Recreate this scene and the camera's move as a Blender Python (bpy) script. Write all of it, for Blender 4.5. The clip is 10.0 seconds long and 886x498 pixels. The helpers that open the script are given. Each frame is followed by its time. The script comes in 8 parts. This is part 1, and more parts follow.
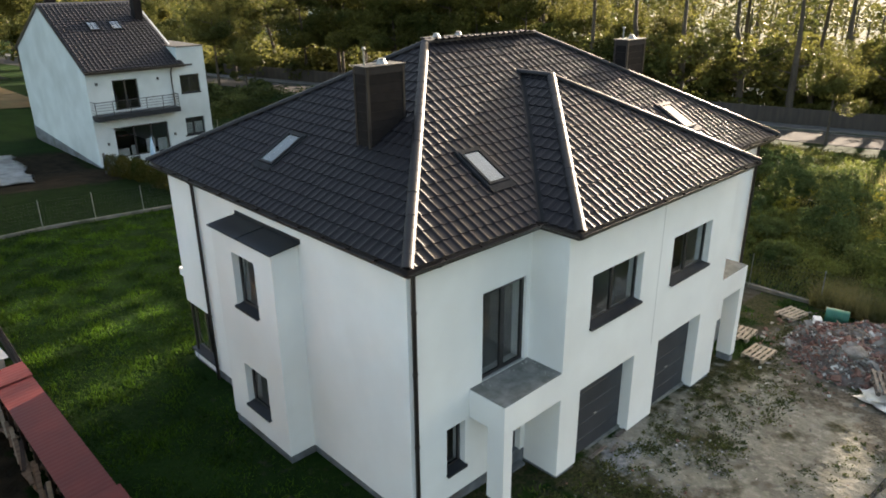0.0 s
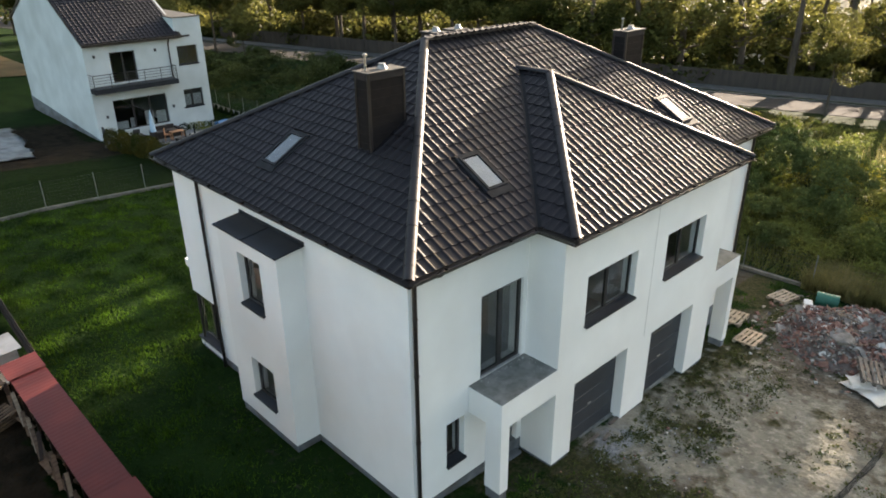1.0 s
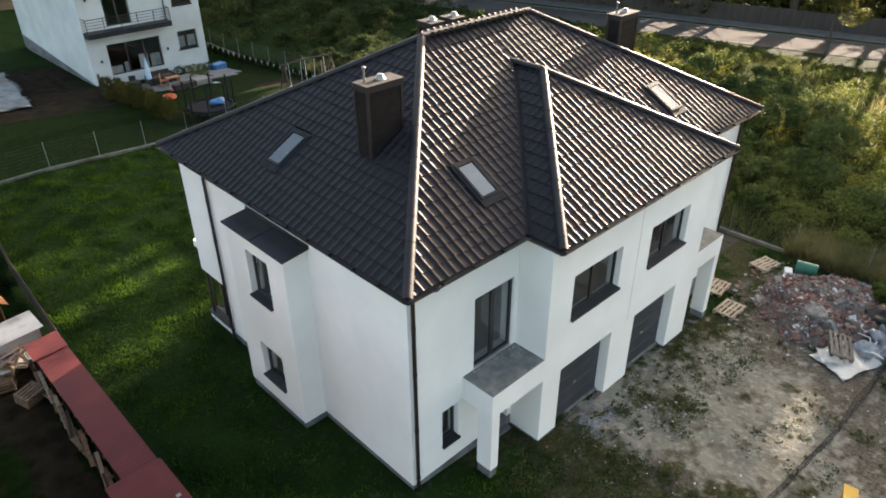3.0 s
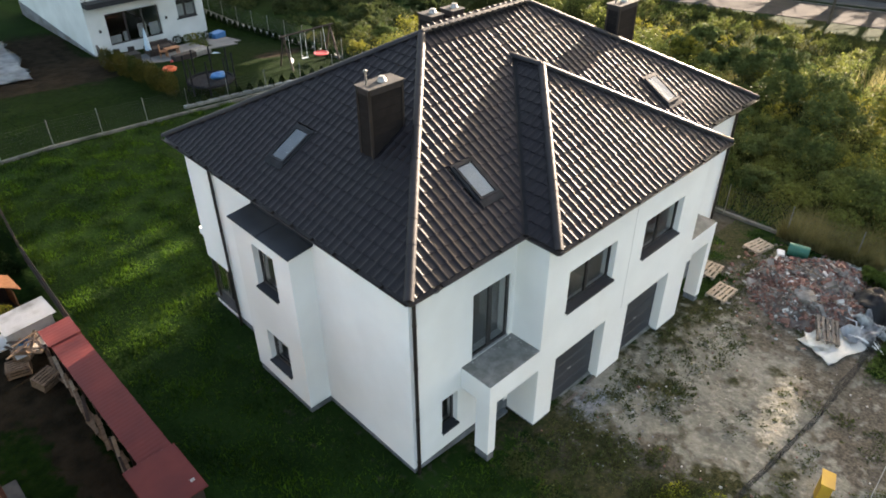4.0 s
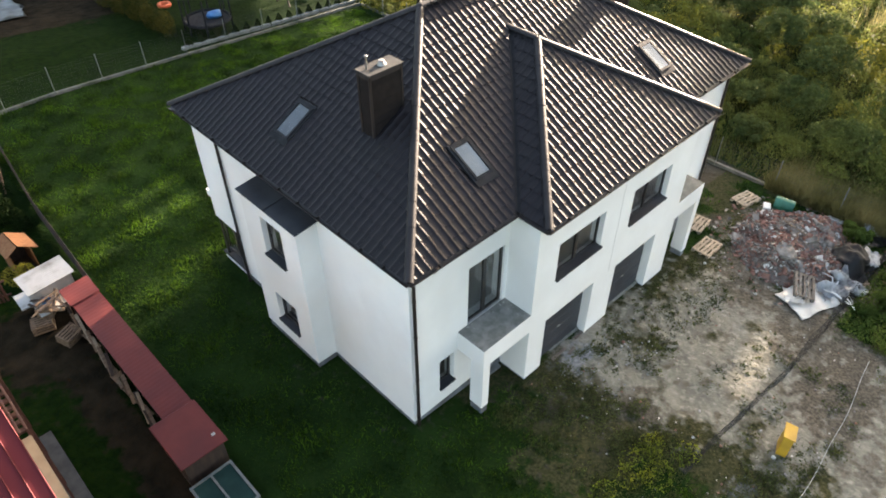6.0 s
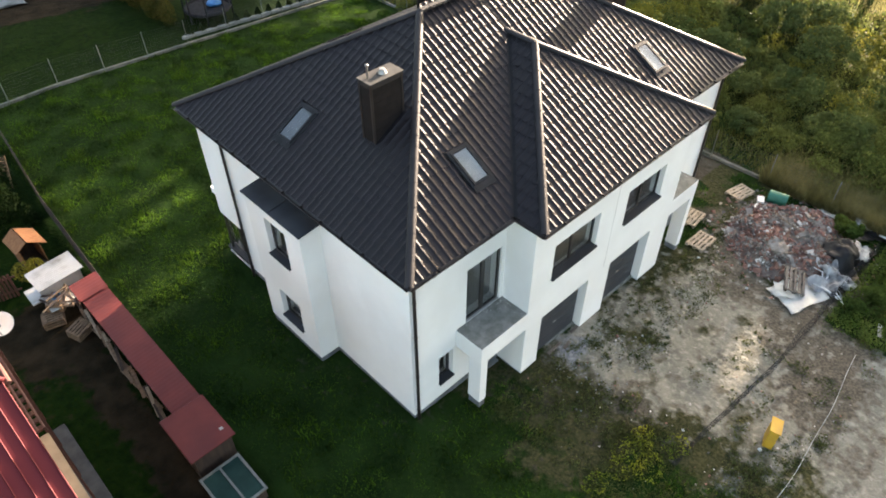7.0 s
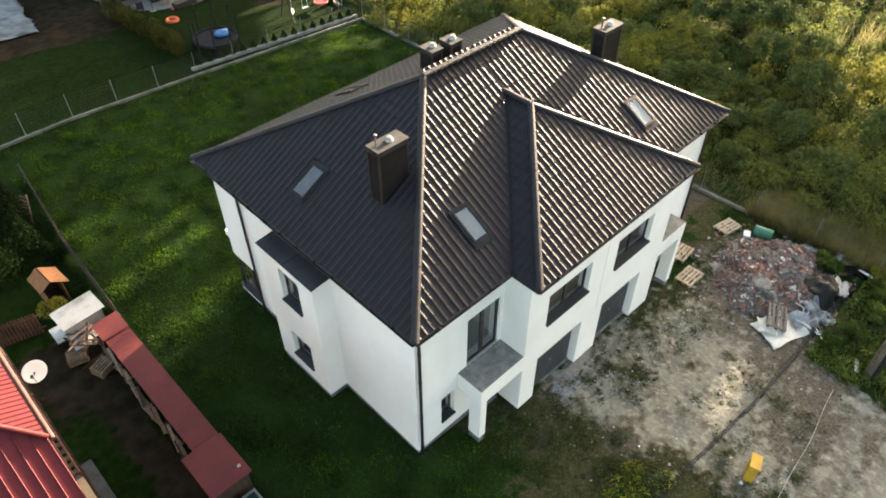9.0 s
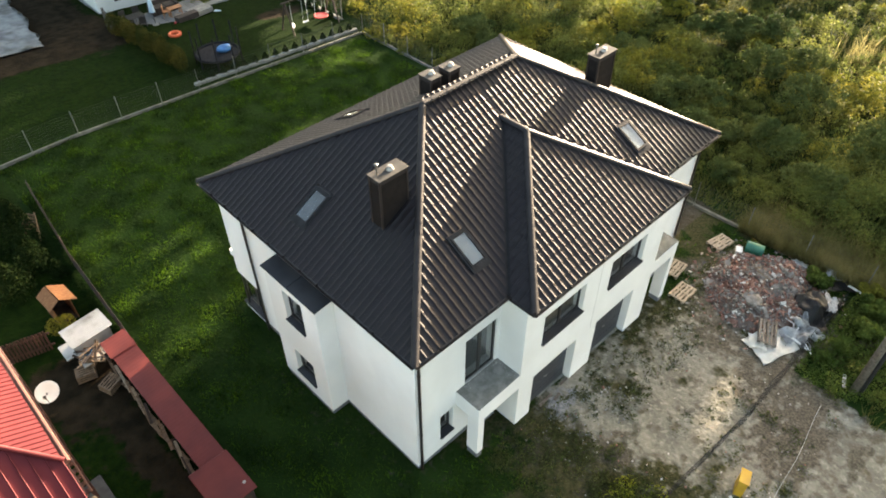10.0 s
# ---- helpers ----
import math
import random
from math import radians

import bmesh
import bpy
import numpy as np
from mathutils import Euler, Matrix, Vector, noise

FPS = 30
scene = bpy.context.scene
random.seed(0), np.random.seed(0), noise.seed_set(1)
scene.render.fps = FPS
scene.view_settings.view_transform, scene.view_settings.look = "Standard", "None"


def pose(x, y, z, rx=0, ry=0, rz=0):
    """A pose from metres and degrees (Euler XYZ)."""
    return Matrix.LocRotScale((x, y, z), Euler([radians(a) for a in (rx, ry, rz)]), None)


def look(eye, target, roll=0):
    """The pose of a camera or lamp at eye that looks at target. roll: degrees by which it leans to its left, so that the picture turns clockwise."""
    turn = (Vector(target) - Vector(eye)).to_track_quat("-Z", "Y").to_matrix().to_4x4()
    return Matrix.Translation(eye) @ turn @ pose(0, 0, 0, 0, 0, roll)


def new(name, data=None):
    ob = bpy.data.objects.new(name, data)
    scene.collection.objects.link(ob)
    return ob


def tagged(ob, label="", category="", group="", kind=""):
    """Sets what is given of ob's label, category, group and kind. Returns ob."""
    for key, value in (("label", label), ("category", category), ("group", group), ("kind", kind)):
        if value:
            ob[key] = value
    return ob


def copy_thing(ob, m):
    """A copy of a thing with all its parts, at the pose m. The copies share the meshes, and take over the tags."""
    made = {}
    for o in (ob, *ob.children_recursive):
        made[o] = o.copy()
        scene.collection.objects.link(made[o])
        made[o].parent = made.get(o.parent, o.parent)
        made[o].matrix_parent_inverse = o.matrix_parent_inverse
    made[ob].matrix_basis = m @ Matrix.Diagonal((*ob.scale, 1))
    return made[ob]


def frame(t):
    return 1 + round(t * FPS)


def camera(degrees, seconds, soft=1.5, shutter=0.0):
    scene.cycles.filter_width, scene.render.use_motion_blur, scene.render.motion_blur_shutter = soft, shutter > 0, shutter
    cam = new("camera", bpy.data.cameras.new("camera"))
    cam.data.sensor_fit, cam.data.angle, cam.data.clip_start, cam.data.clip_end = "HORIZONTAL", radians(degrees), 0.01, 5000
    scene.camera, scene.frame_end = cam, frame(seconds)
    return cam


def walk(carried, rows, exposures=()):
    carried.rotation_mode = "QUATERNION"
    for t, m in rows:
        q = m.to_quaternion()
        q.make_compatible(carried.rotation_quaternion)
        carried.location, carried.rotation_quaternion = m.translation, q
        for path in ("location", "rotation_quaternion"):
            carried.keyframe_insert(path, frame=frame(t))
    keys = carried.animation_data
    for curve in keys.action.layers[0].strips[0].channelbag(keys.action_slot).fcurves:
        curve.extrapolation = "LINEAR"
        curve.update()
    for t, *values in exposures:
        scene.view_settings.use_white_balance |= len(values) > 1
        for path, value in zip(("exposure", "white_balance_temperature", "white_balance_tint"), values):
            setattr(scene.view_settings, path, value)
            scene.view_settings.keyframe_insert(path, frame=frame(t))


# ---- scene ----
cam = camera(64.8, 10.0, soft=1.8)
PATH = [
    (0, (-8.015, -9.468, 11.657), (-6.731, -8.119, 10.928), -0.5),
    (0.5, (-8.056, -9.504, 12.213), (-6.787, -8.171, 11.431), -0.5),
    (1, (-8.069, -9.51, 12.751), (-6.814, -8.194, 11.918), -0.5),
    (1.5, (-8.054, -9.504, 13.302), (-6.814, -8.207, 12.42), -0.4),
    (2, (-8.055, -9.542, 13.878), (-6.833, -8.263, 12.945), -0.4),
    (2.5, (-8.06, -9.557, 14.456), (-6.855, -8.3, 13.472), -0.4),
    (4, (-8.042, -9.559, 16.216), (-6.901, -8.37, 15.083), -0.3),
    (4.5, (-8.017, -9.534, 16.74), (-6.9, -8.37, 15.559), -0.3),
    (5, (-8.005, -9.517, 17.243), (-6.91, -8.38, 16.016), -0.3),
    (5.5, (-8.003, -9.531, 17.703), (-6.934, -8.421, 16.427), -0.3),
    (6, (-7.993, -9.561, 18.156), (-6.951, -8.479, 16.835), -0.2),
    (7.5, (-7.957, -9.551, 19.638), (-6.95, -8.507, 18.262), -0.2),
    (8, (-7.97, -9.505, 20.206), (-6.962, -8.462, 18.83), -0.2),
    (8.5, (-8.011, -9.493, 20.756), (-7.001, -8.449, 19.382), -0.2),
    (9, (-8.039, -9.484, 21.324), (-7.028, -8.44, 19.951), -0.1),
    (9.5, (-8.038, -9.485, 21.873), (-7.026, -8.441, 20.501), -0.1),
    (10, (-8.053, -9.526, 22.357), (-7.039, -8.482, 20.985), -0.1),
]
walk(cam, [(t, look(eye, target, roll)) for t, eye, target, roll in PATH], exposures=[(0.0, 2.45, 7400, 11), (4.0, 2.75, 7450, 14), (7.5, 3.01, 7600, 13), (10.0, 3.01, 8150, 10)])

# ---- light ----
SUN_EL, SUN_AZ = 13.0, 11.5          # degrees above the horizon; degrees from +x towards +y
world = bpy.data.worlds.new("sky")
scene.world = world
world.use_nodes = True
wn = world.node_tree.nodes
sky = wn.new("ShaderNodeTexSky")
sky.sky_type, sky.sun_disc = "NISHITA", False
sky.sun_elevation, sky.sun_rotation = radians(SUN_EL), radians(90 - SUN_AZ)
sky.air_density, sky.dust_density, sky.ozone_density = 1.0, 3.0, 1.0
world.node_tree.links.new(sky.outputs[0], wn["Background"].inputs[0])
wn["Background"].inputs[1].default_value = 0.11
sun = new("sun", bpy.data.lights.new("sun", "SUN"))
sun.data.energy, sun.data.angle, sun.data.color = 5.0, radians(0.5), (1.0, 0.885, 0.78)
sun.matrix_basis = look((100 * math.cos(radians(SUN_AZ)), 100 * math.sin(radians(SUN_AZ)), 100 * math.tan(radians(SUN_EL))), (0, 0, 0))

# ---- mesh helpers ----
RNG = random.Random(7)
NPR = np.random.default_rng(11)


def world_of(o):
    if o.parent is None:
        return o.matrix_basis.copy()
    return world_of(o.parent) @ o.matrix_parent_inverse @ o.matrix_basis


def mesh_of(name, bm, materials):
    me = bpy.data.meshes.new(name)
    bm.normal_update()
    bm.to_mesh(me)
    bm.free()
    for m in (materials if isinstance(materials, (list, tuple)) else [materials]):
        me.materials.append(m)
    return me


def part(name, bm, material, parent, label="", m=None, smooth=False):
    """One mesh object under a thing or a part; bm is in world places, or in those of the pose m."""
    me = bm if isinstance(bm, bpy.types.Mesh) else mesh_of(name, bm, material)
    if smooth:
        for p in me.polygons:
            p.use_smooth = True
    ob = new(name, me)
    ob.parent = parent
    ob.matrix_parent_inverse = world_of(parent).inverted()
    if m is not None:
        ob.matrix_basis = m
    if label:
        tagged(ob, label)
    return ob


def thing(name, at, label, category, group="", kind=""):
    ob = new(name)
    ob.empty_display_size = 0.3
    ob.matrix_basis = at if isinstance(at, Matrix) else Matrix.Translation(at)
    return tagged(ob, label, category, group, kind)


def solo(name, bm, material, label, category, group="", kind="", smooth=False, m=None):
    """A thing that is one mesh."""
    me = bm if isinstance(bm, bpy.types.Mesh) else mesh_of(name, bm, material)
    if smooth:
        for p in me.polygons:
            p.use_smooth = True
    ob = new(name, me)
    if m is not None:
        ob.matrix_basis = m
    return tagged(ob, label, category, group, kind)


def box(bm, x0, x1, y0, y1, z0, z1, mi=0):
    v = [bm.verts.new(p) for p in ((x0, y0, z0), (x1, y0, z0), (x1, y1, z0), (x0, y1, z0), (x0, y0, z1), (x1, y0, z1), (x1, y1, z1), (x0, y1, z1))]
    for f in ((0, 3, 2, 1), (4, 5, 6, 7), (0, 1, 5, 4), (1, 2, 6, 5), (2, 3, 7, 6), (3, 0, 4, 7)):
        bm.faces.new([v[i] for i in f]).material_index = mi
    return v


def boxes(*dims):
    bm = bmesh.new()
    for d in dims:
        box(bm, *d)
    return bm


def soft_box(x0, x1, y0, y1, z0, z1, r=0.01, seg=2):
    bm = boxes((x0, x1, y0, y1, z0, z1))
    bmesh.ops.bevel(bm, geom=bm.edges[:], offset=r, segments=seg, affect="EDGES", profile=0.6)
    return bm


def hexa(bm, pts, mi=0):
    """A solid with eight corners in the order of box()."""
    v = [bm.verts.new(p) for p in pts]
    for f in ((0, 3, 2, 1), (4, 5, 6, 7), (0, 1, 5, 4), (1, 2, 6, 5), (2, 3, 7, 6), (3, 0, 4, 7)):
        bm.faces.new([v[i] for i in f]).material_index = mi


def slab(bm, pts, t):
    """A polygon, thickened downwards by t."""
    top = [bm.verts.new(p) for p in pts]
    low = [bm.verts.new((p[0], p[1], p[2] - t)) for p in pts]
    bm.faces.new(top)
    bm.faces.new(low[::-1])
    n = len(pts)
    for i in range(n):
        bm.faces.new((top[i], low[i], low[(i + 1) % n], top[(i + 1) % n]))


def tube(bm, pts, r, n=8, r2=None, cap=True):
    """A round bar through the points, from radius r to r2."""
    pts = [Vector(p) for p in pts]
    rings = []
    for i, p in enumerate(pts):
        d = (pts[min(i + 1, len(pts) - 1)] - pts[max(i - 1, 0)]).normalized()
        a = d.orthogonal().normalized() if i == 0 else (a - d * a.dot(d)).normalized()
        b = d.cross(a)
        q = r if r2 is None else r + (r2 - r) * i / (len(pts) - 1)
        rings.append([bm.verts.new(p + q * (math.cos(2 * math.pi * k / n) * a + math.sin(2 * math.pi * k / n) * b)) for k in range(n)])
    for u, w in zip(rings, rings[1:]):
        for k in range(n):
            bm.faces.new((u[k], u[(k + 1) % n], w[(k + 1) % n], w[k]))
    if cap:
        bm.faces.new(rings[0][::-1])
        bm.faces.new(rings[-1])


def lathe(profile, n=20, at=(0, 0, 0)):
    """Turned round the z axis from (radius, height) pairs."""
    bm = bmesh.new()
    rings = [[bm.verts.new((at[0] + r * math.cos(2 * math.pi * k / n), at[1] + r * math.sin(2 * math.pi * k / n), at[2] + z)) for k in range(n)] for r, z in profile]
    for u, w in zip(rings, rings[1:]):
        for k in range(n):
            bm.faces.new((u[k], u[(k + 1) % n], w[(k + 1) % n], w[k]))
    bm.faces.new(rings[0][::-1])
    bm.faces.new(rings[-1])
    return bm


def holed_wall(us, zs, holes, t):
    """A wall in its own places: x along it, y inwards from its outer face, z up, with openings (u0, u1, z0, z1) through it."""
    U = sorted({*us, *[h[0] for h in holes], *[h[1] for h in holes]})
    Z = sorted({*zs, *[h[2] for h in holes], *[h[3] for h in holes]})
    U = [u for u in U if us[0] <= u <= us[1]]
    Z = [z for z in Z if zs[0] <= z <= zs[1]]

    def solid(i, k):
        if not (0 <= i < len(U) - 1 and 0 <= k < len(Z) - 1):
            return False
        u, z = (U[i] + U[i + 1]) / 2, (Z[k] + Z[k + 1]) / 2
        return not any(h[0] < u < h[1] and h[2] < z < h[3] for h in holes)

    bm = bmesh.new()
    verts = {}

    def v(i, k, y):
        if (i, k, y) not in verts:
            verts[i, k, y] = bm.verts.new((U[i], y, Z[k]))
        return verts[i, k, y]

    for i in range(len(U) - 1):
        for k in range(len(Z) - 1):
            if not solid(i, k):
                continue
            bm.faces.new((v(i, k, 0), v(i + 1, k, 0), v(i + 1, k + 1, 0), v(i, k + 1, 0)))
            bm.faces.new((v(i, k, t), v(i, k + 1, t), v(i + 1, k + 1, t), v(i + 1, k, t)))
            if not solid(i - 1, k):
                bm.faces.new((v(i, k, 0), v(i, k + 1, 0), v(i, k + 1, t), v(i, k, t)))
            if not solid(i + 1, k):
                bm.faces.new((v(i + 1, k, 0), v(i + 1, k, t), v(i + 1, k + 1, t), v(i + 1, k + 1, 0)))
            if not solid(i, k - 1):
                bm.faces.new((v(i, k, 0), v(i, k, t), v(i + 1, k, t), v(i + 1, k, 0)))
            if not solid(i, k + 1):
                bm.faces.new((v(i, k + 1, 0), v(i + 1, k + 1, 0), v(i + 1, k + 1, t), v(i, k + 1, t)))
    return bm


FRONT, LEFT, REAR, RIGHT = 0, -90, 180, 90


def facing(x, y, z, turn):
    return pose(x, y, z, 0, 0, turn)


def quads_mesh(name, co, material, per=4, attr=None):
    """A mesh of loose faces with `per` corners each, from an array of places."""
    co = np.asarray(co, dtype=np.float32).reshape(-1, 3)
    n = len(co)
    me = bpy.data.meshes.new(name)
    me.vertices.add(n)
    me.vertices.foreach_set("co", co.ravel())
    me.loops.add(n)
    me.loops.foreach_set("vertex_index", np.arange(n, dtype=np.int32))
    me.polygons.add(n // per)
    me.polygons.foreach_set("loop_start", np.arange(0, n, per, dtype=np.int32))
    me.update(calc_edges=True)
    me.materials.append(material)
    return me


# ---- materials ----
def material(name):
    m = bpy.data.materials.new(name)
    m.use_nodes = True
    return m, m.node_tree.nodes, m.node_tree.links, m.node_tree.nodes["Principled BSDF"]


def noisy(name, c1, c2, scale, rough=0.7, metal=0.0, bump=0.0, bump_scale=None, detail=6.0, c3=None, scale3=None, island=0.0, rand=0.0, spec=0.5, stretch=None, rough_var=0.0, low=0.35, high=0.65):
    """A surface that varies between two colours at one size and towards a third at another."""
    m, n, l, p = material(name)
    geo = n.new("ShaderNodeNewGeometry")
    src = geo.outputs["Position"]
    if stretch:
        mp = n.new("ShaderNodeMapping")
        mp.inputs["Scale"].default_value = stretch
        l.new(src, mp.inputs["Vector"])
        src = mp.outputs[0]
    t = n.new("ShaderNodeTexNoise")
    t.inputs["Scale"].default_value, t.inputs["Detail"].default_value = scale, detail
    l.new(src, t.inputs["Vector"])
    r = n.new("ShaderNodeMapRange")
    r.inputs["From Min"].default_value, r.inputs["From Max"].default_value = low, high
    l.new(t.outputs["Fac"], r.inputs["Value"])
    mix = n.new("ShaderNodeMix")
    mix.data_type = "RGBA"
    mix.inputs["A"].default_value, mix.inputs["B"].default_value = (*c1, 1), (*c2, 1)
    l.new(r.outputs[0], mix.inputs["Factor"])
    col = mix.outputs["Result"]
    if c3:
        t3 = n.new("ShaderNodeTexNoise")
        t3.inputs["Scale"].default_value, t3.inputs["Detail"].default_value = scale3, 4.0
        l.new(src, t3.inputs["Vector"])
        r3 = n.new("ShaderNodeMapRange")
        r3.inputs["From Min"].default_value, r3.inputs["From Max"].default_value = 0.45, 0.7
        l.new(t3.outputs["Fac"], r3.inputs["Value"])
        mix3 = n.new("ShaderNodeMix")
        mix3.data_type = "RGBA"
        mix3.inputs["B"].default_value = (*c3, 1)
        l.new(r3.outputs[0], mix3.inputs["Factor"])
        l.new(col, mix3.inputs["A"])
        col = mix3.outputs["Result"]
    if island or rand:
        hs = n.new("ShaderNodeHueSaturation")
        rr = n.new("ShaderNodeMapRange")
        k = island or rand
        rr.inputs["To Min"].default_value, rr.inputs["To Max"].default_value = 1 - k, 1 + k
        if island:
            l.new(geo.outputs["Random Per Island"], rr.inputs["Value"])
        else:
            l.new(n.new("ShaderNodeObjectInfo").outputs["Random"], rr.inputs["Value"])
        l.new(rr.outputs[0], hs.inputs["Value"])
        l.new(col, hs.inputs["Color"])
        col = hs.outputs[0]
    l.new(col, p.inputs["Base Color"])
    p.inputs["Roughness"].default_value, p.inputs["Metallic"].default_value = rough, metal
    p.inputs["Specular IOR Level"].default_value = spec
    if rough_var:
        rv = n.new("ShaderNodeMapRange")
        rv.inputs["To Min"].default_value, rv.inputs["To Max"].default_value = rough - rough_var, rough + rough_var
        l.new(t.outputs["Fac"], rv.inputs["Value"])
        l.new(rv.outputs[0], p.inputs["Roughness"])
    if bump:
        tb = n.new("ShaderNodeTexNoise")
        tb.inputs["Scale"].default_value, tb.inputs["Detail"].default_value = bump_scale or scale * 6, 4.0
        l.new(src, tb.inputs["Vector"])
        b = n.new("ShaderNodeBump")
        b.inputs["Strength"].default_value, b.inputs["Distance"].default_value = bump, 0.02
        l.new(tb.outputs["Fac"], b.inputs["Height"])
        l.new(b.outputs[0], p.inputs["Normal"])
    return m


def leafy(name, c1, c2, scale=0.25, glow=0.45, var=0.28, spec=0.12):
    """Leaves or blades: thin, letting part of the light through, each clump of its own tone."""
    m, n, l, p = material(name)
    geo = n.new("ShaderNodeNewGeometry")
    t = n.new("ShaderNodeTexNoise")
    t.inputs["Scale"].default_value, t.inputs["Detail"].default_value = scale, 3.0
    l.new(geo.outputs["Position"], t.inputs["Vector"])
    r = n.new("ShaderNodeMapRange")
    r.inputs["From Min"].default_value, r.inputs["From Max"].default_value = 0.35, 0.65
    l.new(t.outputs["Fac"], r.inputs["Value"])
    mix = n.new("ShaderNodeMix")
    mix.data_type = "RGBA"
    mix.inputs["A"].default_value, mix.inputs["B"].default_value = (*c1, 1), (*c2, 1)
    l.new(r.outputs[0], mix.inputs["Factor"])
    hs = n.new("ShaderNodeHueSaturation")
    rr = n.new("ShaderNodeMapRange")
    rr.inputs["To Min"].default_value, rr.inputs["To Max"].default_value = 1 - var, 1 + var
    l.new(geo.outputs["Random Per Island"], rr.inputs["Value"])
    l.new(rr.outputs[0], hs.inputs["Value"])
    l.new(mix.outputs["Result"], hs.inputs["Color"])
    l.new(hs.outputs[0], p.inputs["Base Color"])
    p.inputs["Roughness"].default_value = 0.6
    p.inputs["Specular IOR Level"].default_value = spec
    tr = n.new("ShaderNodeBsdfTranslucent")
    l.new(hs.outputs[0], tr.inputs["Color"])
    ms = n.new("ShaderNodeMixShader")
    ms.inputs[0].default_value = glow
    l.new(p.outputs[0], ms.inputs[1])
    l.new(tr.outputs[0], ms.inputs[2])
    l.new(ms.outputs[0], n["Material Output"].inputs["Surface"])
    return m


def glazing(name, tint, rough=0.02):
    m, n, l, p = material(name)
    p.inputs["Base Color"].default_value = (*tint, 1)
    p.inputs["Transmission Weight"].default_value = 1.0
    p.inputs["Roughness"].default_value = rough
    p.inputs["IOR"].default_value = 1.5
    return m


STUCCO = noisy("white_render", (0.80, 0.787, 0.765), (0.85, 0.838, 0.815), 0.7, 0.9, bump=0.25, bump_scale=160, c3=(0.74, 0.72, 0.69), scale3=0.25, spec=0.2)
PLINTH = noisy("grey_plinth", (0.10, 0.11, 0.12), (0.17, 0.18, 0.19), 3.0, 0.85, bump=0.3, bump_scale=90, c3=(0.07, 0.065, 0.06), scale3=1.2)
TILE = noisy("anthracite_tile", (0.0056, 0.0046, 0.0066), (0.0092, 0.0074, 0.0098), 2.2, 0.63, bump=0.05, bump_scale=120, c3=(0.0090, 0.0080, 0.0092), scale3=0.5, rand=0.14, spec=0.285, rough_var=0.06)
TILE_FIELD = noisy("anthracite_tile_field", (0.0056, 0.0046, 0.0066), (0.0092, 0.0074, 0.0098), 2.2, 0.63, bump=0.05, bump_scale=120, c3=(0.0090, 0.0080, 0.0092), scale3=0.5, island=0.14, spec=0.285, rough_var=0.06)
BROWN_METAL = noisy("dark_brown_metal", (0.022, 0.016, 0.014), (0.034, 0.026, 0.023), 1.5, 0.38, spec=0.5, rough_var=0.08)
GREY_SHEET = noisy("graphite_sheet_metal", (0.015, 0.017, 0.021), (0.023, 0.026, 0.031), 1.6, 0.5, spec=0.25, c3=(0.028, 0.030, 0.034), scale3=0.8, rough_var=0.1)
FRAME = noisy("graphite_window_frame", (0.020, 0.019, 0.019), (0.032, 0.029, 0.028), 3.0, 0.4)
GLASS = glazing("window_glass", (0.86, 0.90, 0.90))
CONCRETE = noisy("raw_concrete", (0.120, 0.122, 0.108), (0.175, 0.175, 0.158), 5.0, 0.85, bump=0.35, bump_scale=40, c3=(0.235, 0.230, 0.212), scale3=3.2)
INTERIOR = noisy("bare_plaster", (0.34, 0.33, 0.31), (0.45, 0.44, 0.41), 0.9, 0.9, bump=0.1)
CLINKER = noisy("brown_cladding_board", (0.0090, 0.0074, 0.0072), (0.0150, 0.0116, 0.0110), 6.0, 0.8, spec=0.15, bump=0.2, bump_scale=60, rand=0.14)
MORTAR = noisy("dark_mortar", (0.018, 0.0135, 0.0125), (0.028, 0.021, 0.019), 9.0, 0.9)
ZINC = noisy("zinc_plate", (0.045, 0.044, 0.042), (0.07, 0.068, 0.064), 2.5, 0.8, spec=0.15, c3=(0.035, 0.034, 0.033), scale3=1.4, rough_var=0.1)
STEEL = noisy("steel", (0.26, 0.255, 0.24), (0.34, 0.33, 0.31), 4.0, 0.45, metal=0.85)
GARAGE = noisy("graphite_garage_door", (0.030, 0.032, 0.038), (0.045, 0.047, 0.054), 1.2, 0.5, spec=0.4)


# ---- ground ----
def gz(x, y):
    """Height of the ground: it falls away towards the road, and more steeply round the white house."""
    return gz_flat(x, y) - 0.10 * max(0.0, min(13.0, y - 35.5)) * smooth(24, 20, x) * smooth(85, 64, y)


def gz_flat(x, y):
    x = max(0.0, min(90.0, x))
    y = max(-70.0, min(130.0, y))
    return 0.038 - 0.0622 * x - 0.0106 * y


def smooth(a, b, v):
    k = max(0.0, min(1.0, (v - a) / (b - a)))
    return k * k * (3 - 2 * k)


def shift(ob, d):
    ob.matrix_basis = Matrix.Translation(d) @ ob.matrix_basis
    return ob


def house_gap(x, y):
    """Distance to the house's outer walls, in plan."""
    main = math.hypot(max(-x, 0.0, x - 15.84), max(-y, 0.0, y - 10.85))
    return min(main, math.hypot(max(-0.73 - x, 0.0, x), max(3.87 - y, 0.0, y - 6.75)))


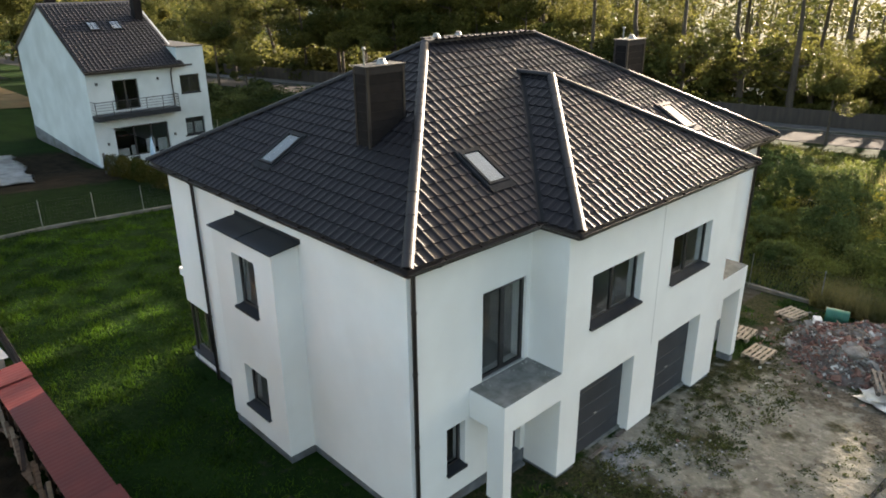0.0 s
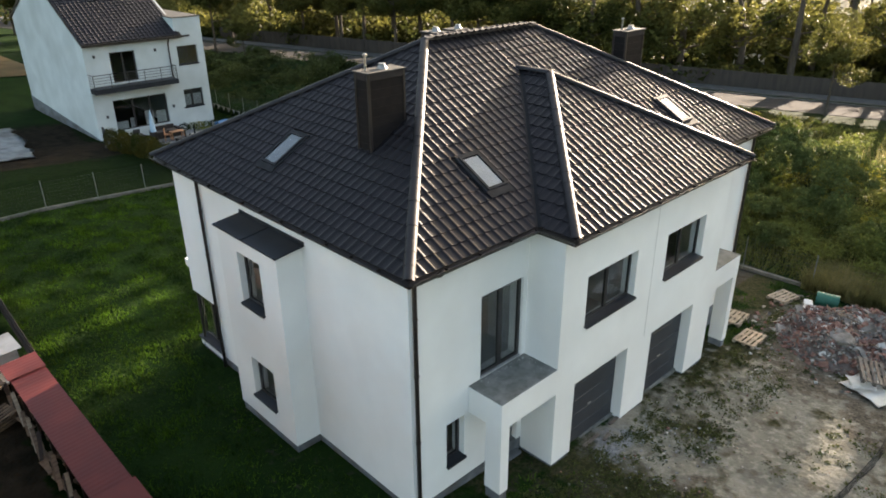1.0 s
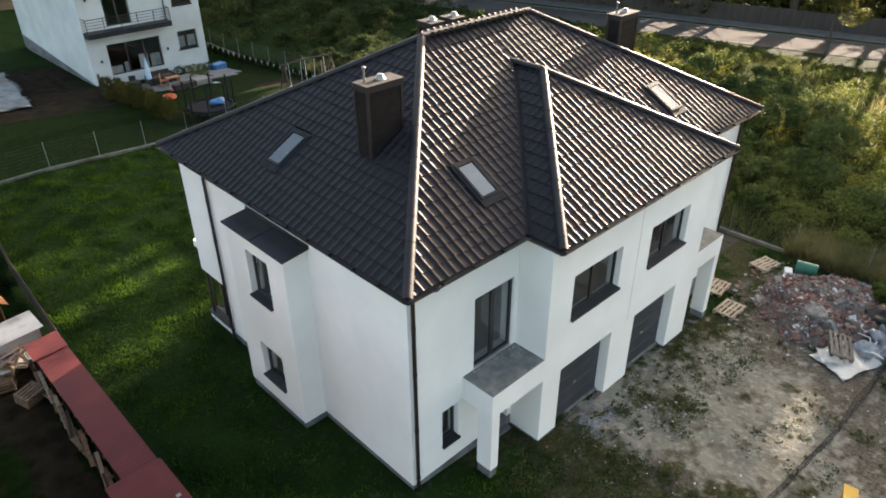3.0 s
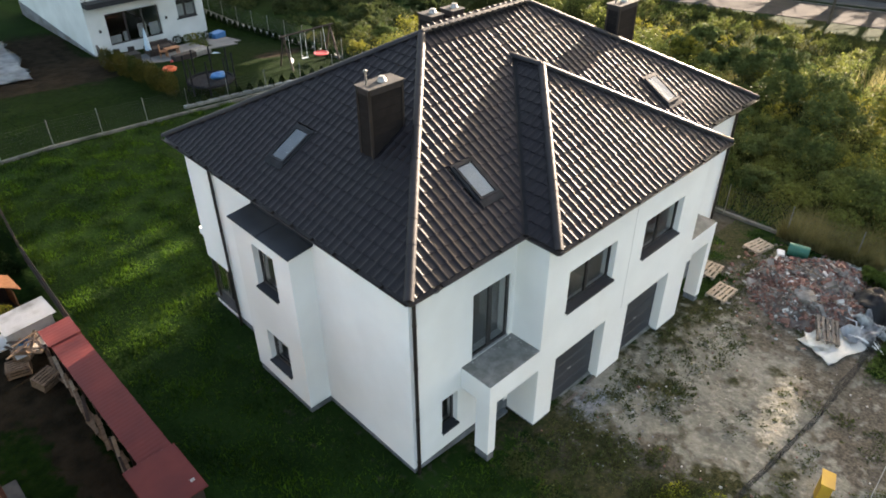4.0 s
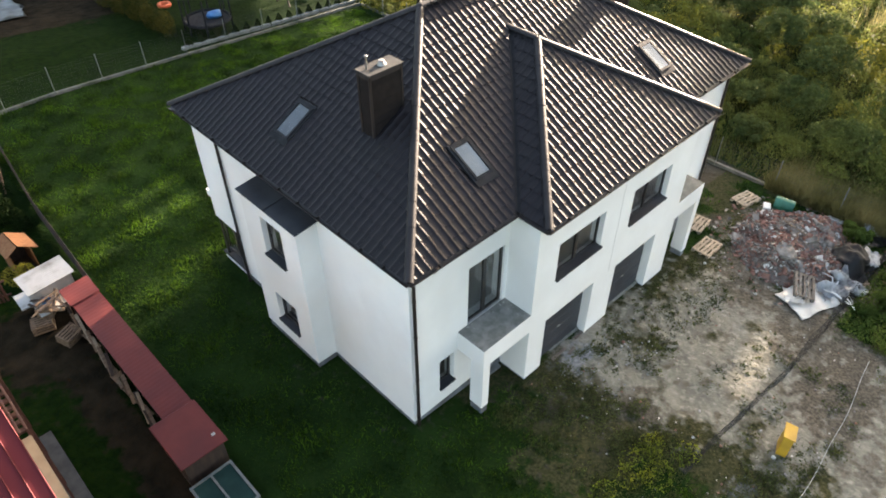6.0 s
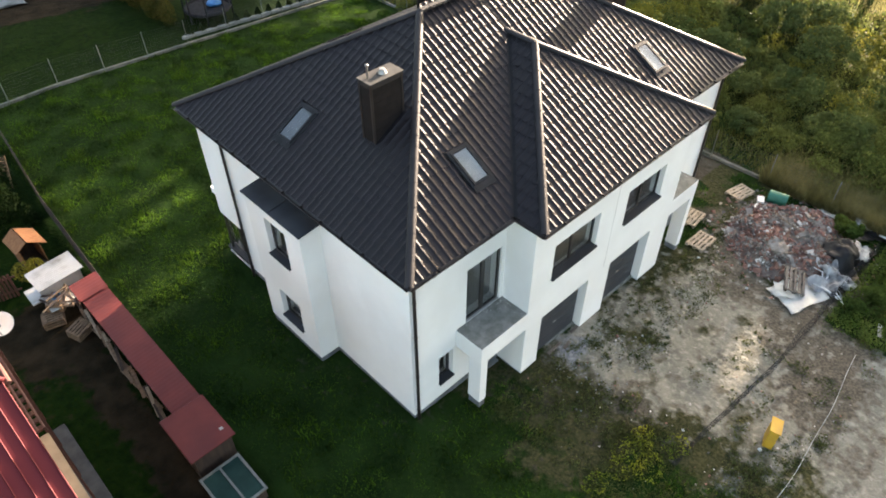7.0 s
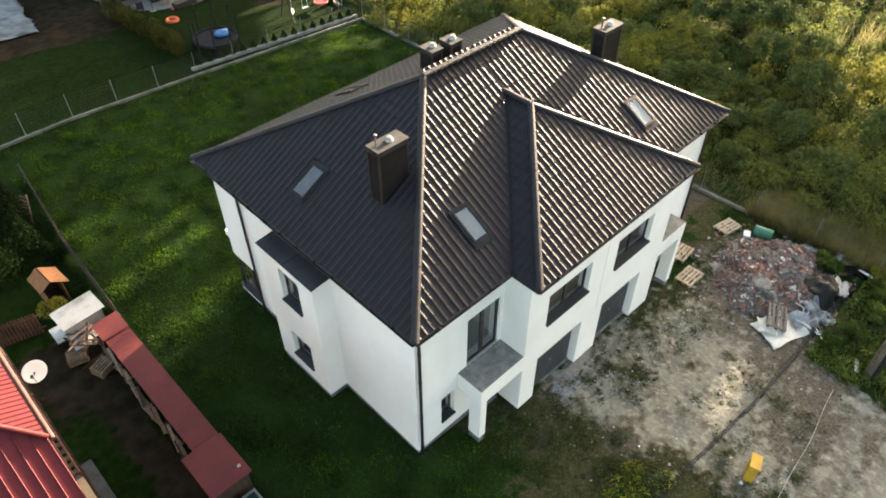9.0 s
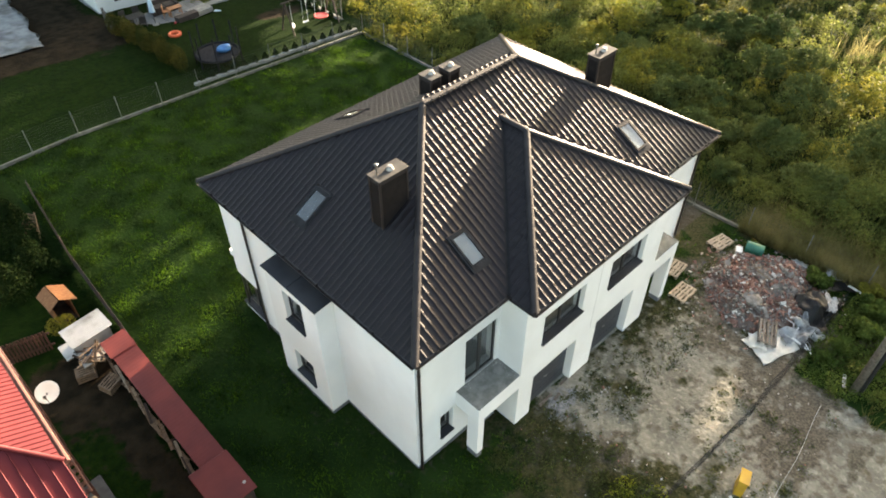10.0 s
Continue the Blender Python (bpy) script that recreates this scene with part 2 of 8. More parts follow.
def dirt_at(x, y):
    """How bare the soil is: the drive before the garages, the neighbour's trodden yard, and a strip along the house
    darkened as its shade.
    """
    w = noise.noise((x * 0.35, y * 0.35, 3.1)) * 1.5 + noise.noise((x * 1.3, y * 1.3, 7.7)) * 0.7
    drive = smooth(0.4, 4.6, x + 1.3 * w) * smooth(21.0, 17.0, x + w) * smooth(-0.2, -2.0, y + 0.4 * w - 0.05 * x)
    drive *= 1 - 0.8 * smooth(12.0, 14.0, x + w) * smooth(-2.0, -0.8, y + 0.4 * w)
    drive *= 1 - smooth(-6.6, -7.6, y) * smooth(12.5, 14.5, x + 0.8 * w)
    corner = smooth(2.0, 0.2, abs(x - 3.9 + w) / 1.3) * smooth(-4.8, -6.0, y) * 0.7
    drive *= 1 - corner
    trod = max(smooth(0.9, 0.3, abs(x + 6.5 + 0.05 * (y - 8) - 0.3 * w)) * smooth(13.5, 12.0, y), smooth(1.3, 0.6, math.hypot((x + 6.9) / 1.9, (y - 11.3) / 2.6) + 0.3 * w))
    yard = smooth(-4.6, -5.6, x) * smooth(-9.6, -8.6, x) * (0.25 + 0.75 * trod) * smooth(15.0, 13.5, y) * smooth(-1.5, 1.0, y)
    side = 0.8 * smooth(15.6, 16.6, x) * smooth(22.5, 21.4, x) * smooth(9.0, 2.0, y) * smooth(-0.2, 0.5, w + 0.3)
    path = smooth(1.6, 0.6, math.hypot((x - 19.4) / 1.9, (y - 37.2) / 1.0)) if y > 30 else 0.0
    behind = smooth(10.5, 8.0, x + w) * smooth(39.0, 41.0, y + w) * smooth(60, 56, y)
    beyond = 0.9 * smooth(4.6, 5.6, x + 0.6 * w) * smooth(14.6, 13.8, x + 0.4 * w) * smooth(-6.9, -7.6, y) * smooth(-13.2, -11.0, y + w)
    # house shade painted in: dark humus shows through the grass near the walls
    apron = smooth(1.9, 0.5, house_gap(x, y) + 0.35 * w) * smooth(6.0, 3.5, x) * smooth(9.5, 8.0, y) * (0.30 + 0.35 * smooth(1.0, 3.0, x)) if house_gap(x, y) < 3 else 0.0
    return max(0.0, min(1.0, max(drive, yard, side, path, behind, beyond, apron)))


def moss_at(x, y):
    """Green film on the trodden soil, thickest along the house and at the near end."""
    w = noise.noise((x * 0.45, y * 0.45, 41.0))
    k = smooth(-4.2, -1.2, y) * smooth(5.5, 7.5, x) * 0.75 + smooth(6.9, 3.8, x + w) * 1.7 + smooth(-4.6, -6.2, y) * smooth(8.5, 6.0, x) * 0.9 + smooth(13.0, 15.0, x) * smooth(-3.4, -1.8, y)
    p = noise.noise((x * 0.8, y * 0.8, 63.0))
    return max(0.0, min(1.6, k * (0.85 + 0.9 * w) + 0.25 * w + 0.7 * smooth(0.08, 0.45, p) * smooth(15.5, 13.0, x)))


def dust_at(x, y):
    """Grey cement dust before the nearer garage."""
    r = math.hypot((x - 6.1) / 1.5, (y + 1.55) / 0.95) + 0.5 * noise.noise((x * 1.1, y * 1.1, 17.0))
    ring = math.hypot(x - 5.35, y + 7.95)
    return max(smooth(1.1, 0.3, r), 0.75 * smooth(0.62, 0.5, ring))


def dug_at(x, y):
    """Dug brown soil round the net and at the rubble's foot."""
    w = noise.noise((x * 0.6, y * 0.6, 55.0))
    net = max(0.8 * smooth(2.0, 0.5, abs(y + 8.3 - 0.5 * w)) * smooth(7.5, 10.0, x), 0.40 * smooth(-8.3, -9.2, y + 0.6 * w) * smooth(6.5, 8.5, x))
    foot = max(smooth(1.5, 0.95, math.hypot((x - 16.8) / 3.4, (y + 4.5) / 2.7) + 0.25 * w), smooth(1.5, 0.8, math.hypot((x - 13.1) / 1.9, (y + 6.3) / 0.9) + 0.4 * w))
    near = smooth(1.4, 0.4, math.hypot((x - 5.4) / 1.5, (y + 4.2) / 1.0) + 0.4 * w) * 0.8
    return max(0.0, min(1.7, max(1.7 * net, 1.2 * foot, near)))


def ground_material():
    m, n, l, p = material("lawn_and_bare_soil")
    geo = n.new("ShaderNodeNewGeometry")
    pos = geo.outputs["Position"]

    def tex(scale, detail=5.0):
        t = n.new("ShaderNodeTexNoise")
        t.inputs["Scale"].default_value, t.inputs["Detail"].default_value = scale, detail
        l.new(pos, t.inputs["Vector"])
        return t.outputs["Fac"]

    def mix(fac, a, b, lo=None, hi=None):
        if lo is not None:
            r = n.new("ShaderNodeMapRange")
            r.inputs["From Min"].default_value, r.inputs["From Max"].default_value = lo, hi
            l.new(fac, r.inputs["Value"])
            fac = r.outputs[0]
        x = n.new("ShaderNodeMix")
        x.data_type = "RGBA"
        l.new(fac, x.inputs["Factor"])
        for side, c in (("A", a), ("B", b)):
            if isinstance(c, tuple):
                x.inputs[side].default_value = (*c, 1)
            else:
                l.new(c, x.inputs[side])
        return x.outputs["Result"]

    grass = mix(tex(0.5), (0.0068, 0.0170, 0.0042), (0.0132, 0.0310, 0.0066), 0.35, 0.65)
    grass = mix(tex(7.0), grass, (0.0165, 0.030, 0.007), 0.5, 0.75)
    soil = mix(tex(0.8), (0.122, 0.117, 0.095), (0.212, 0.202, 0.168), 0.35, 0.65)
    soil = mix(tex(5.0, 8.0), soil, (0.268, 0.258, 0.218), 0.5, 0.72)
    soil = mix(tex(2.2), soil, (0.092, 0.083, 0.058), 0.56, 0.72)
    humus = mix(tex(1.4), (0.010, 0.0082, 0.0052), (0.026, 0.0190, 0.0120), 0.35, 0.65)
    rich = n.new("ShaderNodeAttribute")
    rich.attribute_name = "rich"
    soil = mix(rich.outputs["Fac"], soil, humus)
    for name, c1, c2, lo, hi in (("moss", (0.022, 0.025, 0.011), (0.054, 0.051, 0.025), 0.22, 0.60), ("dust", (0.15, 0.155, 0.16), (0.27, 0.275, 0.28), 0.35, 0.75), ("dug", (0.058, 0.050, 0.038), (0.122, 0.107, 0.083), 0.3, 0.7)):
        a = n.new("ShaderNodeAttribute")
        a.attribute_name = name
        mul = n.new("ShaderNodeMath")
        mul.operation = "MULTIPLY"
        k = n.new("ShaderNodeMath")
        k.operation = "MULTIPLY_ADD"
        k.inputs[1].default_value, k.inputs[2].default_value = 2.4, -0.55
        l.new(tex(2.6, 9.0), k.inputs[0])
        l.new(a.outputs["Fac"], mul.inputs[0])
        l.new(k.outputs[0], mul.inputs[1])
        soil = mix(mul.outputs[0], soil, mix(tex(11.0, 6.0), c1, c2, 0.35, 0.65), lo, hi)
    at = n.new("ShaderNodeAttribute")
    at.attribute_name = "bare"
    add = n.new("ShaderNodeMath")
    add.operation = "ADD"
    l.new(at.outputs["Fac"], add.inputs[0])
    sub = n.new("ShaderNodeMath")
    sub.operation = "MULTIPLY_ADD"
    sub.inputs[1].default_value, sub.inputs[2].default_value = 1.5, -0.80
    l.new(tex(3.0, 8.0), sub.inputs[0])
    l.new(sub.outputs[0], add.inputs[1])
    # the neighbouring plots get a darker green than the lawn here
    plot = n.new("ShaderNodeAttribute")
    plot.attribute_name = "darker_lawn"
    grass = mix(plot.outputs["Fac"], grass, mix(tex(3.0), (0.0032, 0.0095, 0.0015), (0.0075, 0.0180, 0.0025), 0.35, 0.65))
    l.new(mix(add.outputs[0], grass, soil, 0.35, 0.65), p.inputs["Base Color"])
    p.inputs["Roughness"].default_value = 0.95
    p.inputs["Specular IOR Level"].default_value = 0.03
    b = n.new("ShaderNodeBump")
    b.inputs["Strength"].default_value, b.inputs["Distance"].default_value = 0.9, 0.08
    l.new(tex(6.0, 10.0), b.inputs["Height"])
    l.new(b.outputs[0], p.inputs["Normal"])
    return m


GROUND = ground_material()


def spaced(lo, hi, near_lo, near_hi, step):
    a = [near_lo + step * i for i in range(int((near_hi - near_lo) / step) + 1)]
    d, v = step, near_lo
    while v > lo:
        d *= 1.35
        v -= d
        a.insert(0, v)
    d, v = step, a[-1]
    while v < hi:
        d *= 1.35
        v += d
        a.append(v)
    return a


def build_ground():
    xs, ys = spaced(-900, 900, -10, 24, 0.24), spaced(-900, 900, -11, 46, 0.24)
    nx, ny = len(xs), len(ys)
    co, bare = [], []
    for y in ys:
        for x in xs:
            d = dirt_at(x, y) if -12 < x < 26 and -14 < y < 60 else 0.0
            h = 0.035 * noise.noise((x * 0.7, y * 0.7, 0.3)) + 0.02 * noise.noise((x * 2.1, y * 2.1, 5.0)) * (0.4 + d)
            if -2 < x < 17.5 and -2.5 < y < 12:
                h *= 0.3
            co.append((x, y, gz(x, y) + h))
            bare.append(d)
    faces = [(j * nx + i, j * nx + i + 1, (j + 1) * nx + i + 1, (j + 1) * nx + i) for j in range(ny - 1) for i in range(nx - 1)]
    me = bpy.data.meshes.new("ground")
    me.from_pydata(co, [], faces)
    at = me.attributes.new("bare", "FLOAT", "POINT")
    at.data.foreach_set("value", bare)
    rich = me.attributes.new("rich", "FLOAT", "POINT")
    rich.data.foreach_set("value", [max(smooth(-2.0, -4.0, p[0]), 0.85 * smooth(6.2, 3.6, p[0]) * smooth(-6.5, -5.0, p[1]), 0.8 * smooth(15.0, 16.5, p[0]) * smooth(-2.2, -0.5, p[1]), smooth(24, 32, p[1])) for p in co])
    at = me.attributes.new("darker_lawn", "FLOAT", "POINT")
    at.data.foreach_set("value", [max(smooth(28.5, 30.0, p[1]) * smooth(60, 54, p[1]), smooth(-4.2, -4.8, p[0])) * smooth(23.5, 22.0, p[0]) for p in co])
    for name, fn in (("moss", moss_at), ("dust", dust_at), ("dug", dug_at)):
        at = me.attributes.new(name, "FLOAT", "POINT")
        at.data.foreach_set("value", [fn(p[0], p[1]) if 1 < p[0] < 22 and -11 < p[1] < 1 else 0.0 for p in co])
    me.polygons.foreach_set("use_smooth", [True] * len(faces))
    me.materials.append(GROUND)
    tagged(new("ground", me), "green lawn and trodden sandy soil sloping gently", "ground", kind="structure")


build_ground()

# road that runs past the far side of the scrub
ASPHALT = noisy("worn_asphalt", (0.055, 0.052, 0.048), (0.078, 0.073, 0.066), 0.5, 1.0, bump=0.2, bump_scale=30, c3=(0.092, 0.086, 0.077), scale3=0.15, spec=0.04)
PAVING = noisy("grey_paving", (0.085, 0.080, 0.074), (0.125, 0.118, 0.107), 0.8, 0.9, bump=0.2, bump_scale=20)
RD = Vector((-0.306, 0.952, 0)).normalized()
RN = Vector((0.952, 0.306, 0)).normalized()
R0 = Vector((62.0, 27.5, 0))


def strip(name, a, b, up, mat, label, category):
    bm = bmesh.new()
    last = None
    for i in range(-40, 41):
        p = R0 + RD * (i * 6.0)
        row = []
        for o, dz in ((a, -0.3), (a, up), (b, up), (b, -0.3)):
            q = p + RN * o
            row.append(bm.verts.new((q.x, q.y, gz(q.x, q.y) + dz)))
        if last:
            for k in range(3):
                bm.faces.new((last[k], last[k + 1], row[k + 1], row[k]))
        last = row
    bmesh.ops.recalc_face_normals(bm, faces=bm.faces[:])
    solo(name, bm, mat, label, category, kind="structure")


strip("road", 0.0, 8.0, 0.05, ASPHALT, "worn grey asphalt road beside the scrub", "road")
strip("kerb", 8.0, 8.25, 0.14, PAVING, "pale concrete kerb along the asphalt road", "kerb")
strip("pavement", 10.0, 13.5, 0.12, PAVING, "grey paved footpath behind a grass verge", "pavement")

# ---- the semi-detached house ----
W, D = 15.84, 10.85                  # main walls
WX0, WX1, WY = 3.83, 12.02, -1.07    # projecting middle bay
EZ = 6.59                            # eaves
WALL_TOP = 6.42
house = thing("semi_detached_house", (W / 2, D / 2, gz(W / 2, D / 2)), "new white rendered semi-detached house with dark tiled hip roof", "house")


def window(parent, name, m, w, h, cols=(0.5,), recess=0.17, sill=True, label="", fr=0.07, curtain=None, sill_out=0.05, open_first=False):
    """A window or glazed door in an opening: frame, mullions, panes and sill. m: the opening's lower left corner on the outer face."""
    xs = [0] + [c * w for c in cols] + [w]
    lights = [(a + (fr if a == 0 else fr * 0.75), b - (fr if b == w else fr * 0.75), fr, h - fr) for a, b in zip(xs, xs[1:])]
    frame_ob = part(name, holed_wall((0, w), (0, h), lights, 0.07), FRAME, parent, label, m @ Matrix.Translation((0, recess, 0)))
    for a, b in zip(xs, xs[1:]):
        part("pane", boxes((a + fr * 0.8, b - fr * 0.8, recess + 0.03, recess + 0.042, fr * 0.9, h - fr * 0.9)), GLASS, frame_ob, m=m).visible_shadow = False
    if sill:
        bs = bmesh.new()
        edge = [(-sill_out - 0.012, -0.06), (-sill_out, -0.06), (-sill_out, -0.03), (recess + 0.02, -0.03), (recess + 0.02, 0.045), (-sill_out - 0.012, 0.0)]
        ends = [[bs.verts.new((x, y, z)) for y, z in edge] for x in (-0.02, w + 0.02)]
        bs.faces.new(ends[0])
        bs.faces.new(ends[1][::-1])
        for k in range(6):
            bs.faces.new((ends[0][k], ends[1][k], ends[1][(k + 1) % 6], ends[0][(k + 1) % 6]))
        bmesh.ops.recalc_face_normals(bs, faces=bs.faces[:])
        part("sill", bs, GREY_SHEET, frame_ob, "graphite sheet metal sill", m)
    return frame_ob


T = 0.42
WB = 0.24   # underside of the render
fw = [(4.82, 7.05, 3.66, 5.10), (8.56, 10.74, 3.64, 5.06)]
gd = [(4.62, 7.08, -0.45, 2.08), (8.32, 10.77, -0.62, 2.03)]
bd = (2.20, 3.68, 2.91, 5.14)
sw = (1.06, 1.66, 0.86, 2.14)
en = (2.62, 3.66, -0.10, 2.02)
en2 = (12.3, 13.3, -0.68, 1.95)


def wall(name, m, us, zs, holes, t=T, mat=None):
    return part(name, holed_wall(us, zs, holes, t), mat or STUCCO, house, m=m)


# outer walls of render, on a recessed plinth
wall("wall", facing(0, 0, 0, FRONT), (0, WX0), (WB, WALL_TOP), [bd, sw, (en[0], en[1], WB, en[3])])
wall("wall", facing(0, 0, 0, FRONT), (WX1, W), (0.0, WALL_TOP), [(en2[0], en2[1], 0.0, en2[3])])
wall("wall", facing(0, WY, 0, FRONT), (WX0, gd[0][0]), (-0.10, WALL_TOP), [])
wall("wall", facing(0, WY, 0, FRONT), (gd[0][0], gd[1][1]), (-0.37, WALL_TOP), [fw[0], fw[1], *((g[0], g[1], -0.37, g[3]) for g in gd)])
wall("wall", facing(0, WY, 0, FRONT), (gd[1][1], WX1), (-0.56, WALL_TOP), [])
part("wall", boxes((WX0, WX0 + T, WY + T, 0.0, -0.10, WALL_TOP)), STUCCO, house)
part("wall", boxes((WX1 - T, WX1, WY + T, 0.0, -0.56, WALL_TOP)), STUCCO, house)
# side and rear walls
wall("wall", facing(0, D, 0, LEFT), (0, D - T), (WB, WALL_TOP), [(0, D - 9.22, WB, 2.07)])
wall("wall", facing(W, 0, 0, RIGHT), (T, D), (-0.3, WALL_TOP), [(9.2, D, -0.3, 2.0)])
wall("wall", facing(W, D, 0, REAR), (T, W - T), (0.0, WALL_TOP), [(W - 3.4, W - T, 0.0, 2.07), (T, 3.4, 0.0, 2.07), (5.2, 6.6, 2.9, 5.1), (9.2, 10.6, 2.9, 5.1)])
# side projection
BX, B0, B1, BT = -0.73, 3.87, 6.75, 5.80
wall("wall", facing(BX, B1, 0, LEFT), (0, B1 - B0), (WB, BT), [(B1 - 5.80, B1 - 4.71, 3.83, 5.34), (B1 - 5.85, B1 - 4.70, 0.88, 2.17)], t=0.36)
part("wall", boxes((BX + 0.36, -0.001, B0, B0 + 0.3, WB, BT + 0.01)), STUCCO, house)
part("wall", boxes((BX + 0.36, -0.001, B1 - 0.3, B1, WB, BT + 0.01)), STUCCO, house)
# plinth, set back a little behind the render
for a in ((0.03, W - 0.03, 0.03, 0.4, -1.6, WB + 0.02), (0.03, 0.4, 0.4, D - 0.03, -1.3, WB + 0.02), (W - 0.4, W - 0.03, 0.4, D - 0.03, -1.8, 0.1), (0.4, W - 0.4, D - 0.4, D - 0.03, -1.8, 0.1),
          (BX + 0.03, 0.03, B0 + 0.03, B1 - 0.03, -1.0, WB + 0.02)):
    part("plinth", boxes(a), PLINTH, house)
for a, b, top in ((WX0 + 0.03, 4.60, -0.06), (7.10, 8.30, -0.33), (10.79, WX1 - 0.03, -0.52)):
    part("plinth", boxes((a, b, WY + 0.03, 0.03, -1.7, top)), PLINTH, house)
# corner glazing under the upper storey, with its low parapet
part("parapet", boxes((0.0, 0.25, 9.22, D, WB - 0.2, WB + 0.12)), STUCCO, house)
window(house, "window", facing(0.0, D, WB + 0.12, LEFT), D - 9.22, 2.07 - WB - 0.12, cols=(0.5,), recess=0.20, label="floor-height corner window with graphite frame")
window(house, "window", facing(3.4, D, 0.05, REAR), 3.4, 2.0, cols=(0.33, 0.66), recess=0.2, label="wide glazed garden door with graphite frame", sill=False)
window(house, "window", facing(W, D, 0.05, REAR), 3.4, 2.0, cols=(0.33, 0.66), recess=0.2, label="wide glazed garden door with graphite frame", sill=False)
window(house, "window", facing(W, 9.2, 0.05, RIGHT), D - 9.2, 1.95, recess=0.2, label="corner window with graphite frame", sill=False)
for x in (W - 5.2, W - 9.2):
    window(house, "window", facing(x, D, 2.9, REAR), 1.4, 2.2, recess=0.2, label="glazed balcony door with graphite frame")
part("balcony_slab", boxes((0.02, 3.2, D, D + 0.28, 2.86, 3.12)), STUCCO, house)
part("balcony_slab", boxes((W - 3.2, W - 0.02, D, D + 0.28, 2.86, 3.12)), STUCCO, house)
# windows
BLIND_GREY = noisy("pale_threshold_metal", (0.26, 0.26, 0.26), (0.34, 0.34, 0.33), 3.0, 0.5, metal=0.3)
for h in fw:
    window(house, "window", facing(h[0], WY, h[2] + 0.06, FRONT), h[1] - h[0], h[3] - h[2] - 0.06, cols=(0.5,), recess=0.18, label="two-light window with dark frame and metal sill", sill_out=0.07)
window(house, "balcony_door", facing(bd[0], 0, bd[2], FRONT), bd[1] - bd[0], bd[3] - bd[2], cols=(0.5,), recess=0.07, label="tall glazed balcony door with dark frame", sill=False, fr=0.09)
part("door_sill", boxes((bd[0] + 0.01, bd[1] - 0.01, 0.005, 0.068, bd[2] + 0.001, bd[2] + 0.022)), BLIND_GREY, house, "pale metal threshold strip")
window(house, "window", facing(sw[0], 0, sw[2] + 0.05, FRONT), sw[1] - sw[0], sw[3] - sw[2] - 0.05, cols=(), recess=0.18, label="narrow window with dark frame and metal sill", sill_out=0.06)
window(house, "window", facing(BX, 5.80, 3.83 + 0.06, LEFT), 1.09, 1.45, cols=(), recess=0.18, label="tilted-open window with dark frame and metal sill", sill_out=0.06)
window(house, "window", facing(BX, 5.85, 0.88 + 0.06, LEFT), 1.15, 1.23, cols=(), recess=0.18, label="side window with dark frame and metal sill", sill_out=0.06)


# folded orange sheet behind the pane, added to imitate a warm reflection in it
REFLECTION_ORANGE = noisy("orange_reflection_cloth", (0.55, 0.14, 0.05), (0.70, 0.22, 0.08), 4.0, 0.9, bump=0.3, bump_scale=20)
bm = bmesh.new()
cur = [[bm.verts.new((BX + 0.30 + 0.02 * math.sin(k * 1.9), 4.62 + 0.035 * k, z)) for z in (4.25, 5.34)] for k in range(13)]
for a, b in zip(cur, cur[1:]):
    bm.faces.new((a[0], b[0], b[1], a[1]))
bmesh.ops.solidify(bm, geom=bm.faces[:], thickness=0.006)
solo("curtain", bm, REFLECTION_ORANGE, "orange cloth sheet standing in for a reflection in the side window", "curtain", smooth=True)


def sash(m, w, h):
    """The tilted sash of a window that stands ajar."""
    tilt = m @ pose(0, 0.15, 0.06, -7, 0, 0)
    bm = boxes((0.06, 0.12, 0, 0.05, 0, h), (w - 0.12, w - 0.06, 0, 0.05, 0, h), (0.12, w - 0.12, 0, 0.05, 0, 0.06), (0.12, w - 0.12, 0, 0.05, h - 0.06, h))
    return bm, tilt


for m, w, h in ((facing(BX, 5.80, 3.89, LEFT), 1.09, 1.3), (facing(BX, 5.85, 0.94, LEFT), 1.15, 1.08)):
    bm, tilt = sash(m, w, h)
    part("sash", bm, FRAME, house, "dark sash tilted ajar", tilt)


def panel_door(name, w, h, m, mat, rows, label):
    """A sectional door: panels with grooves between, handle."""
    bm = boxes((0, w, 0.04, 0.07, 0, h))
    door = part(name, bm, mat, house, label, m)
    ph = h / rows
    for r in range(rows):
        bp = soft_box(0.01, w - 0.01, 0.0, 0.045, r * ph + 0.006, (r + 1) * ph - 0.006, 0.008, 1)
        part("panel", bp, mat, door, m=m)
    part("door_handle", soft_box(w / 2 - 0.07, w / 2 + 0.07, -0.03, 0.0, h * 0.42, h * 0.42 + 0.04, 0.008, 1), STEEL, door, "small steel pull handle", m)
    return door


for g, foot in zip(gd, (-0.33, -0.53)):
    panel_door("garage_door", g[1] - g[0] - 0.02, g[3] - foot + 0.02, facing(g[0] + 0.01, -0.76, foot - 0.02, FRONT), GARAGE, 5, "graphite sectional garage door")
    part("garage_step", boxes((g[0] + 0.005, g[1] - 0.005, -0.83, -0.70, foot - 0.6, foot + 0.035)), CONCRETE, house, "rough concrete step under the garage door")
    part("lintel", boxes((g[0] - 0.05, g[1] + 0.05, WY + T, -0.3, g[3], g[3] + 0.3)), STUCCO, house)
    part("wall", boxes((g[0] - 0.15, g[0], WY + T, -0.3, g[2] - 0.4, g[3] + 0.3)), STUCCO, house)
    part("wall", boxes((g[1], g[1] + 0.15, WY + T, -0.3, g[2] - 0.4, g[3] + 0.3)), STUCCO, house)
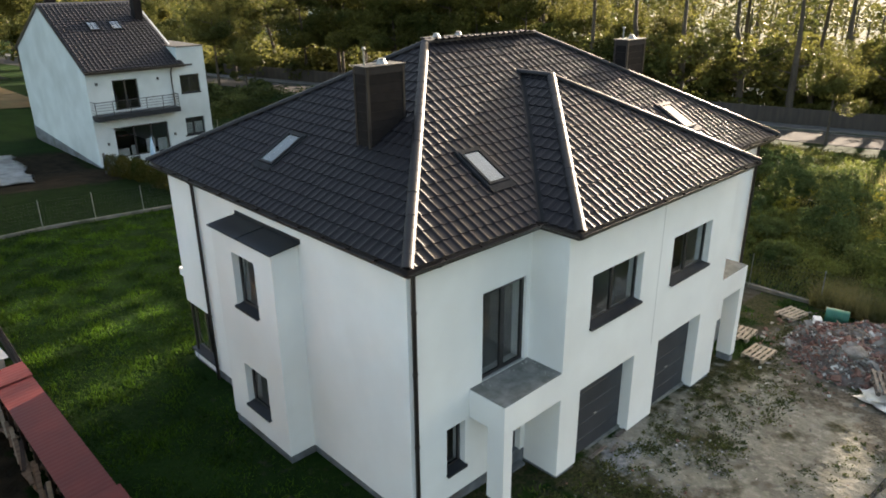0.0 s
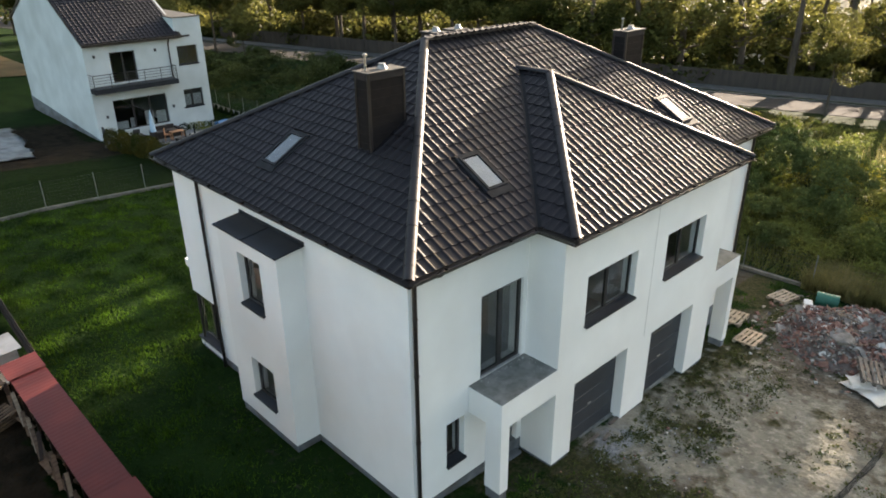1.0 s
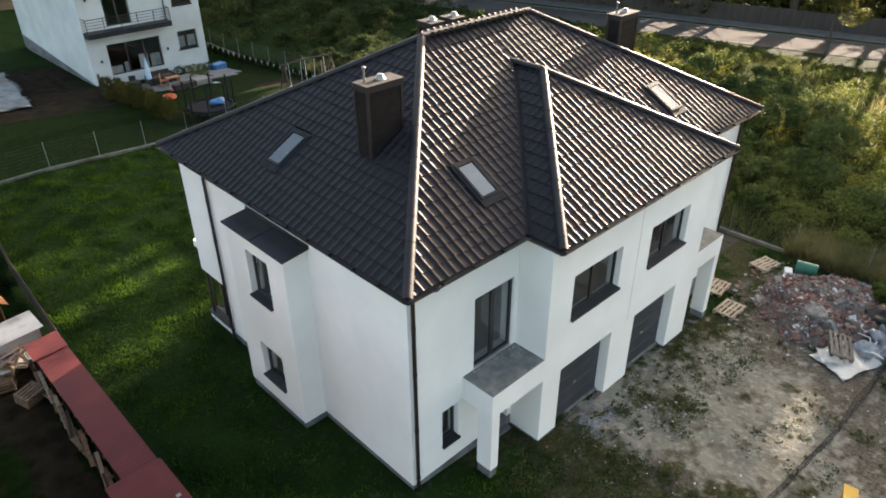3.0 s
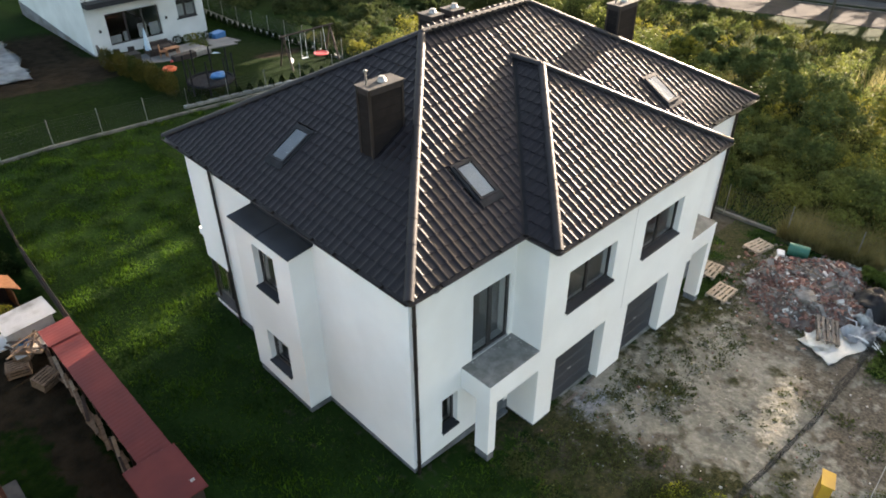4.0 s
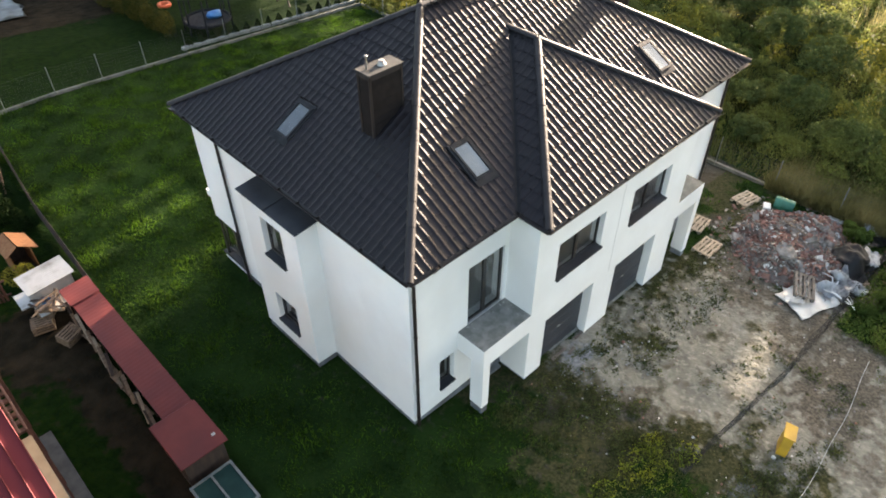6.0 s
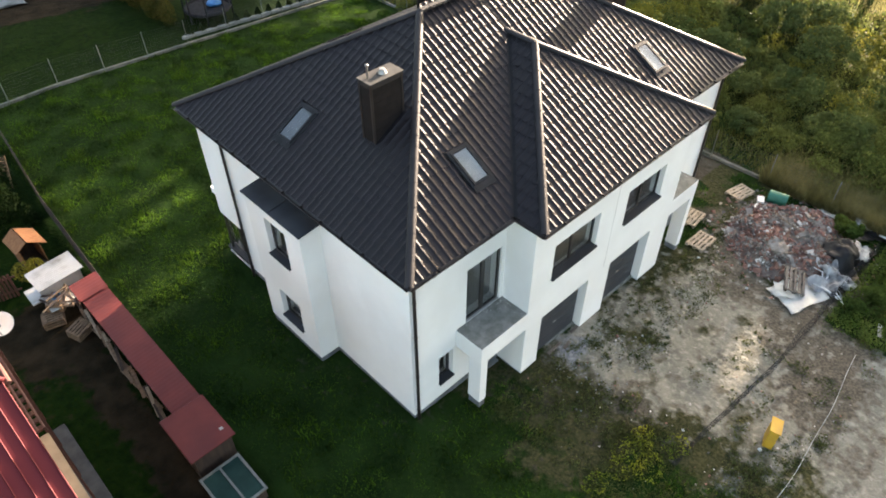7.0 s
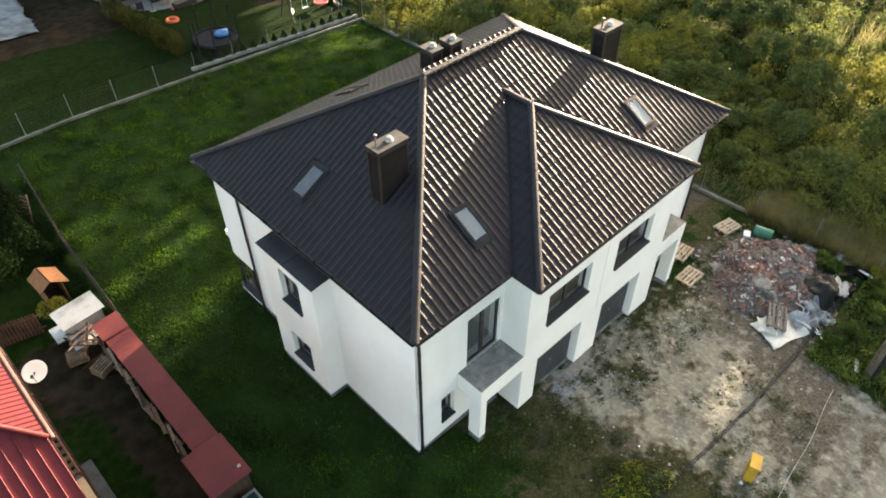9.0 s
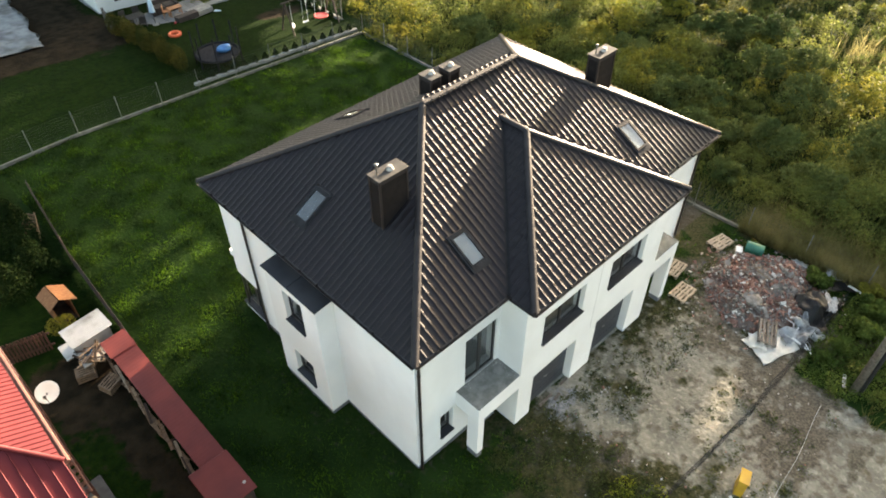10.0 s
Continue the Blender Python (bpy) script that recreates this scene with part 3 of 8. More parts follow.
for e, y in ((en, 0.16), (en2, 0.16)):
    d = part("front_door", boxes((e[0] + 0.01, e[1] - 0.01, y, y + 0.07, e[2], e[3])), GARAGE, house, "dark panelled entrance door")
    part("panel", soft_box(e[0] + 0.15, e[1] - 0.15, y - 0.012, y + 0.01, e[2] + 0.2, e[3] - 0.2, 0.006, 1), GARAGE, d)
    bh = bmesh.new()
    tube(bh, [(e[0] + 0.09, y - 0.05, e[2] + 0.85), (e[0] + 0.09, y - 0.05, e[2] + 1.25)], 0.014)
    part("door_handle", bh, STEEL, d, "upright steel pull bar")
    part("door_step", boxes((e[0] - 0.05, e[1] + 0.05, -0.16, 0.05, e[2] - 0.9, e[2])), PLINTH, house, "narrow dark doorstep")

# porches: slab on a square post, bare concrete on top
for x0, x1, top, px0, px1, zb in ((1.79, WX0, 2.90, 1.80, 2.09, 0.02), (WX1, 13.80, 2.74, 13.50, 13.79, -0.75)):
    part("balcony_slab", boxes((x0, x1, WY, -0.001, top - 0.74, top - 0.02)), STUCCO, house, "white rendered porch slab")
    part("balcony_floor", boxes((x0 + 0.015, x1 - 0.004, WY + 0.015, -0.004, top - 0.02, top + 0.004)), CONCRETE, house, "unfinished grey concrete balcony floor")
    part("post", boxes((px0, px1, WY + 0.002, WY + 0.50, zb + 0.22, top - 0.74)), STUCCO, house)
    part("plinth", boxes((px0 + 0.02, px1 - 0.02, WY + 0.02, WY + 0.48, zb - 0.8, zb + 0.22)), PLINTH, house)

    bm = bmesh.new()
    for k in range(38):
        along = RNG.random() < 0.6
        x, y = (RNG.uniform(x0 + 0.1, x1 - 0.1), -0.06 - abs(RNG.gauss(0, 0.10))) if along else (x1 - 0.08 - abs(RNG.gauss(0, 0.22)), RNG.uniform(WY + 0.1, -0.1))
        r_ = RNG.uniform(0.006, 0.016) * (2.4 if RNG.random() < 0.15 else 1)
        ring_ = [bm.verts.new((x + r_ * RNG.uniform(.6, 1.4) * math.cos(g), y + r_ * RNG.uniform(.6, 1.4) * math.sin(g), top + 0.006)) for g in (0, 0.9, 1.9, 2.8, 3.8, 4.7, 5.5)]
        slab_low = [bm.verts.new((v.co.x, v.co.y, top + 0.002)) for v in ring_]
        bm.faces.new(ring_)
        for i in range(7):
            bm.faces.new((ring_[i], slab_low[i], slab_low[(i + 1) % 7], ring_[(i + 1) % 7]))
    tagged(part("plaster_splash", bm, INTERIOR, house, "dried white plaster splashes on the balcony floor"), kind="stuff")
# expansion joint between the two halves, and the plaster bead along the porch slab
part("joint", boxes((7.90, 7.914, WY - 0.0025, WY + 0.01, 2.10, WALL_TOP - 0.02)), INTERIOR, house, "thin grey joint in the white render")
# sheet metal roof of the side projection, in two sheets with a seam
bm = bmesh.new()
ym = (B0 + B1) / 2
for a, b in ((B0 - 0.13, ym), (ym, B1 + 0.05)):
    hexa(bm, [(BX - 0.09, a, BT + 0.0), (0.0, a, BT + 0.10), (0.0, b, BT + 0.10), (BX - 0.09, b, BT + 0.0), (BX - 0.09, a, BT + 0.035), (0.0, a, BT + 0.135), (0.0, b, BT + 0.135), (BX - 0.09, b, BT + 0.035)])
roof_b = part("bay_roof", bm, GREY_SHEET, house, "graphite sheet metal lean-to roof")
bs = bmesh.new()
hexa(bs, [(BX - 0.09, ym - 0.014, BT + 0.03), (0.0, ym - 0.014, BT + 0.13), (0.0, ym + 0.014, BT + 0.13), (BX - 0.09, ym + 0.014, BT + 0.03), (BX - 0.09, ym - 0.01, BT + 0.06), (0.0, ym - 0.01, BT + 0.16), (0.0, ym + 0.01, BT + 0.16), (BX - 0.09, ym + 0.01, BT + 0.06)])
part("seam", bs, GREY_SHEET, roof_b)
part("flashing", boxes((-0.03, 0.003, B0 - 0.13, B1 + 0.05, BT + 0.12, BT + 0.22)), GREY_SHEET, roof_b)
part("bay_ceiling", boxes((BX + 0.02, 0.0, B0 + 0.02, B1 - 0.02, BT - 0.1, BT - 0.02)), INTERIOR, house)

# floors and the party wall inside
for z in (0.0, 2.80, 6.2):
    part("floor_slab", boxes((T, W - T, T, D - T, z - 0.2, z)), INTERIOR, house)
    part("floor_slab", boxes((WX0 + T, WX1 - T, WY + T, T, z - 0.2, z)), INTERIOR, house)
    if z < 6:
        part("floor_slab", boxes((BX + 0.36, T, B0 + 0.3, B1 - 0.3, z - 0.2, z)), INTERIOR, house)
part("party_wall", boxes((7.6, 7.9, WY + T, D - T, 0.0, 6.2)), INTERIOR, house)
part("partition", boxes((T, 7.6, 4.6, 4.75, 0.0, 2.6)), INTERIOR, house)
part("partition", boxes((T, 7.6, 3.4, 3.55, 2.8, 6.0)), INTERIOR, house)
part("partition", boxes((7.9, W - T, 3.4, 3.55, 2.8, 6.0)), INTERIOR, house)

# ---- roof ----
EX0, EX1, EY0, EY1 = -0.33, 16.17, -0.43, 11.355
K = 0.5624                            # rise per metre
RUN = (EY1 - EY0) / 2
RX0, RX1, RY, RZ = EX0 + RUN, EX1 - RUN, (EY0 + EY1) / 2, EZ + RUN * K
VX0, VX1, VY = 3.58, 12.22, -1.50     # eaves of the projecting bay
VXM = (VX0 + VX1) / 2
VRUN = (VX1 - VX0) / 2
VZ = EZ + VRUN * K
VYA = VY + VRUN                       # front end of the small ridge
VYB = EY0 + VRUN                      # where it meets the main slope
LOW = 0.07                            # the deck lies below the tiles' mean face
bm = bmesh.new()
c = [(EX0 + .02, EY0 + .02, EZ - LOW), (EX1 - .02, EY0 + .02, EZ - LOW), (EX1 - .02, EY1 - .02, EZ - LOW), (EX0 + .02, EY1 - .02, EZ - LOW)]
r = [(RX0, RY, RZ - LOW), (RX1, RY, RZ - LOW)]
vs = [bm.verts.new(p) for p in c + r]
for f in ((0, 1, 5, 4), (1, 2, 5), (2, 3, 4, 5), (3, 0, 4), (3, 2, 1, 0)):
    bm.faces.new([vs[i] for i in f])
w = [bm.verts.new(p) for p in ((VX0 + .02, VY + .02, EZ - LOW), (VX1 - .02, VY + .02, EZ - LOW), (VXM, VYA, VZ - LOW), (VXM, VYB, VZ - LOW), (VX1 - .02, EY0 + .02, EZ - LOW), (VX0 + .02, EY0 + .02, EZ - LOW))]
for f in ((0, 1, 2), (1, 4, 3, 2), (0, 2, 3, 5), (0, 5, 4, 1)):
    bm.faces.new([w[i] for i in f])
roof = part("roof", bm, BROWN_METAL, house, "dark anthracite tiled hip roof with a hipped front bay")
# boxed eaves
part("soffit", boxes((EX0 + 0.06, EX1 - 0.06, EY0 + 0.06, EY1 - 0.06, EZ - 0.21, EZ - 0.09)), BROWN_METAL, house, "dark brown boarded eaves")
part("soffit", boxes((VX0 + 0.06, VX1 - 0.06, VY + 0.06, EY0 + 0.06, EZ - 0.21, EZ - 0.09)), BROWN_METAL, house, "dark brown boarded eaves")


def gutter(a, b, out):
    """A half-round gutter from a to b, hung outside the eaves on the side `out`."""
    bm = bmesh.new()
    a, b, out = Vector(a), Vector(b), Vector(out)
    rings = []
    for p in (a, b):
        ring = []
        for rr, span in ((0.085, range(0, 9)), (0.078, range(8, -1, -1))):
            for k in span:
                g = math.pi * k / 8
                ring.append(bm.verts.new(p + out * (0.085 - rr * math.cos(g)) + Vector((0, 0, -rr * math.sin(g)))))
        rings.append(ring)
    n = len(rings[0])
    for k in range(n):
        bm.faces.new((rings[0][k], rings[0][(k + 1) % n], rings[1][(k + 1) % n], rings[1][k]))
    bm.faces.new(rings[0])
    bm.faces.new(rings[1][::-1])
    bmesh.ops.recalc_face_normals(bm, faces=bm.faces[:])
    g = part("gutter", bm, BROWN_METAL, house, "dark brown half-round gutter")
    L = (b - a).length
    d = (b - a).normalized()
    n = int(L / 0.85)
    for i in range(1, n):
        p = a + d * (L * i / n)
        q = p + out * 0.150
        s = d * 0.010
        bb = bmesh.new()
        hexa(bb, [p - s + Vector((0, 0, -0.066)), p + s + Vector((0, 0, -0.066)), q + s + Vector((0, 0, -0.066)), q - s + Vector((0, 0, -0.066)),
                  p - s + Vector((0, 0, -0.012)), p + s + Vector((0, 0, -0.012)), q + s + Vector((0, 0, -0.012)), q - s + Vector((0, 0, -0.012))])
        part("bracket", bb, BROWN_METAL, g)


GZ = EZ - 0.025
gutter((EX0 + 0.02, EY0 + 0.06, GZ), (VX0 + 0.06, EY0 + 0.06, GZ), (0, -1, 0))
gutter((VX0 - 0.02, VY + 0.06, GZ), (VX1 + 0.02, VY + 0.06, GZ), (0, -1, 0))
gutter((VX0 + 0.06, VY - 0.02, GZ), (VX0 + 0.06, EY0 + 0.0, GZ), (-1, 0, 0))
gutter((VX1 - 0.06, VY - 0.02, GZ), (VX1 - 0.06, EY0 + 0.0, GZ), (1, 0, 0))
gutter((VX1 - 0.06, EY0 + 0.06, GZ), (EX1 - 0.02, EY0 + 0.06, GZ), (0, -1, 0))
gutter((EX0 + 0.06, EY0 + 0.02, GZ), (EX0 + 0.06, EY1 - 0.02, GZ), (-1, 0, 0))
gutter((EX1 - 0.06, EY0 + 0.02, GZ), (EX1 - 0.06, EY1 - 0.02, GZ), (1, 0, 0))


def downpipe(pts):
    bm = bmesh.new()
    tube(bm, pts, 0.05, 12)
    g = part("downpipe", bm, BROWN_METAL, house, "dark brown round downpipe", smooth=True)
    x, y, z0 = pts[-1]
    for z in (z0 + 0.5, z0 + 2.2, z0 + 4.0, z0 + 5.4):
        part("clip", lathe([(0.058, z), (0.062, z + 0.01), (0.062, z + 0.04), (0.058, z + 0.05)], 12, (x, y, 0)), BROWN_METAL, g)


downpipe([(0.62, EY0 - 0.02, GZ - 0.06), (0.50, EY0 - 0.02, GZ - 0.10), (0.2, -0.10, GZ - 0.20), (0.12, -0.07, GZ - 0.34), (0.12, -0.07, 0.0)])
downpipe([(EX0 - 0.02, 9.1, GZ - 0.06), (-0.2, 9.1, GZ - 0.16), (-0.08, 9.1, GZ - 0.32), (-0.08, 9.1, -0.1)])
downpipe([(15.4, EY0 - 0.02, GZ - 0.06), (15.5, -0.25, GZ - 0.16), (15.70, -0.07, GZ - 0.34), (15.70, -0.07, -0.9)])


# chimneys: shafts clad in lapped boards, with a metal plate and cowls
def chimney(x0, x1, y0, y1, z0, z1, label, pipe=True):
    ch = thing("chimney", ((x0 + x1) / 2, (y0 + y1) / 2, z0), label, "chimney", "roof chimneys")
    part("core", boxes((x0 + 0.058, x1 - 0.058, y0 + 0.058, y1 - 0.058, z0 - 0.5, z1)), MORTAR, ch)
    course = 0.215
    n = int((z1 - 0.16 - z0 + 0.5) / course)
    for ax in range(4):
        for k in range(n + 1):
            b = z1 - 0.16 - k * course
            a = b - course + 0.012
            # each board leans out at its lower edge and laps the one below
            if ax in (0, 1):
                y, o = (y0 + 0.058, -1) if ax == 0 else (y1 - 0.058, 1)
                p = [(x0 + 0.10, y + o * 0.016, a), (x1 - 0.10, y + o * 0.016, a), (x1 - 0.10, y, a), (x0 + 0.10, y, a), (x0 + 0.10, y + o * 0.006, b), (x1 - 0.10, y + o * 0.006, b), (x1 - 0.10, y, b), (x0 + 0.10, y, b)]
            else:
                x, o = (x0 + 0.058, -1) if ax == 2 else (x1 - 0.058, 1)
                p = [(x + o * 0.016, y0 + 0.10, a), (x + o * 0.016, y1 - 0.10, a), (x, y1 - 0.10, a), (x, y0 + 0.10, a), (x + o * 0.006, y0 + 0.10, b), (x + o * 0.006, y1 - 0.10, b), (x, y1 - 0.10, b), (x, y0 + 0.10, b)]
            bm = bmesh.new()
            hexa(bm, p)
            bmesh.ops.recalc_face_normals(bm, faces=bm.faces[:])
            part("cladding_board", bm, CLINKER, ch)
    for x in (x0 + 0.034, x1 - 0.096):
        for y in (y0 + 0.034, y1 - 0.096):
            part("corner_trim", boxes((x, x + 0.062, y, y + 0.062, z0 - 0.5, z1 - 0.001)), BROWN_METAL, ch, "dark brown corner trim")
    part("collar", boxes((x0 + 0.038, x1 - 0.038, y0 + 0.038, y1 - 0.038, z1 - 0.15, z1 - 0.002)), MORTAR, ch, "dark vented collar below the plate")
    plate = part("cap_plate", soft_box(x0, x1, y0, y1, z1, z1 + 0.035, 0.008, 1), ZINC, ch, "weathered zinc cover plate")
    cx, cy = (x0 + x1) / 2 + 0.08, (y0 + y1) / 2
    part("cowl", lathe([(0.13, z1 + 0.034), (0.12, z1 + 0.06), (0.075, z1 + 0.13), (0.085, z1 + 0.135), (0.085, z1 + 0.155), (0.03, z1 + 0.165)], 20, (cx, cy, 0)), STEEL, ch, "bright steel vent cowl", smooth=False)
    if pipe:
        bm = bmesh.new()
        tube(bm, [(x0 + 0.22, y0 + 0.36, z1 + 0.03), (x0 + 0.22, y0 + 0.36, z1 + 0.36)], 0.028, 10)
        p = part("flue_pipe", bm, STEEL, ch, "thin steel flue pipe with round cap")
        part("pipe_cap", lathe([(0.03, z1 + 0.36), (0.055, z1 + 0.375), (0.055, z1 + 0.41), (0.02, z1 + 0.43)], 12, (x0 + 0.22, y0 + 0.36, 0)), STEEL, p)
    return ch


chimney(1.88, 3.08, 3.38, 3.98, 7.85, 9.72, "tall brown board-clad chimney with zinc plate on the side slope")
chimney(12.72, 13.86, 3.44, 4.04, 7.85, 9.62, "tall brown board-clad chimney with zinc plate near the hip")
chimney(6.81, 7.37, 6.36, 7.06, 9.0, 9.88, "short brown board-clad chimney behind the ridge", pipe=False)
chimney(7.70, 8.29, 6.34, 6.97, 9.0, 9.88, "short brown board-clad chimney behind the ridge", pipe=False)

SKY_GLASS = glazing("roof_window_glass", (0.80, 0.85, 0.87), 0.04)
SKY_FRAME = noisy("grey_roof_window_frame", (0.014, 0.015, 0.017), (0.024, 0.025, 0.028), 3.0, 0.7, spec=0.12)
BLIND = noisy("pale_blind", (0.30, 0.31, 0.31), (0.38, 0.39, 0.38), 2.0, 0.9)


def slope_pose(p, u, out):
    """x along the eaves, y up the slope, z out of it. u: along the eaves; out: the way the slope faces, in plan."""
    up = (Vector((-out[0], -out[1], K))).normalized()
    u = Vector(u)
    n = u.cross(up)
    return Matrix(((u.x, up.x, n.x, p[0]), (u.y, up.y, n.y, p[1]), (u.z, up.z, n.z, p[2]), (0, 0, 0, 1)))


def roof_window(m, w, h, blind=None):
    bm = bmesh.new()
    f = 0.075
    for d in ((0, f, 0, h), (w - f, w, 0, h), (f, w - f, 0, f), (f, w - f, h - f, h)):
        box(bm, d[0], d[1], d[2], d[3], -0.08, 0.095)
    rw = part("roof_window", bm, SKY_FRAME, house, "grey-framed roof window", m)
    part("pane", boxes((f, w - f, f, h - f, 0.062, 0.074)), SKY_GLASS, rw, m=m).visible_shadow = False
    part("blind", boxes((f, w - f, f, h - f, 0.035, 0.045)), blind or BLIND, rw, "drawn blind", m)
    bm = bmesh.new()
    hexa(bm, [(-0.07, -0.20, 0.035), (w + 0.07, -0.20, 0.035), (w + 0.07, 0.0, 0.055), (-0.07, 0.0, 0.055), (-0.07, -0.20, 0.045), (w + 0.07, -0.20, 0.045), (w + 0.07, 0.0, 0.068), (-0.07, 0.0, 0.068)])
    box(bm, -0.07, 0, 0, h, 0.0, 0.065)
    box(bm, w, w + 0.07, 0, h, 0.0, 0.065)
    box(bm, -0.07, w + 0.07, h, h + 0.07, 0.0, 0.075)
    part("flashing", bm, SKY_FRAME, rw, "grey flashing apron", m)


def on_front(x, y):
    return (x, y, EZ + (y - EY0) * K)


SKY = [(slope_pose(on_front(3.12, 0.72), (1, 0, 0), (0, -1)), 0.66, 1.14),
       (slope_pose(on_front(11.90, 0.72), (1, 0, 0), (0, -1)), 0.66, 1.14),
       (slope_pose((0.74, 6.64, EZ + (0.74 - EX0) * K), (0, -1, 0), (-1, 0)), 0.70, 1.18),
       (slope_pose((6.0, 10.1, EZ + (EY1 - 10.1) * K), (-1, 0, 0), (0, 1)), 0.70, 1.18)]
DARK_BLIND = noisy("grey_blind", (0.085, 0.09, 0.095), (0.11, 0.115, 0.12), 2.0, 0.9)
for k, (m, w_, h_) in enumerate(SKY):
    roof_window(m, w_, h_, DARK_BLIND if k == 2 else None)

# ---- fences ----
GALV = noisy("galvanised_wire", (0.045, 0.050, 0.046), (0.075, 0.080, 0.075), 5.0, 0.7, metal=0.2)
POST = noisy("galvanised_post", (0.12, 0.128, 0.12), (0.18, 0.188, 0.18), 5.0, 0.7, metal=0.2)
KERB = noisy("fence_base_concrete", (0.085, 0.086, 0.075), (0.145, 0.142, 0.126), 1.8, 0.9, bump=0.3, bump_scale=30, c3=(0.045, 0.052, 0.034), scale3=1.1)


def wire_fence(a, b, n, label, h=1.35, base=0.17):
    """Posts with wire mesh on a concrete base, from a to b in n bays."""
    a, b = Vector(a), Vector(b)
    d = (b - a) / n
    u = d.normalized()
    nrm = Vector((-u.y, u.x)) * 0.09
    th = thing("wire_fence", (*((a + b) / 2), gz(*((a + b) / 2))), label, "fence", "garden fences")
    for i in range(n + 1):
        p = a + d * i
        z = gz(*p)
        bm = bmesh.new()
        tube(bm, [(p.x, p.y, z - 0.3), (p.x, p.y, z + base + h + 0.08)], 0.025, 8)
        part("post", bm, POST, th)
        if i == n:
            break
        q = p + d
        z2 = gz(*q)
        s = u * 0.03
        bm = bmesh.new()
        hexa(bm, [(*(p + s - nrm), z - 0.3), (*(q - s - nrm), z2 - 0.3), (*(q - s + nrm), z2 - 0.3), (*(p + s + nrm), z - 0.3),
                  (*(p + s - nrm * 0.8), z + base), (*(q - s - nrm * 0.8), z2 + base), (*(q - s + nrm * 0.8), z2 + base), (*(p + s + nrm * 0.8), z + base)])
        part("base_panel", bm, KERB, th)
        bm = bmesh.new()
        r = 0.0012
        L = d.length
        for k in range(8):
            zz = base + 0.03 + k * (h - 0.05) / 7
            hexa(bm, [(*p, z + zz - r), (*q, z2 + zz - r), (*(q + nrm * .06), z2 + zz - r), (*(p + nrm * .06), z + zz - r), (*p, z + zz + r), (*q, z2 + zz + r), (*(q + nrm * .06), z2 + zz + r), (*(p + nrm * .06), z + zz + r)])
        m_ = int(L / 0.16)
        for k in range(1, m_):
            c0 = p + d * (k / m_)
            zc = z + (z2 - z) * k / m_
            w_ = u * r
            hexa(bm, [(*(c0 - w_), zc + base), (*(c0 + w_), zc + base), (*(c0 + w_ + nrm * .06), zc + base), (*(c0 - w_ + nrm * .06), zc + base),
                      (*(c0 - w_), zc + base + h), (*(c0 + w_), zc + base + h), (*(c0 + w_ + nrm * .06), zc + base + h), (*(c0 - w_ + nrm * .06), zc + base + h)])
        part("mesh_panel", bm, GALV, th)
    return th


wire_fence((-12.6, 28.5), (8.2, 29.3), 8, "grey wire mesh fence on a concrete base beside lawn")
wire_fence((8.2, 29.3), (21.75, 29.7), 5, "wire mesh fence on a concrete base behind small thujas")
wire_fence((21.75, 29.7), (21.2, 1.6), 11, "wire mesh fence on a concrete base along scrub")
wire_fence((21.2, 1.6), (21.35, -7.2), 3, "wire mesh fence on a concrete base behind the rubble")
wire_fence((22.3, 56.0), (22.1, 32.6), 9, "wire mesh fence with low pale edging beside thujas", base=0.12)

# ---- the white house next door ----
NB_WALL = noisy("grey_white_render", (0.50, 0.535, 0.53), (0.57, 0.605, 0.60), 0.7, 0.9, bump=0.2, bump_scale=120, c3=(0.44, 0.47, 0.46), scale3=0.3, spec=0.15)
HX0, HX1, HXR, HY0, HY1 = 7.95, 14.55, 16.65, 43.0, 58.2
nb = thing("detached_house", ((HX0 + HXR) / 2, 50.5, -1.3), "white rendered gabled house with dark tiled roof and balcony", "house")
NE, NA, NYA = 6.1, 10.0, 50.2
bm = bmesh.new()
prof = [(HY0, -2.0), (HY1, -2.0), (HY1, 6.6), (NYA, NA), (HY0, NE)]
for x in (HX0, HX1 + 0.6):
    vs = [bm.verts.new((x, y, z)) for y, z in prof]
    bm.faces.new(vs if x == HX0 else vs[::-1])
bm.verts.ensure_lookup_table()
for i in (0, 1, 2, 3):
    j = (i + 1) % 5
    bm.faces.new((bm.verts[i], bm.verts[i + 5], bm.verts[j + 5], bm.verts[j]))
bmesh.ops.recalc_face_normals(bm, faces=bm.faces[:])
part("wall", bm, NB_WALL, nb)
n_holes = [(9.65 - HX0, 11.42 - HX0, 3.05, 5.15), (9.25 - HX0, 13.15 - HX0, -0.35, 1.85), (14.55 - HX0, 16.10 - HX0, 3.72, 5.06), (14.42 - HX0, 16.06 - HX0, 0.52, 1.86)]
front = holed_wall((0, HX1 - HX0), (-2.0, NE), [n_holes[0], n_holes[1]], 0.35)
part("wall", front, NB_WALL, nb, m=facing(HX0, HY0 - 0.35, 0, FRONT))
part("wall", holed_wall((HX1 - HX0, HXR - HX0), (-2.0, 7.05), [n_holes[2], n_holes[3]], 0.35), NB_WALL, nb, m=facing(HX0, HY0 - 0.35, 0, FRONT))
part("wall", boxes((HX1, HXR, HY0, HY0 + 6.5, -2.0, 7.05)), NB_WALL, nb)
# added dark sheet before the solid wall, in place of the rooms' darkness
part("room_back", boxes((HX1 - 0.1, HXR - 0.38, HY0 - 0.02, HY0 - 0.004, 0.2, 5.4)), FRAME, nb, "dark panel standing in for unlit rooms behind the windows")
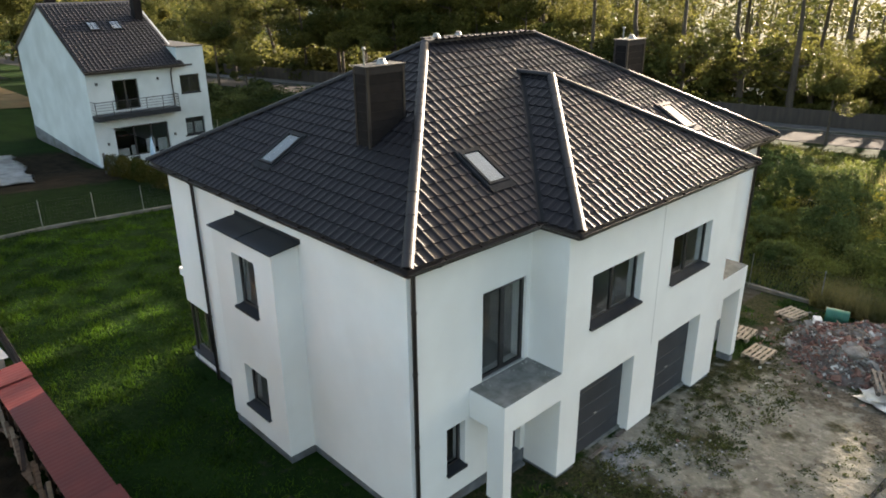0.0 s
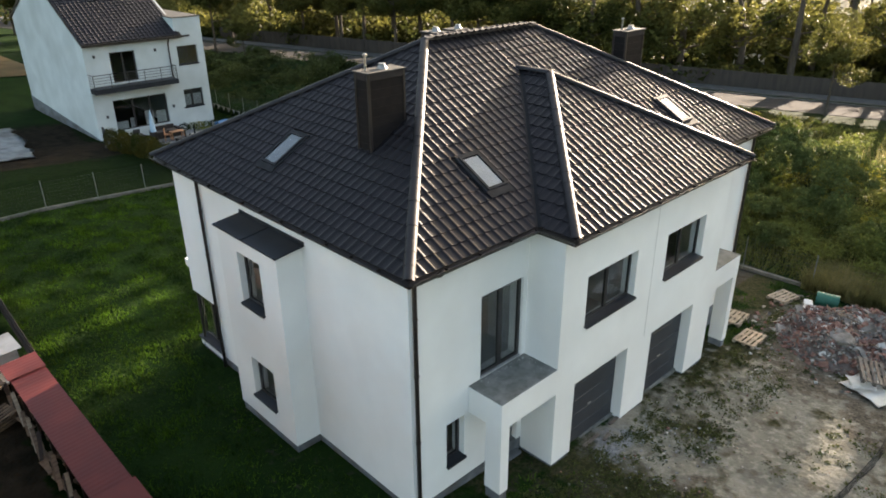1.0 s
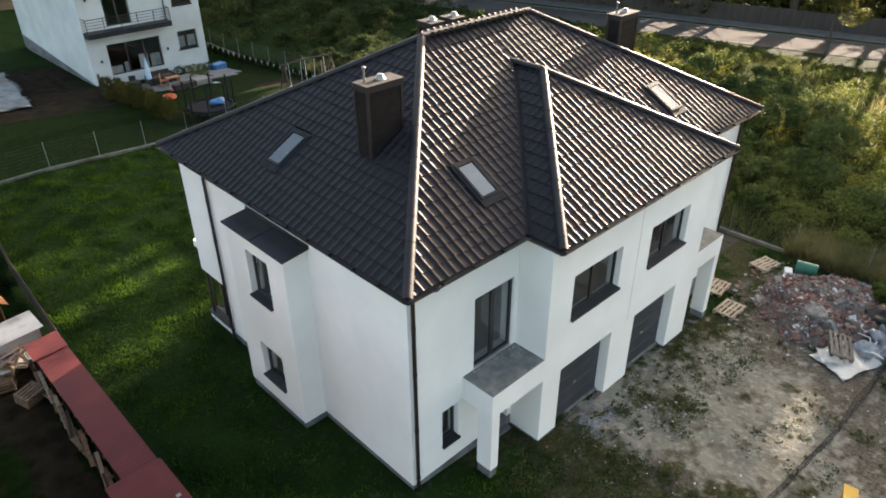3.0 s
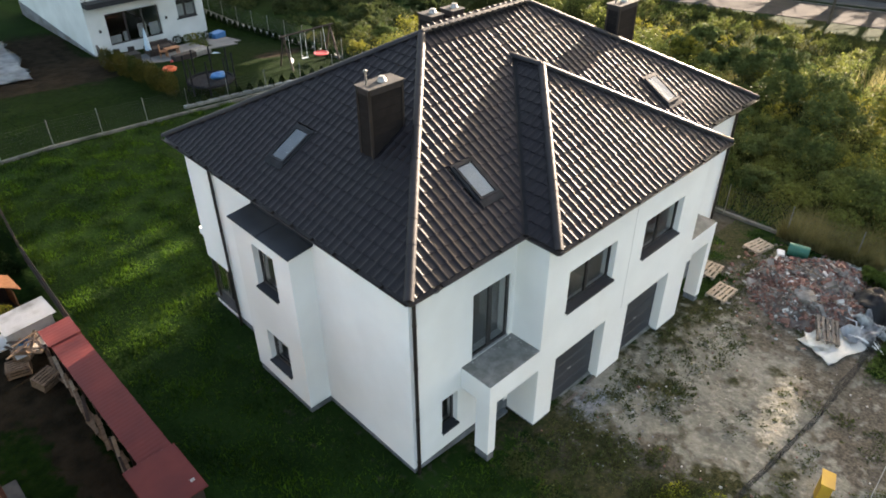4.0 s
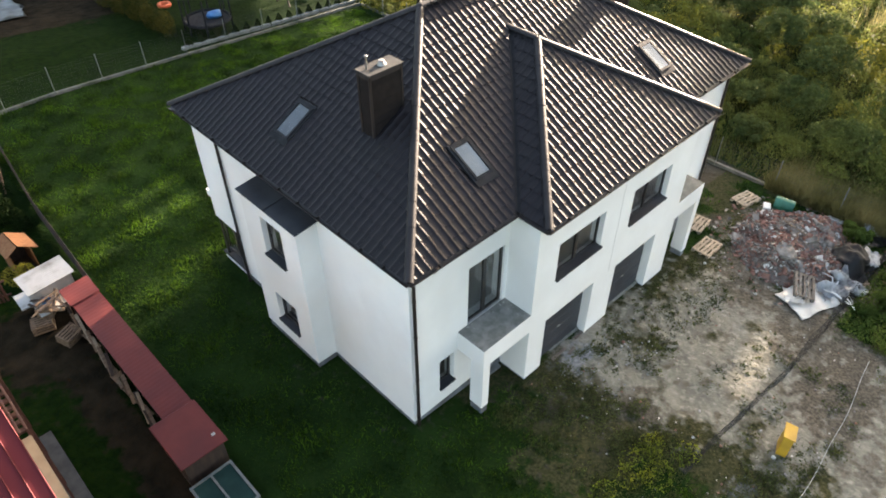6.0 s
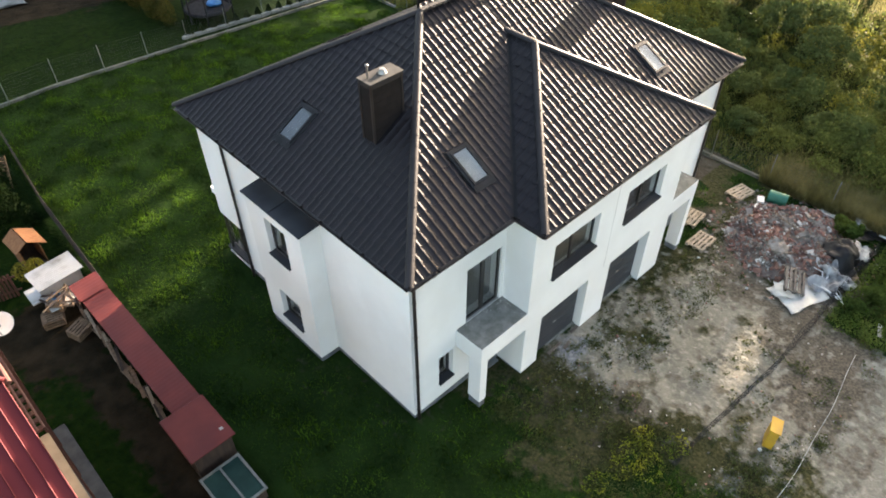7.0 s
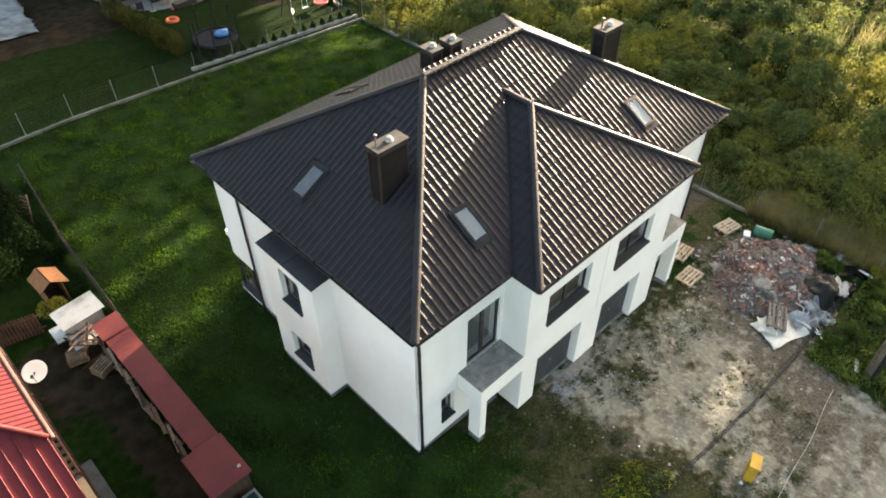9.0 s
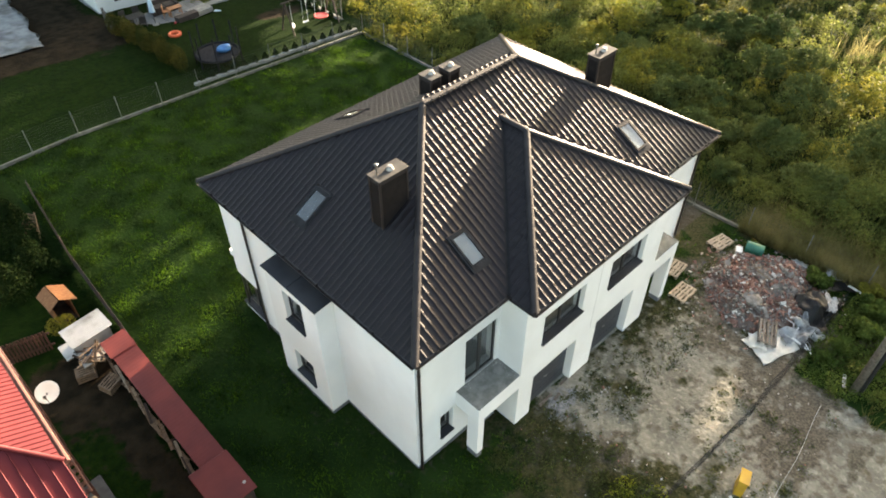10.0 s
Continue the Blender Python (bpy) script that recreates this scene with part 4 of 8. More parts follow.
part("parapet_cap", boxes((HX1 - 0.02, HXR + 0.03, HY0 - 0.38, HY0 + 6.5, 7.05, 7.12)), ZINC, nb)
for a, b, c, d in n_holes:
    window(nb, "window", facing(HX0 + a, HY0 - 0.35, c, FRONT), b - a, d - c, cols=(0.5,) if b - a < 3 else (0.36, 0.68), recess=0.14, label="dark-framed window of the white house", sill=c in (3.72, 0.52))
# roof with tile rows
NK = (NA - NE) / (NYA - HY0)
bm = bmesh.new()
for y0, z0, y1, z1 in ((HY0 - 0.75, NE - 0.75 * NK, NYA, NA), (HY1 + 0.4, 6.4, NYA, NA)):
    hexa(bm, [(HX0 - 0.12, y0, z0), (HX1 + 0.35, y0, z0), (HX1 + 0.35, y1, z1), (HX0 - 0.12, y1, z1), (HX0 - 0.12, y0, z0 + 0.2), (HX1 + 0.35, y0, z0 + 0.2), (HX1 + 0.35, y1, z1 + 0.2), (HX0 - 0.12, y1, z1 + 0.2)])
bmesh.ops.recalc_face_normals(bm, faces=bm.faces[:])
n_roof = part("roof", bm, BROWN_METAL, nb, "dark anthracite gabled tile roof")
bm = bmesh.new()
upv = Vector((0, 1, NK)).normalized()
nv = Vector((0, -NK, 1)).normalized()
L = (NYA - HY0 + 0.75) * math.sqrt(1 + NK * NK)
o = Vector((HX0 - 0.1, HY0 - 0.75, NE - 0.75 * NK + 0.2))
for j in range(int(L / 0.35)):
    for i in range(int((HX1 - HX0 + 0.4) / 0.3)):
        a = o + upv * (j * 0.35) + Vector((i * 0.3, 0, 0))
        b = a + upv * 0.38
        pts = []
        for s, hgt in ((0, 0.0), (0.5, 0.0), (0.75, 0.04), (1.0, 0.0)):
            pts.append((a + Vector((s * 0.3, 0, 0)) + nv * (hgt + 0.045), b + Vector((s * 0.3, 0, 0)) + nv * (hgt + 0.012), a + Vector((s * 0.3, 0, 0)) + nv * 0.01))
        vv = [[bm.verts.new(q) for q in t3] for t3 in pts]
        for p, q in zip(vv, vv[1:]):
            bm.faces.new((p[0], q[0], q[1], p[1]))
            bm.faces.new((p[2], q[2], q[0], p[0]))
tagged(part("tile_field", bm, TILE_FIELD, n_roof, "rows of dark roof tiles"), kind="stuff")
for x in (10.15, 11.75):
    m = Matrix(((1, 0, 0, x), (0, upv.y, nv.y, 46.6), (0, upv.z, nv.z, NE + (46.6 - HY0) * NK + 0.2), (0, 0, 0, 1)))
    rw = part("roof_window", boxes((0, 0.08, 0, 1.2, 0, 0.12), (0.72, 0.8, 0, 1.2, 0, 0.12), (0.08, 0.72, 0, 0.08, 0, 0.12), (0.08, 0.72, 1.12, 1.2, 0, 0.12)), SKY_FRAME, nb, "roof window with pale pane", m)
    part("pane", boxes((0.08, 0.72, 0.08, 1.12, 0.07, 0.085)), SKY_GLASS, rw, m=m).visible_shadow = False
    part("blind", boxes((0.08, 0.72, 0.08, 1.12, 0.045, 0.05)), BLIND, rw, m=m)
part("chimney_stack", boxes((13.9, 14.5, 47.6, 48.3, 8.0, 10.7)), CLINKER, nb, "dark clad chimney stack")
part("chimney_stack", boxes((8.8, 9.5, 51.0, 51.6, 9.0, 10.7)), CLINKER, nb, "dark clad chimney stack")
part("gutter", boxes((HX0 - 0.12, HX1 + 0.9, HY0 - 0.87, HY0 - 0.74, NE - 0.75 * NK + 0.06, NE - 0.75 * NK + 0.18)), BROWN_METAL, nb)
bm = bmesh.new()
tube(bm, [(13.9, HY0 - 0.78, NE - 0.3), (13.9, HY0 - 0.45, NE - 0.8), (13.9, HY0 - 0.42, 2.9)], 0.05, 8)
part("downpipe", bm, BROWN_METAL, nb)
# balcony with bar railing
BY = HY0 - 1.25
balc = part("balcony", boxes((HX0, 13.95, BY, HY0 - 0.352, 2.58, 2.92)), GREY_SHEET, nb, "dark-edged balcony slab with steel railing")
for k in range(5):
    bm = bmesh.new()
    z = 3.10 + k * 0.19
    tube(bm, [(HX0 + 0.04, HY0 - 0.36, z), (HX0 + 0.04, BY + 0.05, z), (13.9, BY + 0.05, z), (13.9, HY0 - 0.36, z)], 0.016 if k < 4 else 0.026, 6)
    part("rail", bm, FRAME, balc)
for x in np.linspace(HX0 + 0.04, 13.9, 6):
    bm = bmesh.new()
    tube(bm, [(x, BY + 0.05, 2.9), (x, BY + 0.05, 3.88)], 0.025, 6)
    part("rail_post", bm, FRAME, balc)
for x, z in ((8.6, 4.9), (12.9, 4.9), (8.7, 0.7), (13.6, 0.7)):
    part("wall_lamp", soft_box(x - 0.07, x + 0.07, HY0 - 0.45, HY0 - 0.351, z, z + 0.2, 0.01, 1), FRAME, nb, "small dark wall lamp")
# pale blinds drawn up part of the glazing
for x0, x1, z0, z1 in ((9.36, 10.15, -0.28, 0.25), (10.32, 10.60, -0.28, 0.40), (11.45, 12.10, -0.28, 0.72), (12.30, 13.02, -0.28, 0.62), (14.52, 15.16, 0.62, 1.45), (15.34, 15.98, 0.62, 1.45)):
    part("blind", boxes((x0, x1, HY0 - 0.09, HY0 - 0.075, z0, z1)), BLIND, nb, "pale blind drawn over the lower pane")
# dark base where the ground falls away along the gable wall
bm = bmesh.new()
hexa(bm, [(HX0 - 0.04, HY0 - 0.38, -2.0), (HX0 + 0.2, HY0 - 0.38, -2.0), (HX0 + 0.2, HY1, -2.0), (HX0 - 0.04, HY1, -2.0), (HX0 - 0.04, HY0 - 0.38, -0.78), (HX0 + 0.2, HY0 - 0.38, -0.78), (HX0 + 0.2, HY1, 0.15), (HX0 - 0.04, HY1, 0.15)])
part("plinth", bm, PLINTH, nb, "dark base of the gable wall")
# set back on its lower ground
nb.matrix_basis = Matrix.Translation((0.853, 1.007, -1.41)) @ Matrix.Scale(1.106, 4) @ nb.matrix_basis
# garden wall wedge beside the terrace
DARKWALL = noisy("dark_boards", (0.032, 0.030, 0.028), (0.058, 0.053, 0.049), 3.0, 0.8)
bm = bmesh.new()
hexa(bm, [(7.95, 41.0, -1.6), (8.1, 41.0, -1.6), (8.1, 42.64, -1.6), (7.95, 42.64, -1.6), (7.95, 41.0, -0.5), (8.1, 41.0, -0.5), (8.1, 42.64, 0.45), (7.95, 42.64, 0.45)])
solo("screen_wall", bm, DARKWALL, "dark boarded privacy screen beside the terrace", "screen")
PAVE2 = noisy("terrace_paving", (0.095, 0.100, 0.10), (0.140, 0.146, 0.145), 1.0, 0.85, bump=0.1)
bm = bmesh.new()
for i in range(11):
    for j in range(8):
        x, y = 8.6 + i * 0.62, 37.9 + j * 0.60
        if i > 7 and j < 3:
            continue
        z = gz_flat(11.5, 40) + 0.10
        box(bm, x, x + 0.6, y, y + 0.58, z - 0.3, z + RNG.uniform(0, .008))
solo("terrace", bm, PAVE2, "pale paved terrace with square slabs", "terrace", kind="structure")
for (x0, x1, y0, y1) in ((15.9, 19.4, 43.3, 44.3), (17.7, 20.2, 44.3, 48.2)):
    bm = bmesh.new()
    rows = [[bm.verts.new((x, y, gz(x, y) + dz)) for x, dz in ((x0, -0.2), (x0, 0.05), (x1, 0.05), (x1, -0.2))] for y in np.linspace(y0, y1, 7)]
    for a, b in zip(rows, rows[1:]):
        for k in range(3):
            bm.faces.new((a[k], a[k + 1], b[k + 1], b[k]))
    bm.faces.new(rows[0][::-1])
    bm.faces.new(rows[-1])
    bmesh.ops.recalc_face_normals(bm, faces=bm.faces[:])
    solo("garden_path", bm, PAVE2, "pale paved garden path", "path", kind="structure")

WOOD = noisy("weathered_wood", (0.12, 0.075, 0.046), (0.22, 0.145, 0.09), 2.0, 0.8, bump=0.3, bump_scale=30, stretch=(1, 6, 6), rand=0.15)
PALE_WOOD = noisy("pale_pallet_wood", (0.25, 0.195, 0.135), (0.40, 0.32, 0.23), 2.5, 0.8, bump=0.3, bump_scale=40, stretch=(1, 5, 5), rand=0.12)
DARK_WOOD = noisy("dark_stained_wood", (0.026, 0.016, 0.012), (0.050, 0.030, 0.021), 2.0, 0.75, bump=0.3, bump_scale=40, stretch=(4, 4, 1), rand=0.2)
BLACK = noisy("black_plastic", (0.012, 0.012, 0.013), (0.022, 0.022, 0.024), 4.0, 0.45)
BLUE = noisy("blue_plastic", (0.015, 0.10, 0.26), (0.03, 0.16, 0.36), 3.0, 0.6)
ORANGE = noisy("orange_plastic", (0.58, 0.09, 0.03), (0.68, 0.13, 0.04), 3.0, 0.6)
RED = noisy("red_plastic", (0.40, 0.035, 0.03), (0.50, 0.05, 0.04), 3.0, 0.5)
WHITE = noisy("white_plastic", (0.66, 0.66, 0.65), (0.76, 0.76, 0.74), 2.0, 0.5)
PALEBLUE = noisy("pale_blue_canvas", (0.32, 0.46, 0.58), (0.45, 0.58, 0.68), 2.0, 0.85)
MAT = noisy("jumping_mat", (0.010, 0.011, 0.013), (0.018, 0.019, 0.022), 6.0, 0.9, spec=0.1)


def ring(R, r, n=28, k=8):
    bm = bmesh.new()
    rows = [[bm.verts.new(((R + r * math.cos(2 * math.pi * j / k)) * math.cos(2 * math.pi * i / n), (R + r * math.cos(2 * math.pi * j / k)) * math.sin(2 * math.pi * i / n), r * math.sin(2 * math.pi * j / k))) for j in range(k)] for i in range(n)]
    for i in range(n):
        for j in range(k):
            bm.faces.new((rows[i][j], rows[(i + 1) % n][j], rows[(i + 1) % n][(j + 1) % k], rows[i][(j + 1) % k]))
    return bm


# trampoline
tx, ty, tr = 11.3, 32.2, 1.5
tz = gz_flat(tx, ty)
tramp = thing("trampoline", (tx, ty, tz), "round black trampoline with tall net poles on the lawn", "trampoline")
part("bed", lathe([(tr - 0.2, 0.70), (tr - 0.2, 0.715)], 32, (tx, ty, tz)), MAT, tramp, "black jumping mat")
part("rim", ring(tr - 0.08, 0.10), MAT, tramp, "dark padded rim", pose(tx, ty, tz + 0.73))
for i in range(8):
    g = 2 * math.pi * (i + 0.3) / 8
    bm = bmesh.new()
    tube(bm, [(tx + tr * math.cos(g), ty + tr * math.sin(g), tz - 0.1), (tx + tr * math.cos(g), ty + tr * math.sin(g), tz + 2.4)], 0.05, 8)
    part("pole", bm, MAT, tramp)
bm = bmesh.new()
bmesh.ops.create_icosphere(bm, subdivisions=3, radius=0.55)
for v in bm.verts:
    v.co = Vector((v.co.x, v.co.y * 0.7, v.co.z * 0.42)) * (1 + 0.25 * noise.noise(v.co * 3))
solo("crumpled_pool", bm, BLUE, "crumpled blue paddling pool lying on the trampoline", "pool", smooth=True, m=pose(tx + 0.5, ty - 0.15, tz + 0.92))
solo("swim_ring", ring(0.36, 0.13), ORANGE, "orange inflatable ring lying on the lawn", "swim ring", m=pose(11.0, 37.7, gz_flat(11, 37.7) + 0.12))
# swing frame
sz = gz_flat(19.5, 33)
swing = thing("swing_frame", (19.6, 33.2, sz), "dark wooden swing frame with a red nest swing", "swing")
for x in (17.6, 21.6):
    for dy in (-0.9, 0.9):
        bm = bmesh.new()
        tube(bm, [(x, 33.2 + dy, sz - 0.2), (x, 33.2, sz + 2.4)], 0.06, 8)
        part("leg", bm, DARK_WOOD, swing)
bm = bmesh.new()
tube(bm, [(17.3, 33.2, sz + 2.4), (21.9, 33.2, sz + 2.4)], 0.065, 8)
part("beam", bm, DARK_WOOD, swing)
part("nest_seat", ring(0.5, 0.05), RED, swing, "round red nest seat", pose(20.6, 33.2, sz + 0.5))
part("nest_net", lathe([(0.47, 0.0), (0.47, 0.015)], 24, (20.6, 33.2, sz + 0.48)), RED, swing)
for x, w in ((20.6, 0.5), (19.2, 0.22)):
    for s in (-w, w):
        bm = bmesh.new()
        tube(bm, [(x + s, 33.2, sz + 0.5), (x + s * 0.8, 33.2, sz + 2.4)], 0.012, 6)
        part("rope", bm, WHITE, swing)
part("swing_seat", soft_box(18.95, 19.45, 33.1, 33.3, sz + 0.47, sz + 0.51, 0.01, 1), WHITE, swing, "pale plank seat")
bm = bmesh.new()
tube(bm, [(18.0, 33.1, sz + 0.7), (18.0, 33.2, sz + 2.4)], 0.012, 6)
part("rope", bm, WHITE, swing)
part("disc_seat", lathe([(0.02, -.03), (0.2, -.02), (0.2, .02), (0.02, .03)], 18), WHITE, swing, "pale disc seat", pose(18.0, 33.1, sz + 0.6, 75, 0, 20))
# terrace things
tz = gz_flat(11.5, 40) + 0.11
um = thing("parasol", (10.75, 40.15, tz), "closed pale blue striped parasol on a pole", "parasol")
bm = bmesh.new()
tube(bm, [(10.75, 40.15, tz), (10.75, 40.15, tz + 2.7)], 0.025, 8)
part("pole", bm, FRAME, um)
part("canopy", lathe([(0.03, 2.65), (0.10, 2.3), (0.17, 1.6), (0.22, 1.05), (0.05, 1.0)], 14, (10.75, 40.15, tz)), PALEBLUE, um, "folded pale blue canvas")
part("foot", lathe([(0.25, 0), (0.25, 0.06), (0.05, 0.1)], 16, (10.75, 40.15, tz)), CONCRETE, um)


def table(x, y, z, w, d, h, mat, label):
    t = thing("garden_table", (x, y, z), label, "table")
    part("tabletop", soft_box(x - w / 2, x + w / 2, y - d / 2, y + d / 2, z + h - 0.04, z + h, 0.01, 1), mat, t)
    for sx in (-1, 1):
        for sy in (-1, 1):
            part("leg", boxes((x + sx * (w / 2 - 0.1) - 0.03, x + sx * (w / 2 - 0.1) + 0.03, y + sy * (d / 2 - 0.1) - 0.03, y + sy * (d / 2 - 0.1) + 0.03, z, z + h - 0.04)), mat, t)


def chair(x, y, z, turn, mat, label):
    m = pose(x, y, z, 0, 0, turn)
    c_ = thing("garden_chair", m, label, "chair", "terrace chairs")
    part("seat", soft_box(-0.25, 0.25, -0.25, 0.25, 0.42, 0.46, 0.01, 1), mat, c_, m=m)
    part("backrest", soft_box(-0.25, 0.25, 0.22, 0.26, 0.46, 0.95, 0.01, 1), mat, c_, m=m)
    for sx in (-0.22, 0.22):
        for sy in (-0.22, 0.22):
            part("leg", boxes((sx - 0.02, sx + 0.02, sy - 0.02, sy + 0.02, 0, 0.42)), mat, c_, m=m)


PINE = noisy("reddish_pine", (0.26, 0.12, 0.055), (0.38, 0.19, 0.09), 2.0, 0.7)
RATTAN = noisy("dark_rattan", (0.018, 0.013, 0.011), (0.030, 0.022, 0.018), 8.0, 0.8)
table(9.6, 41.2, tz, 1.6, 0.9, 0.74, FRAME, "dark garden table on the terrace")
for i, (x, y, g) in enumerate(((9.0, 40.5, 180), (9.9, 40.4, 170), (9.2, 42.0, 5), (10.2, 41.9, -10))):
    chair(x, y, tz, g, FRAME, "dark garden chair at the terrace table")
table(12.75, 40.75, tz, 1.1, 0.6, 0.62, PINE, "small reddish wooden play bench")
chair(12.1, 40.9, tz, 60, PINE, "small reddish wooden garden chair")
sofa = thing("garden_sofa", (12.4, 42.0, tz), "dark brown outdoor sofa with thick cushions on the terrace", "sofa")
part("seat", soft_box(11.6, 13.3, 41.5, 42.4, tz, tz + 0.40, 0.06, 2), RATTAN, sofa)
part("backrest", soft_box(11.6, 13.3, 42.41, 42.66, tz, tz + 0.80, 0.06, 2), RATTAN, sofa)
for x in (11.36, 13.31):
    part("armrest", soft_box(x, x + 0.23, 41.5, 42.66, tz, tz + 0.60, 0.05, 2), RATTAN, sofa)
for x in (11.64, 12.47):
    part("cushion", soft_box(x, x + 0.80, 41.53, 42.38, tz + 0.401, tz + 0.52, 0.05, 2), RATTAN, sofa)
solo("planter", soft_box(-0.9, 0.9, -0.3, 0.3, 0, 0.42, 0.03, 2), RATTAN, "low dark planter at the edge of the terrace", "planter", m=pose(13.0, 39.4, tz, 0, 0, 4))
bm = soft_box(-0.9, 0.9, -0.55, 0.55, 0, 0.4, 0.08, 2)
solo("sandbox", bm, CONCRETE, "low grey sandbox tray on the terrace edge", "sandbox", m=pose(14.3, 39.8, tz - 0.06, 0, 0, 8))
solo("plastic_tray", soft_box(-0.6, 0.6, -0.4, 0.4, 0, 0.12, 0.04, 2), PALEBLUE, "pale blue plastic tray on the lawn", "tray", m=pose(15.3, 39.3, gz_flat(15.3, 39.3), 0, 0, 20))
solo("storage_box", soft_box(-0.6, 0.6, -0.4, 0.4, 0, 0.5, 0.05, 2), BLUE, "bright blue storage tub on the path end", "tub", m=pose(19.6, 47.2, gz(19.6, 47.2) + 0.04, 0, 0, 15))
solo("ball", lathe([(0.02, -.11), (0.08, -.08), (0.11, 0), (0.08, .08), (0.02, .11)], 16), RED, "magenta ball on the terrace", "ball", smooth=True, m=pose(11.9, 39.2, tz + 0.11))
# pale foil sheet over bare ground beside the house
# the dark third colour paints in the reflection of trees
FOIL = noisy("pale_foil", (0.13, 0.16, 0.18), (0.33, 0.37, 0.40), 1.1, 0.35, bump=0.8, bump_scale=1.6, c3=(0.05, 0.06, 0.06), scale3=1.0)
bm = bmesh.new()
g = {}
for i in range(25):
    for j in range(31):
        x, y = -4.5 + i * 0.36 + 0.10 * (j - 15) * 0.36, 41.0 + j * 0.37
        x += 0.5 * noise.noise((i * .4, j * .4, 1)) * (i in (0, 24))
        g[i, j] = bm.verts.new((x, y, gz_flat(x, y) + 0.08 + 0.10 * noise.noise((i * .35, j * .35, 8))))
for i in range(24):
    for j in range(30):
        bm.faces.new((g[i, j], g[i + 1, j], g[i + 1, j + 1], g[i, j + 1]))
bmesh.ops.solidify(bm, geom=bm.faces[:], thickness=0.01)
solo("ground_sheet", bm, FOIL, "pale crumpled plastic sheet spread over soil", "sheet", smooth=True)

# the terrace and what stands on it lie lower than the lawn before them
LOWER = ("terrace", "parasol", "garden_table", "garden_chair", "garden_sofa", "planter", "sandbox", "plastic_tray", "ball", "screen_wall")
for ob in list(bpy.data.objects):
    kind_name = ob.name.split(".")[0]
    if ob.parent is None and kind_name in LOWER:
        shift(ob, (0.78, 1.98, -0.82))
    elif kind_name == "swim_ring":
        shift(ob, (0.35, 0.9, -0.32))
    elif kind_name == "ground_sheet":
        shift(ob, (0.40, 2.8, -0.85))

# ---- the yard on the near side: red sheds, hutches, red-roofed house ----
RED_SHEET = noisy("dull_red_roof_sheet", (0.105, 0.019, 0.017), (0.145, 0.029, 0.025), 1.2, 0.6, c3=(0.090, 0.020, 0.020), scale3=0.5, rough_var=0.1, spec=0.2)
RED_TILE = noisy("glossy_red_metal_tile", (0.078, 0.011, 0.014), (0.108, 0.017, 0.019), 1.0, 0.62, spec=0.16, c3=(0.085, 0.012, 0.015), scale3=0.4)
WHITE_SHEET = noisy("pale_corrugated_sheet", (0.46, 0.455, 0.44), (0.60, 0.59, 0.57), 1.5, 0.6, c3=(0.26, 0.245, 0.22), scale3=1.5)
BEIGE = noisy("beige_fascia", (0.27, 0.195, 0.125), (0.35, 0.26, 0.17), 2.0, 0.7)
BROWN = noisy("brown_picket_paint", (0.060, 0.020, 0.015), (0.095, 0.034, 0.024), 2.0, 0.65, rand=0.15)
BRICK_R = noisy("red_brick", (0.15, 0.068, 0.050), (0.27, 0.145, 0.110), 5.0, 0.9, bump=0.4, island=0.3)
BOARD_O = noisy("orange_stained_board", (0.19, 0.080, 0.036), (0.26, 0.120, 0.056), 2.0, 0.7, stretch=(1, 6, 6), spec=0.15)


def corrugated(x0, x1, y0, y1, z_a, z_b, pitch, amp, t=0.012):
    """A sheet with waves that run along x, rows spaced along y; z_a at x0, z_b at x1."""
    bm = bmesh.new()
    n = max(2, int((y1 - y0) / pitch * 4))
    top, low = [], []
    for k in range(n + 1):
        y = y0 + (y1 - y0) * k / n
        h = amp * math.cos(2 * math.pi * (y - y0) / pitch)
        top.append((bm.verts.new((x0, y, z_a + h)), bm.verts.new((x1, y, z_b + h))))
        low.append((bm.verts.new((x0, y, z_a + h - t)), bm.verts.new((x1, y, z_b + h - t))))
    for k in range(n):
        bm.faces.new((top[k][0], top[k][1], top[k + 1][1], top[k + 1][0]))
        bm.faces.new((low[k][0], low[k + 1][0], low[k + 1][1], low[k][1]))
        bm.faces.new((top[k][0], top[k + 1][0], low[k + 1][0], low[k][0]))
        bm.faces.new((top[k][1], low[k][1], low[k + 1][1], top[k + 1][1]))
    return bm


GY = 0.0
store = thing("firewood_store", (-5.1, 8.2, GY), "long low firewood store with dull red sheet roof", "shed")
part("roof", corrugated(-5.58, -4.64, 4.48, 11.3, 1.10, 1.17, 0.16, 0.0022), RED_SHEET, store, "dull red ribbed sheet roof")
part("roof_end", corrugated(-5.64, -4.62, 11.05, 12.10, 1.135, 1.205, 0.16, 0.0022), RED_SHEET, store, "separate red sheet lapped over the end")
part("back_wall", boxes((-4.72, -4.66, 4.5, 11.9, -0.1, 1.12)), DARK_WOOD, store)
for i in range(7):
    y = 4.55 + i * 1.22
    part("post", boxes((-5.50, -5.42, y, y + 0.08, -0.1, 1.08)), DARK_WOOD, store)
logs = bmesh.new()
for k in range(420):
    y, x = RNG.uniform(4.6, 11.8), RNG.uniform(-5.3, -4.95)
    z = RNG.uniform(0.04, 0.75)
    tube(logs, [(x - 0.16, y, z), (x + 0.16, y + RNG.uniform(-.05, .05), z + RNG.uniform(-.03, .03))], RNG.uniform(0.035, 0.07), 6)
tagged(part("firewood", logs, WOOD, store, "stacked split firewood"), kind="stuff")
hut = thing("tool_hut", (-5.3, 3.6, GY), "low square hut with flat red sheet roof", "shed")
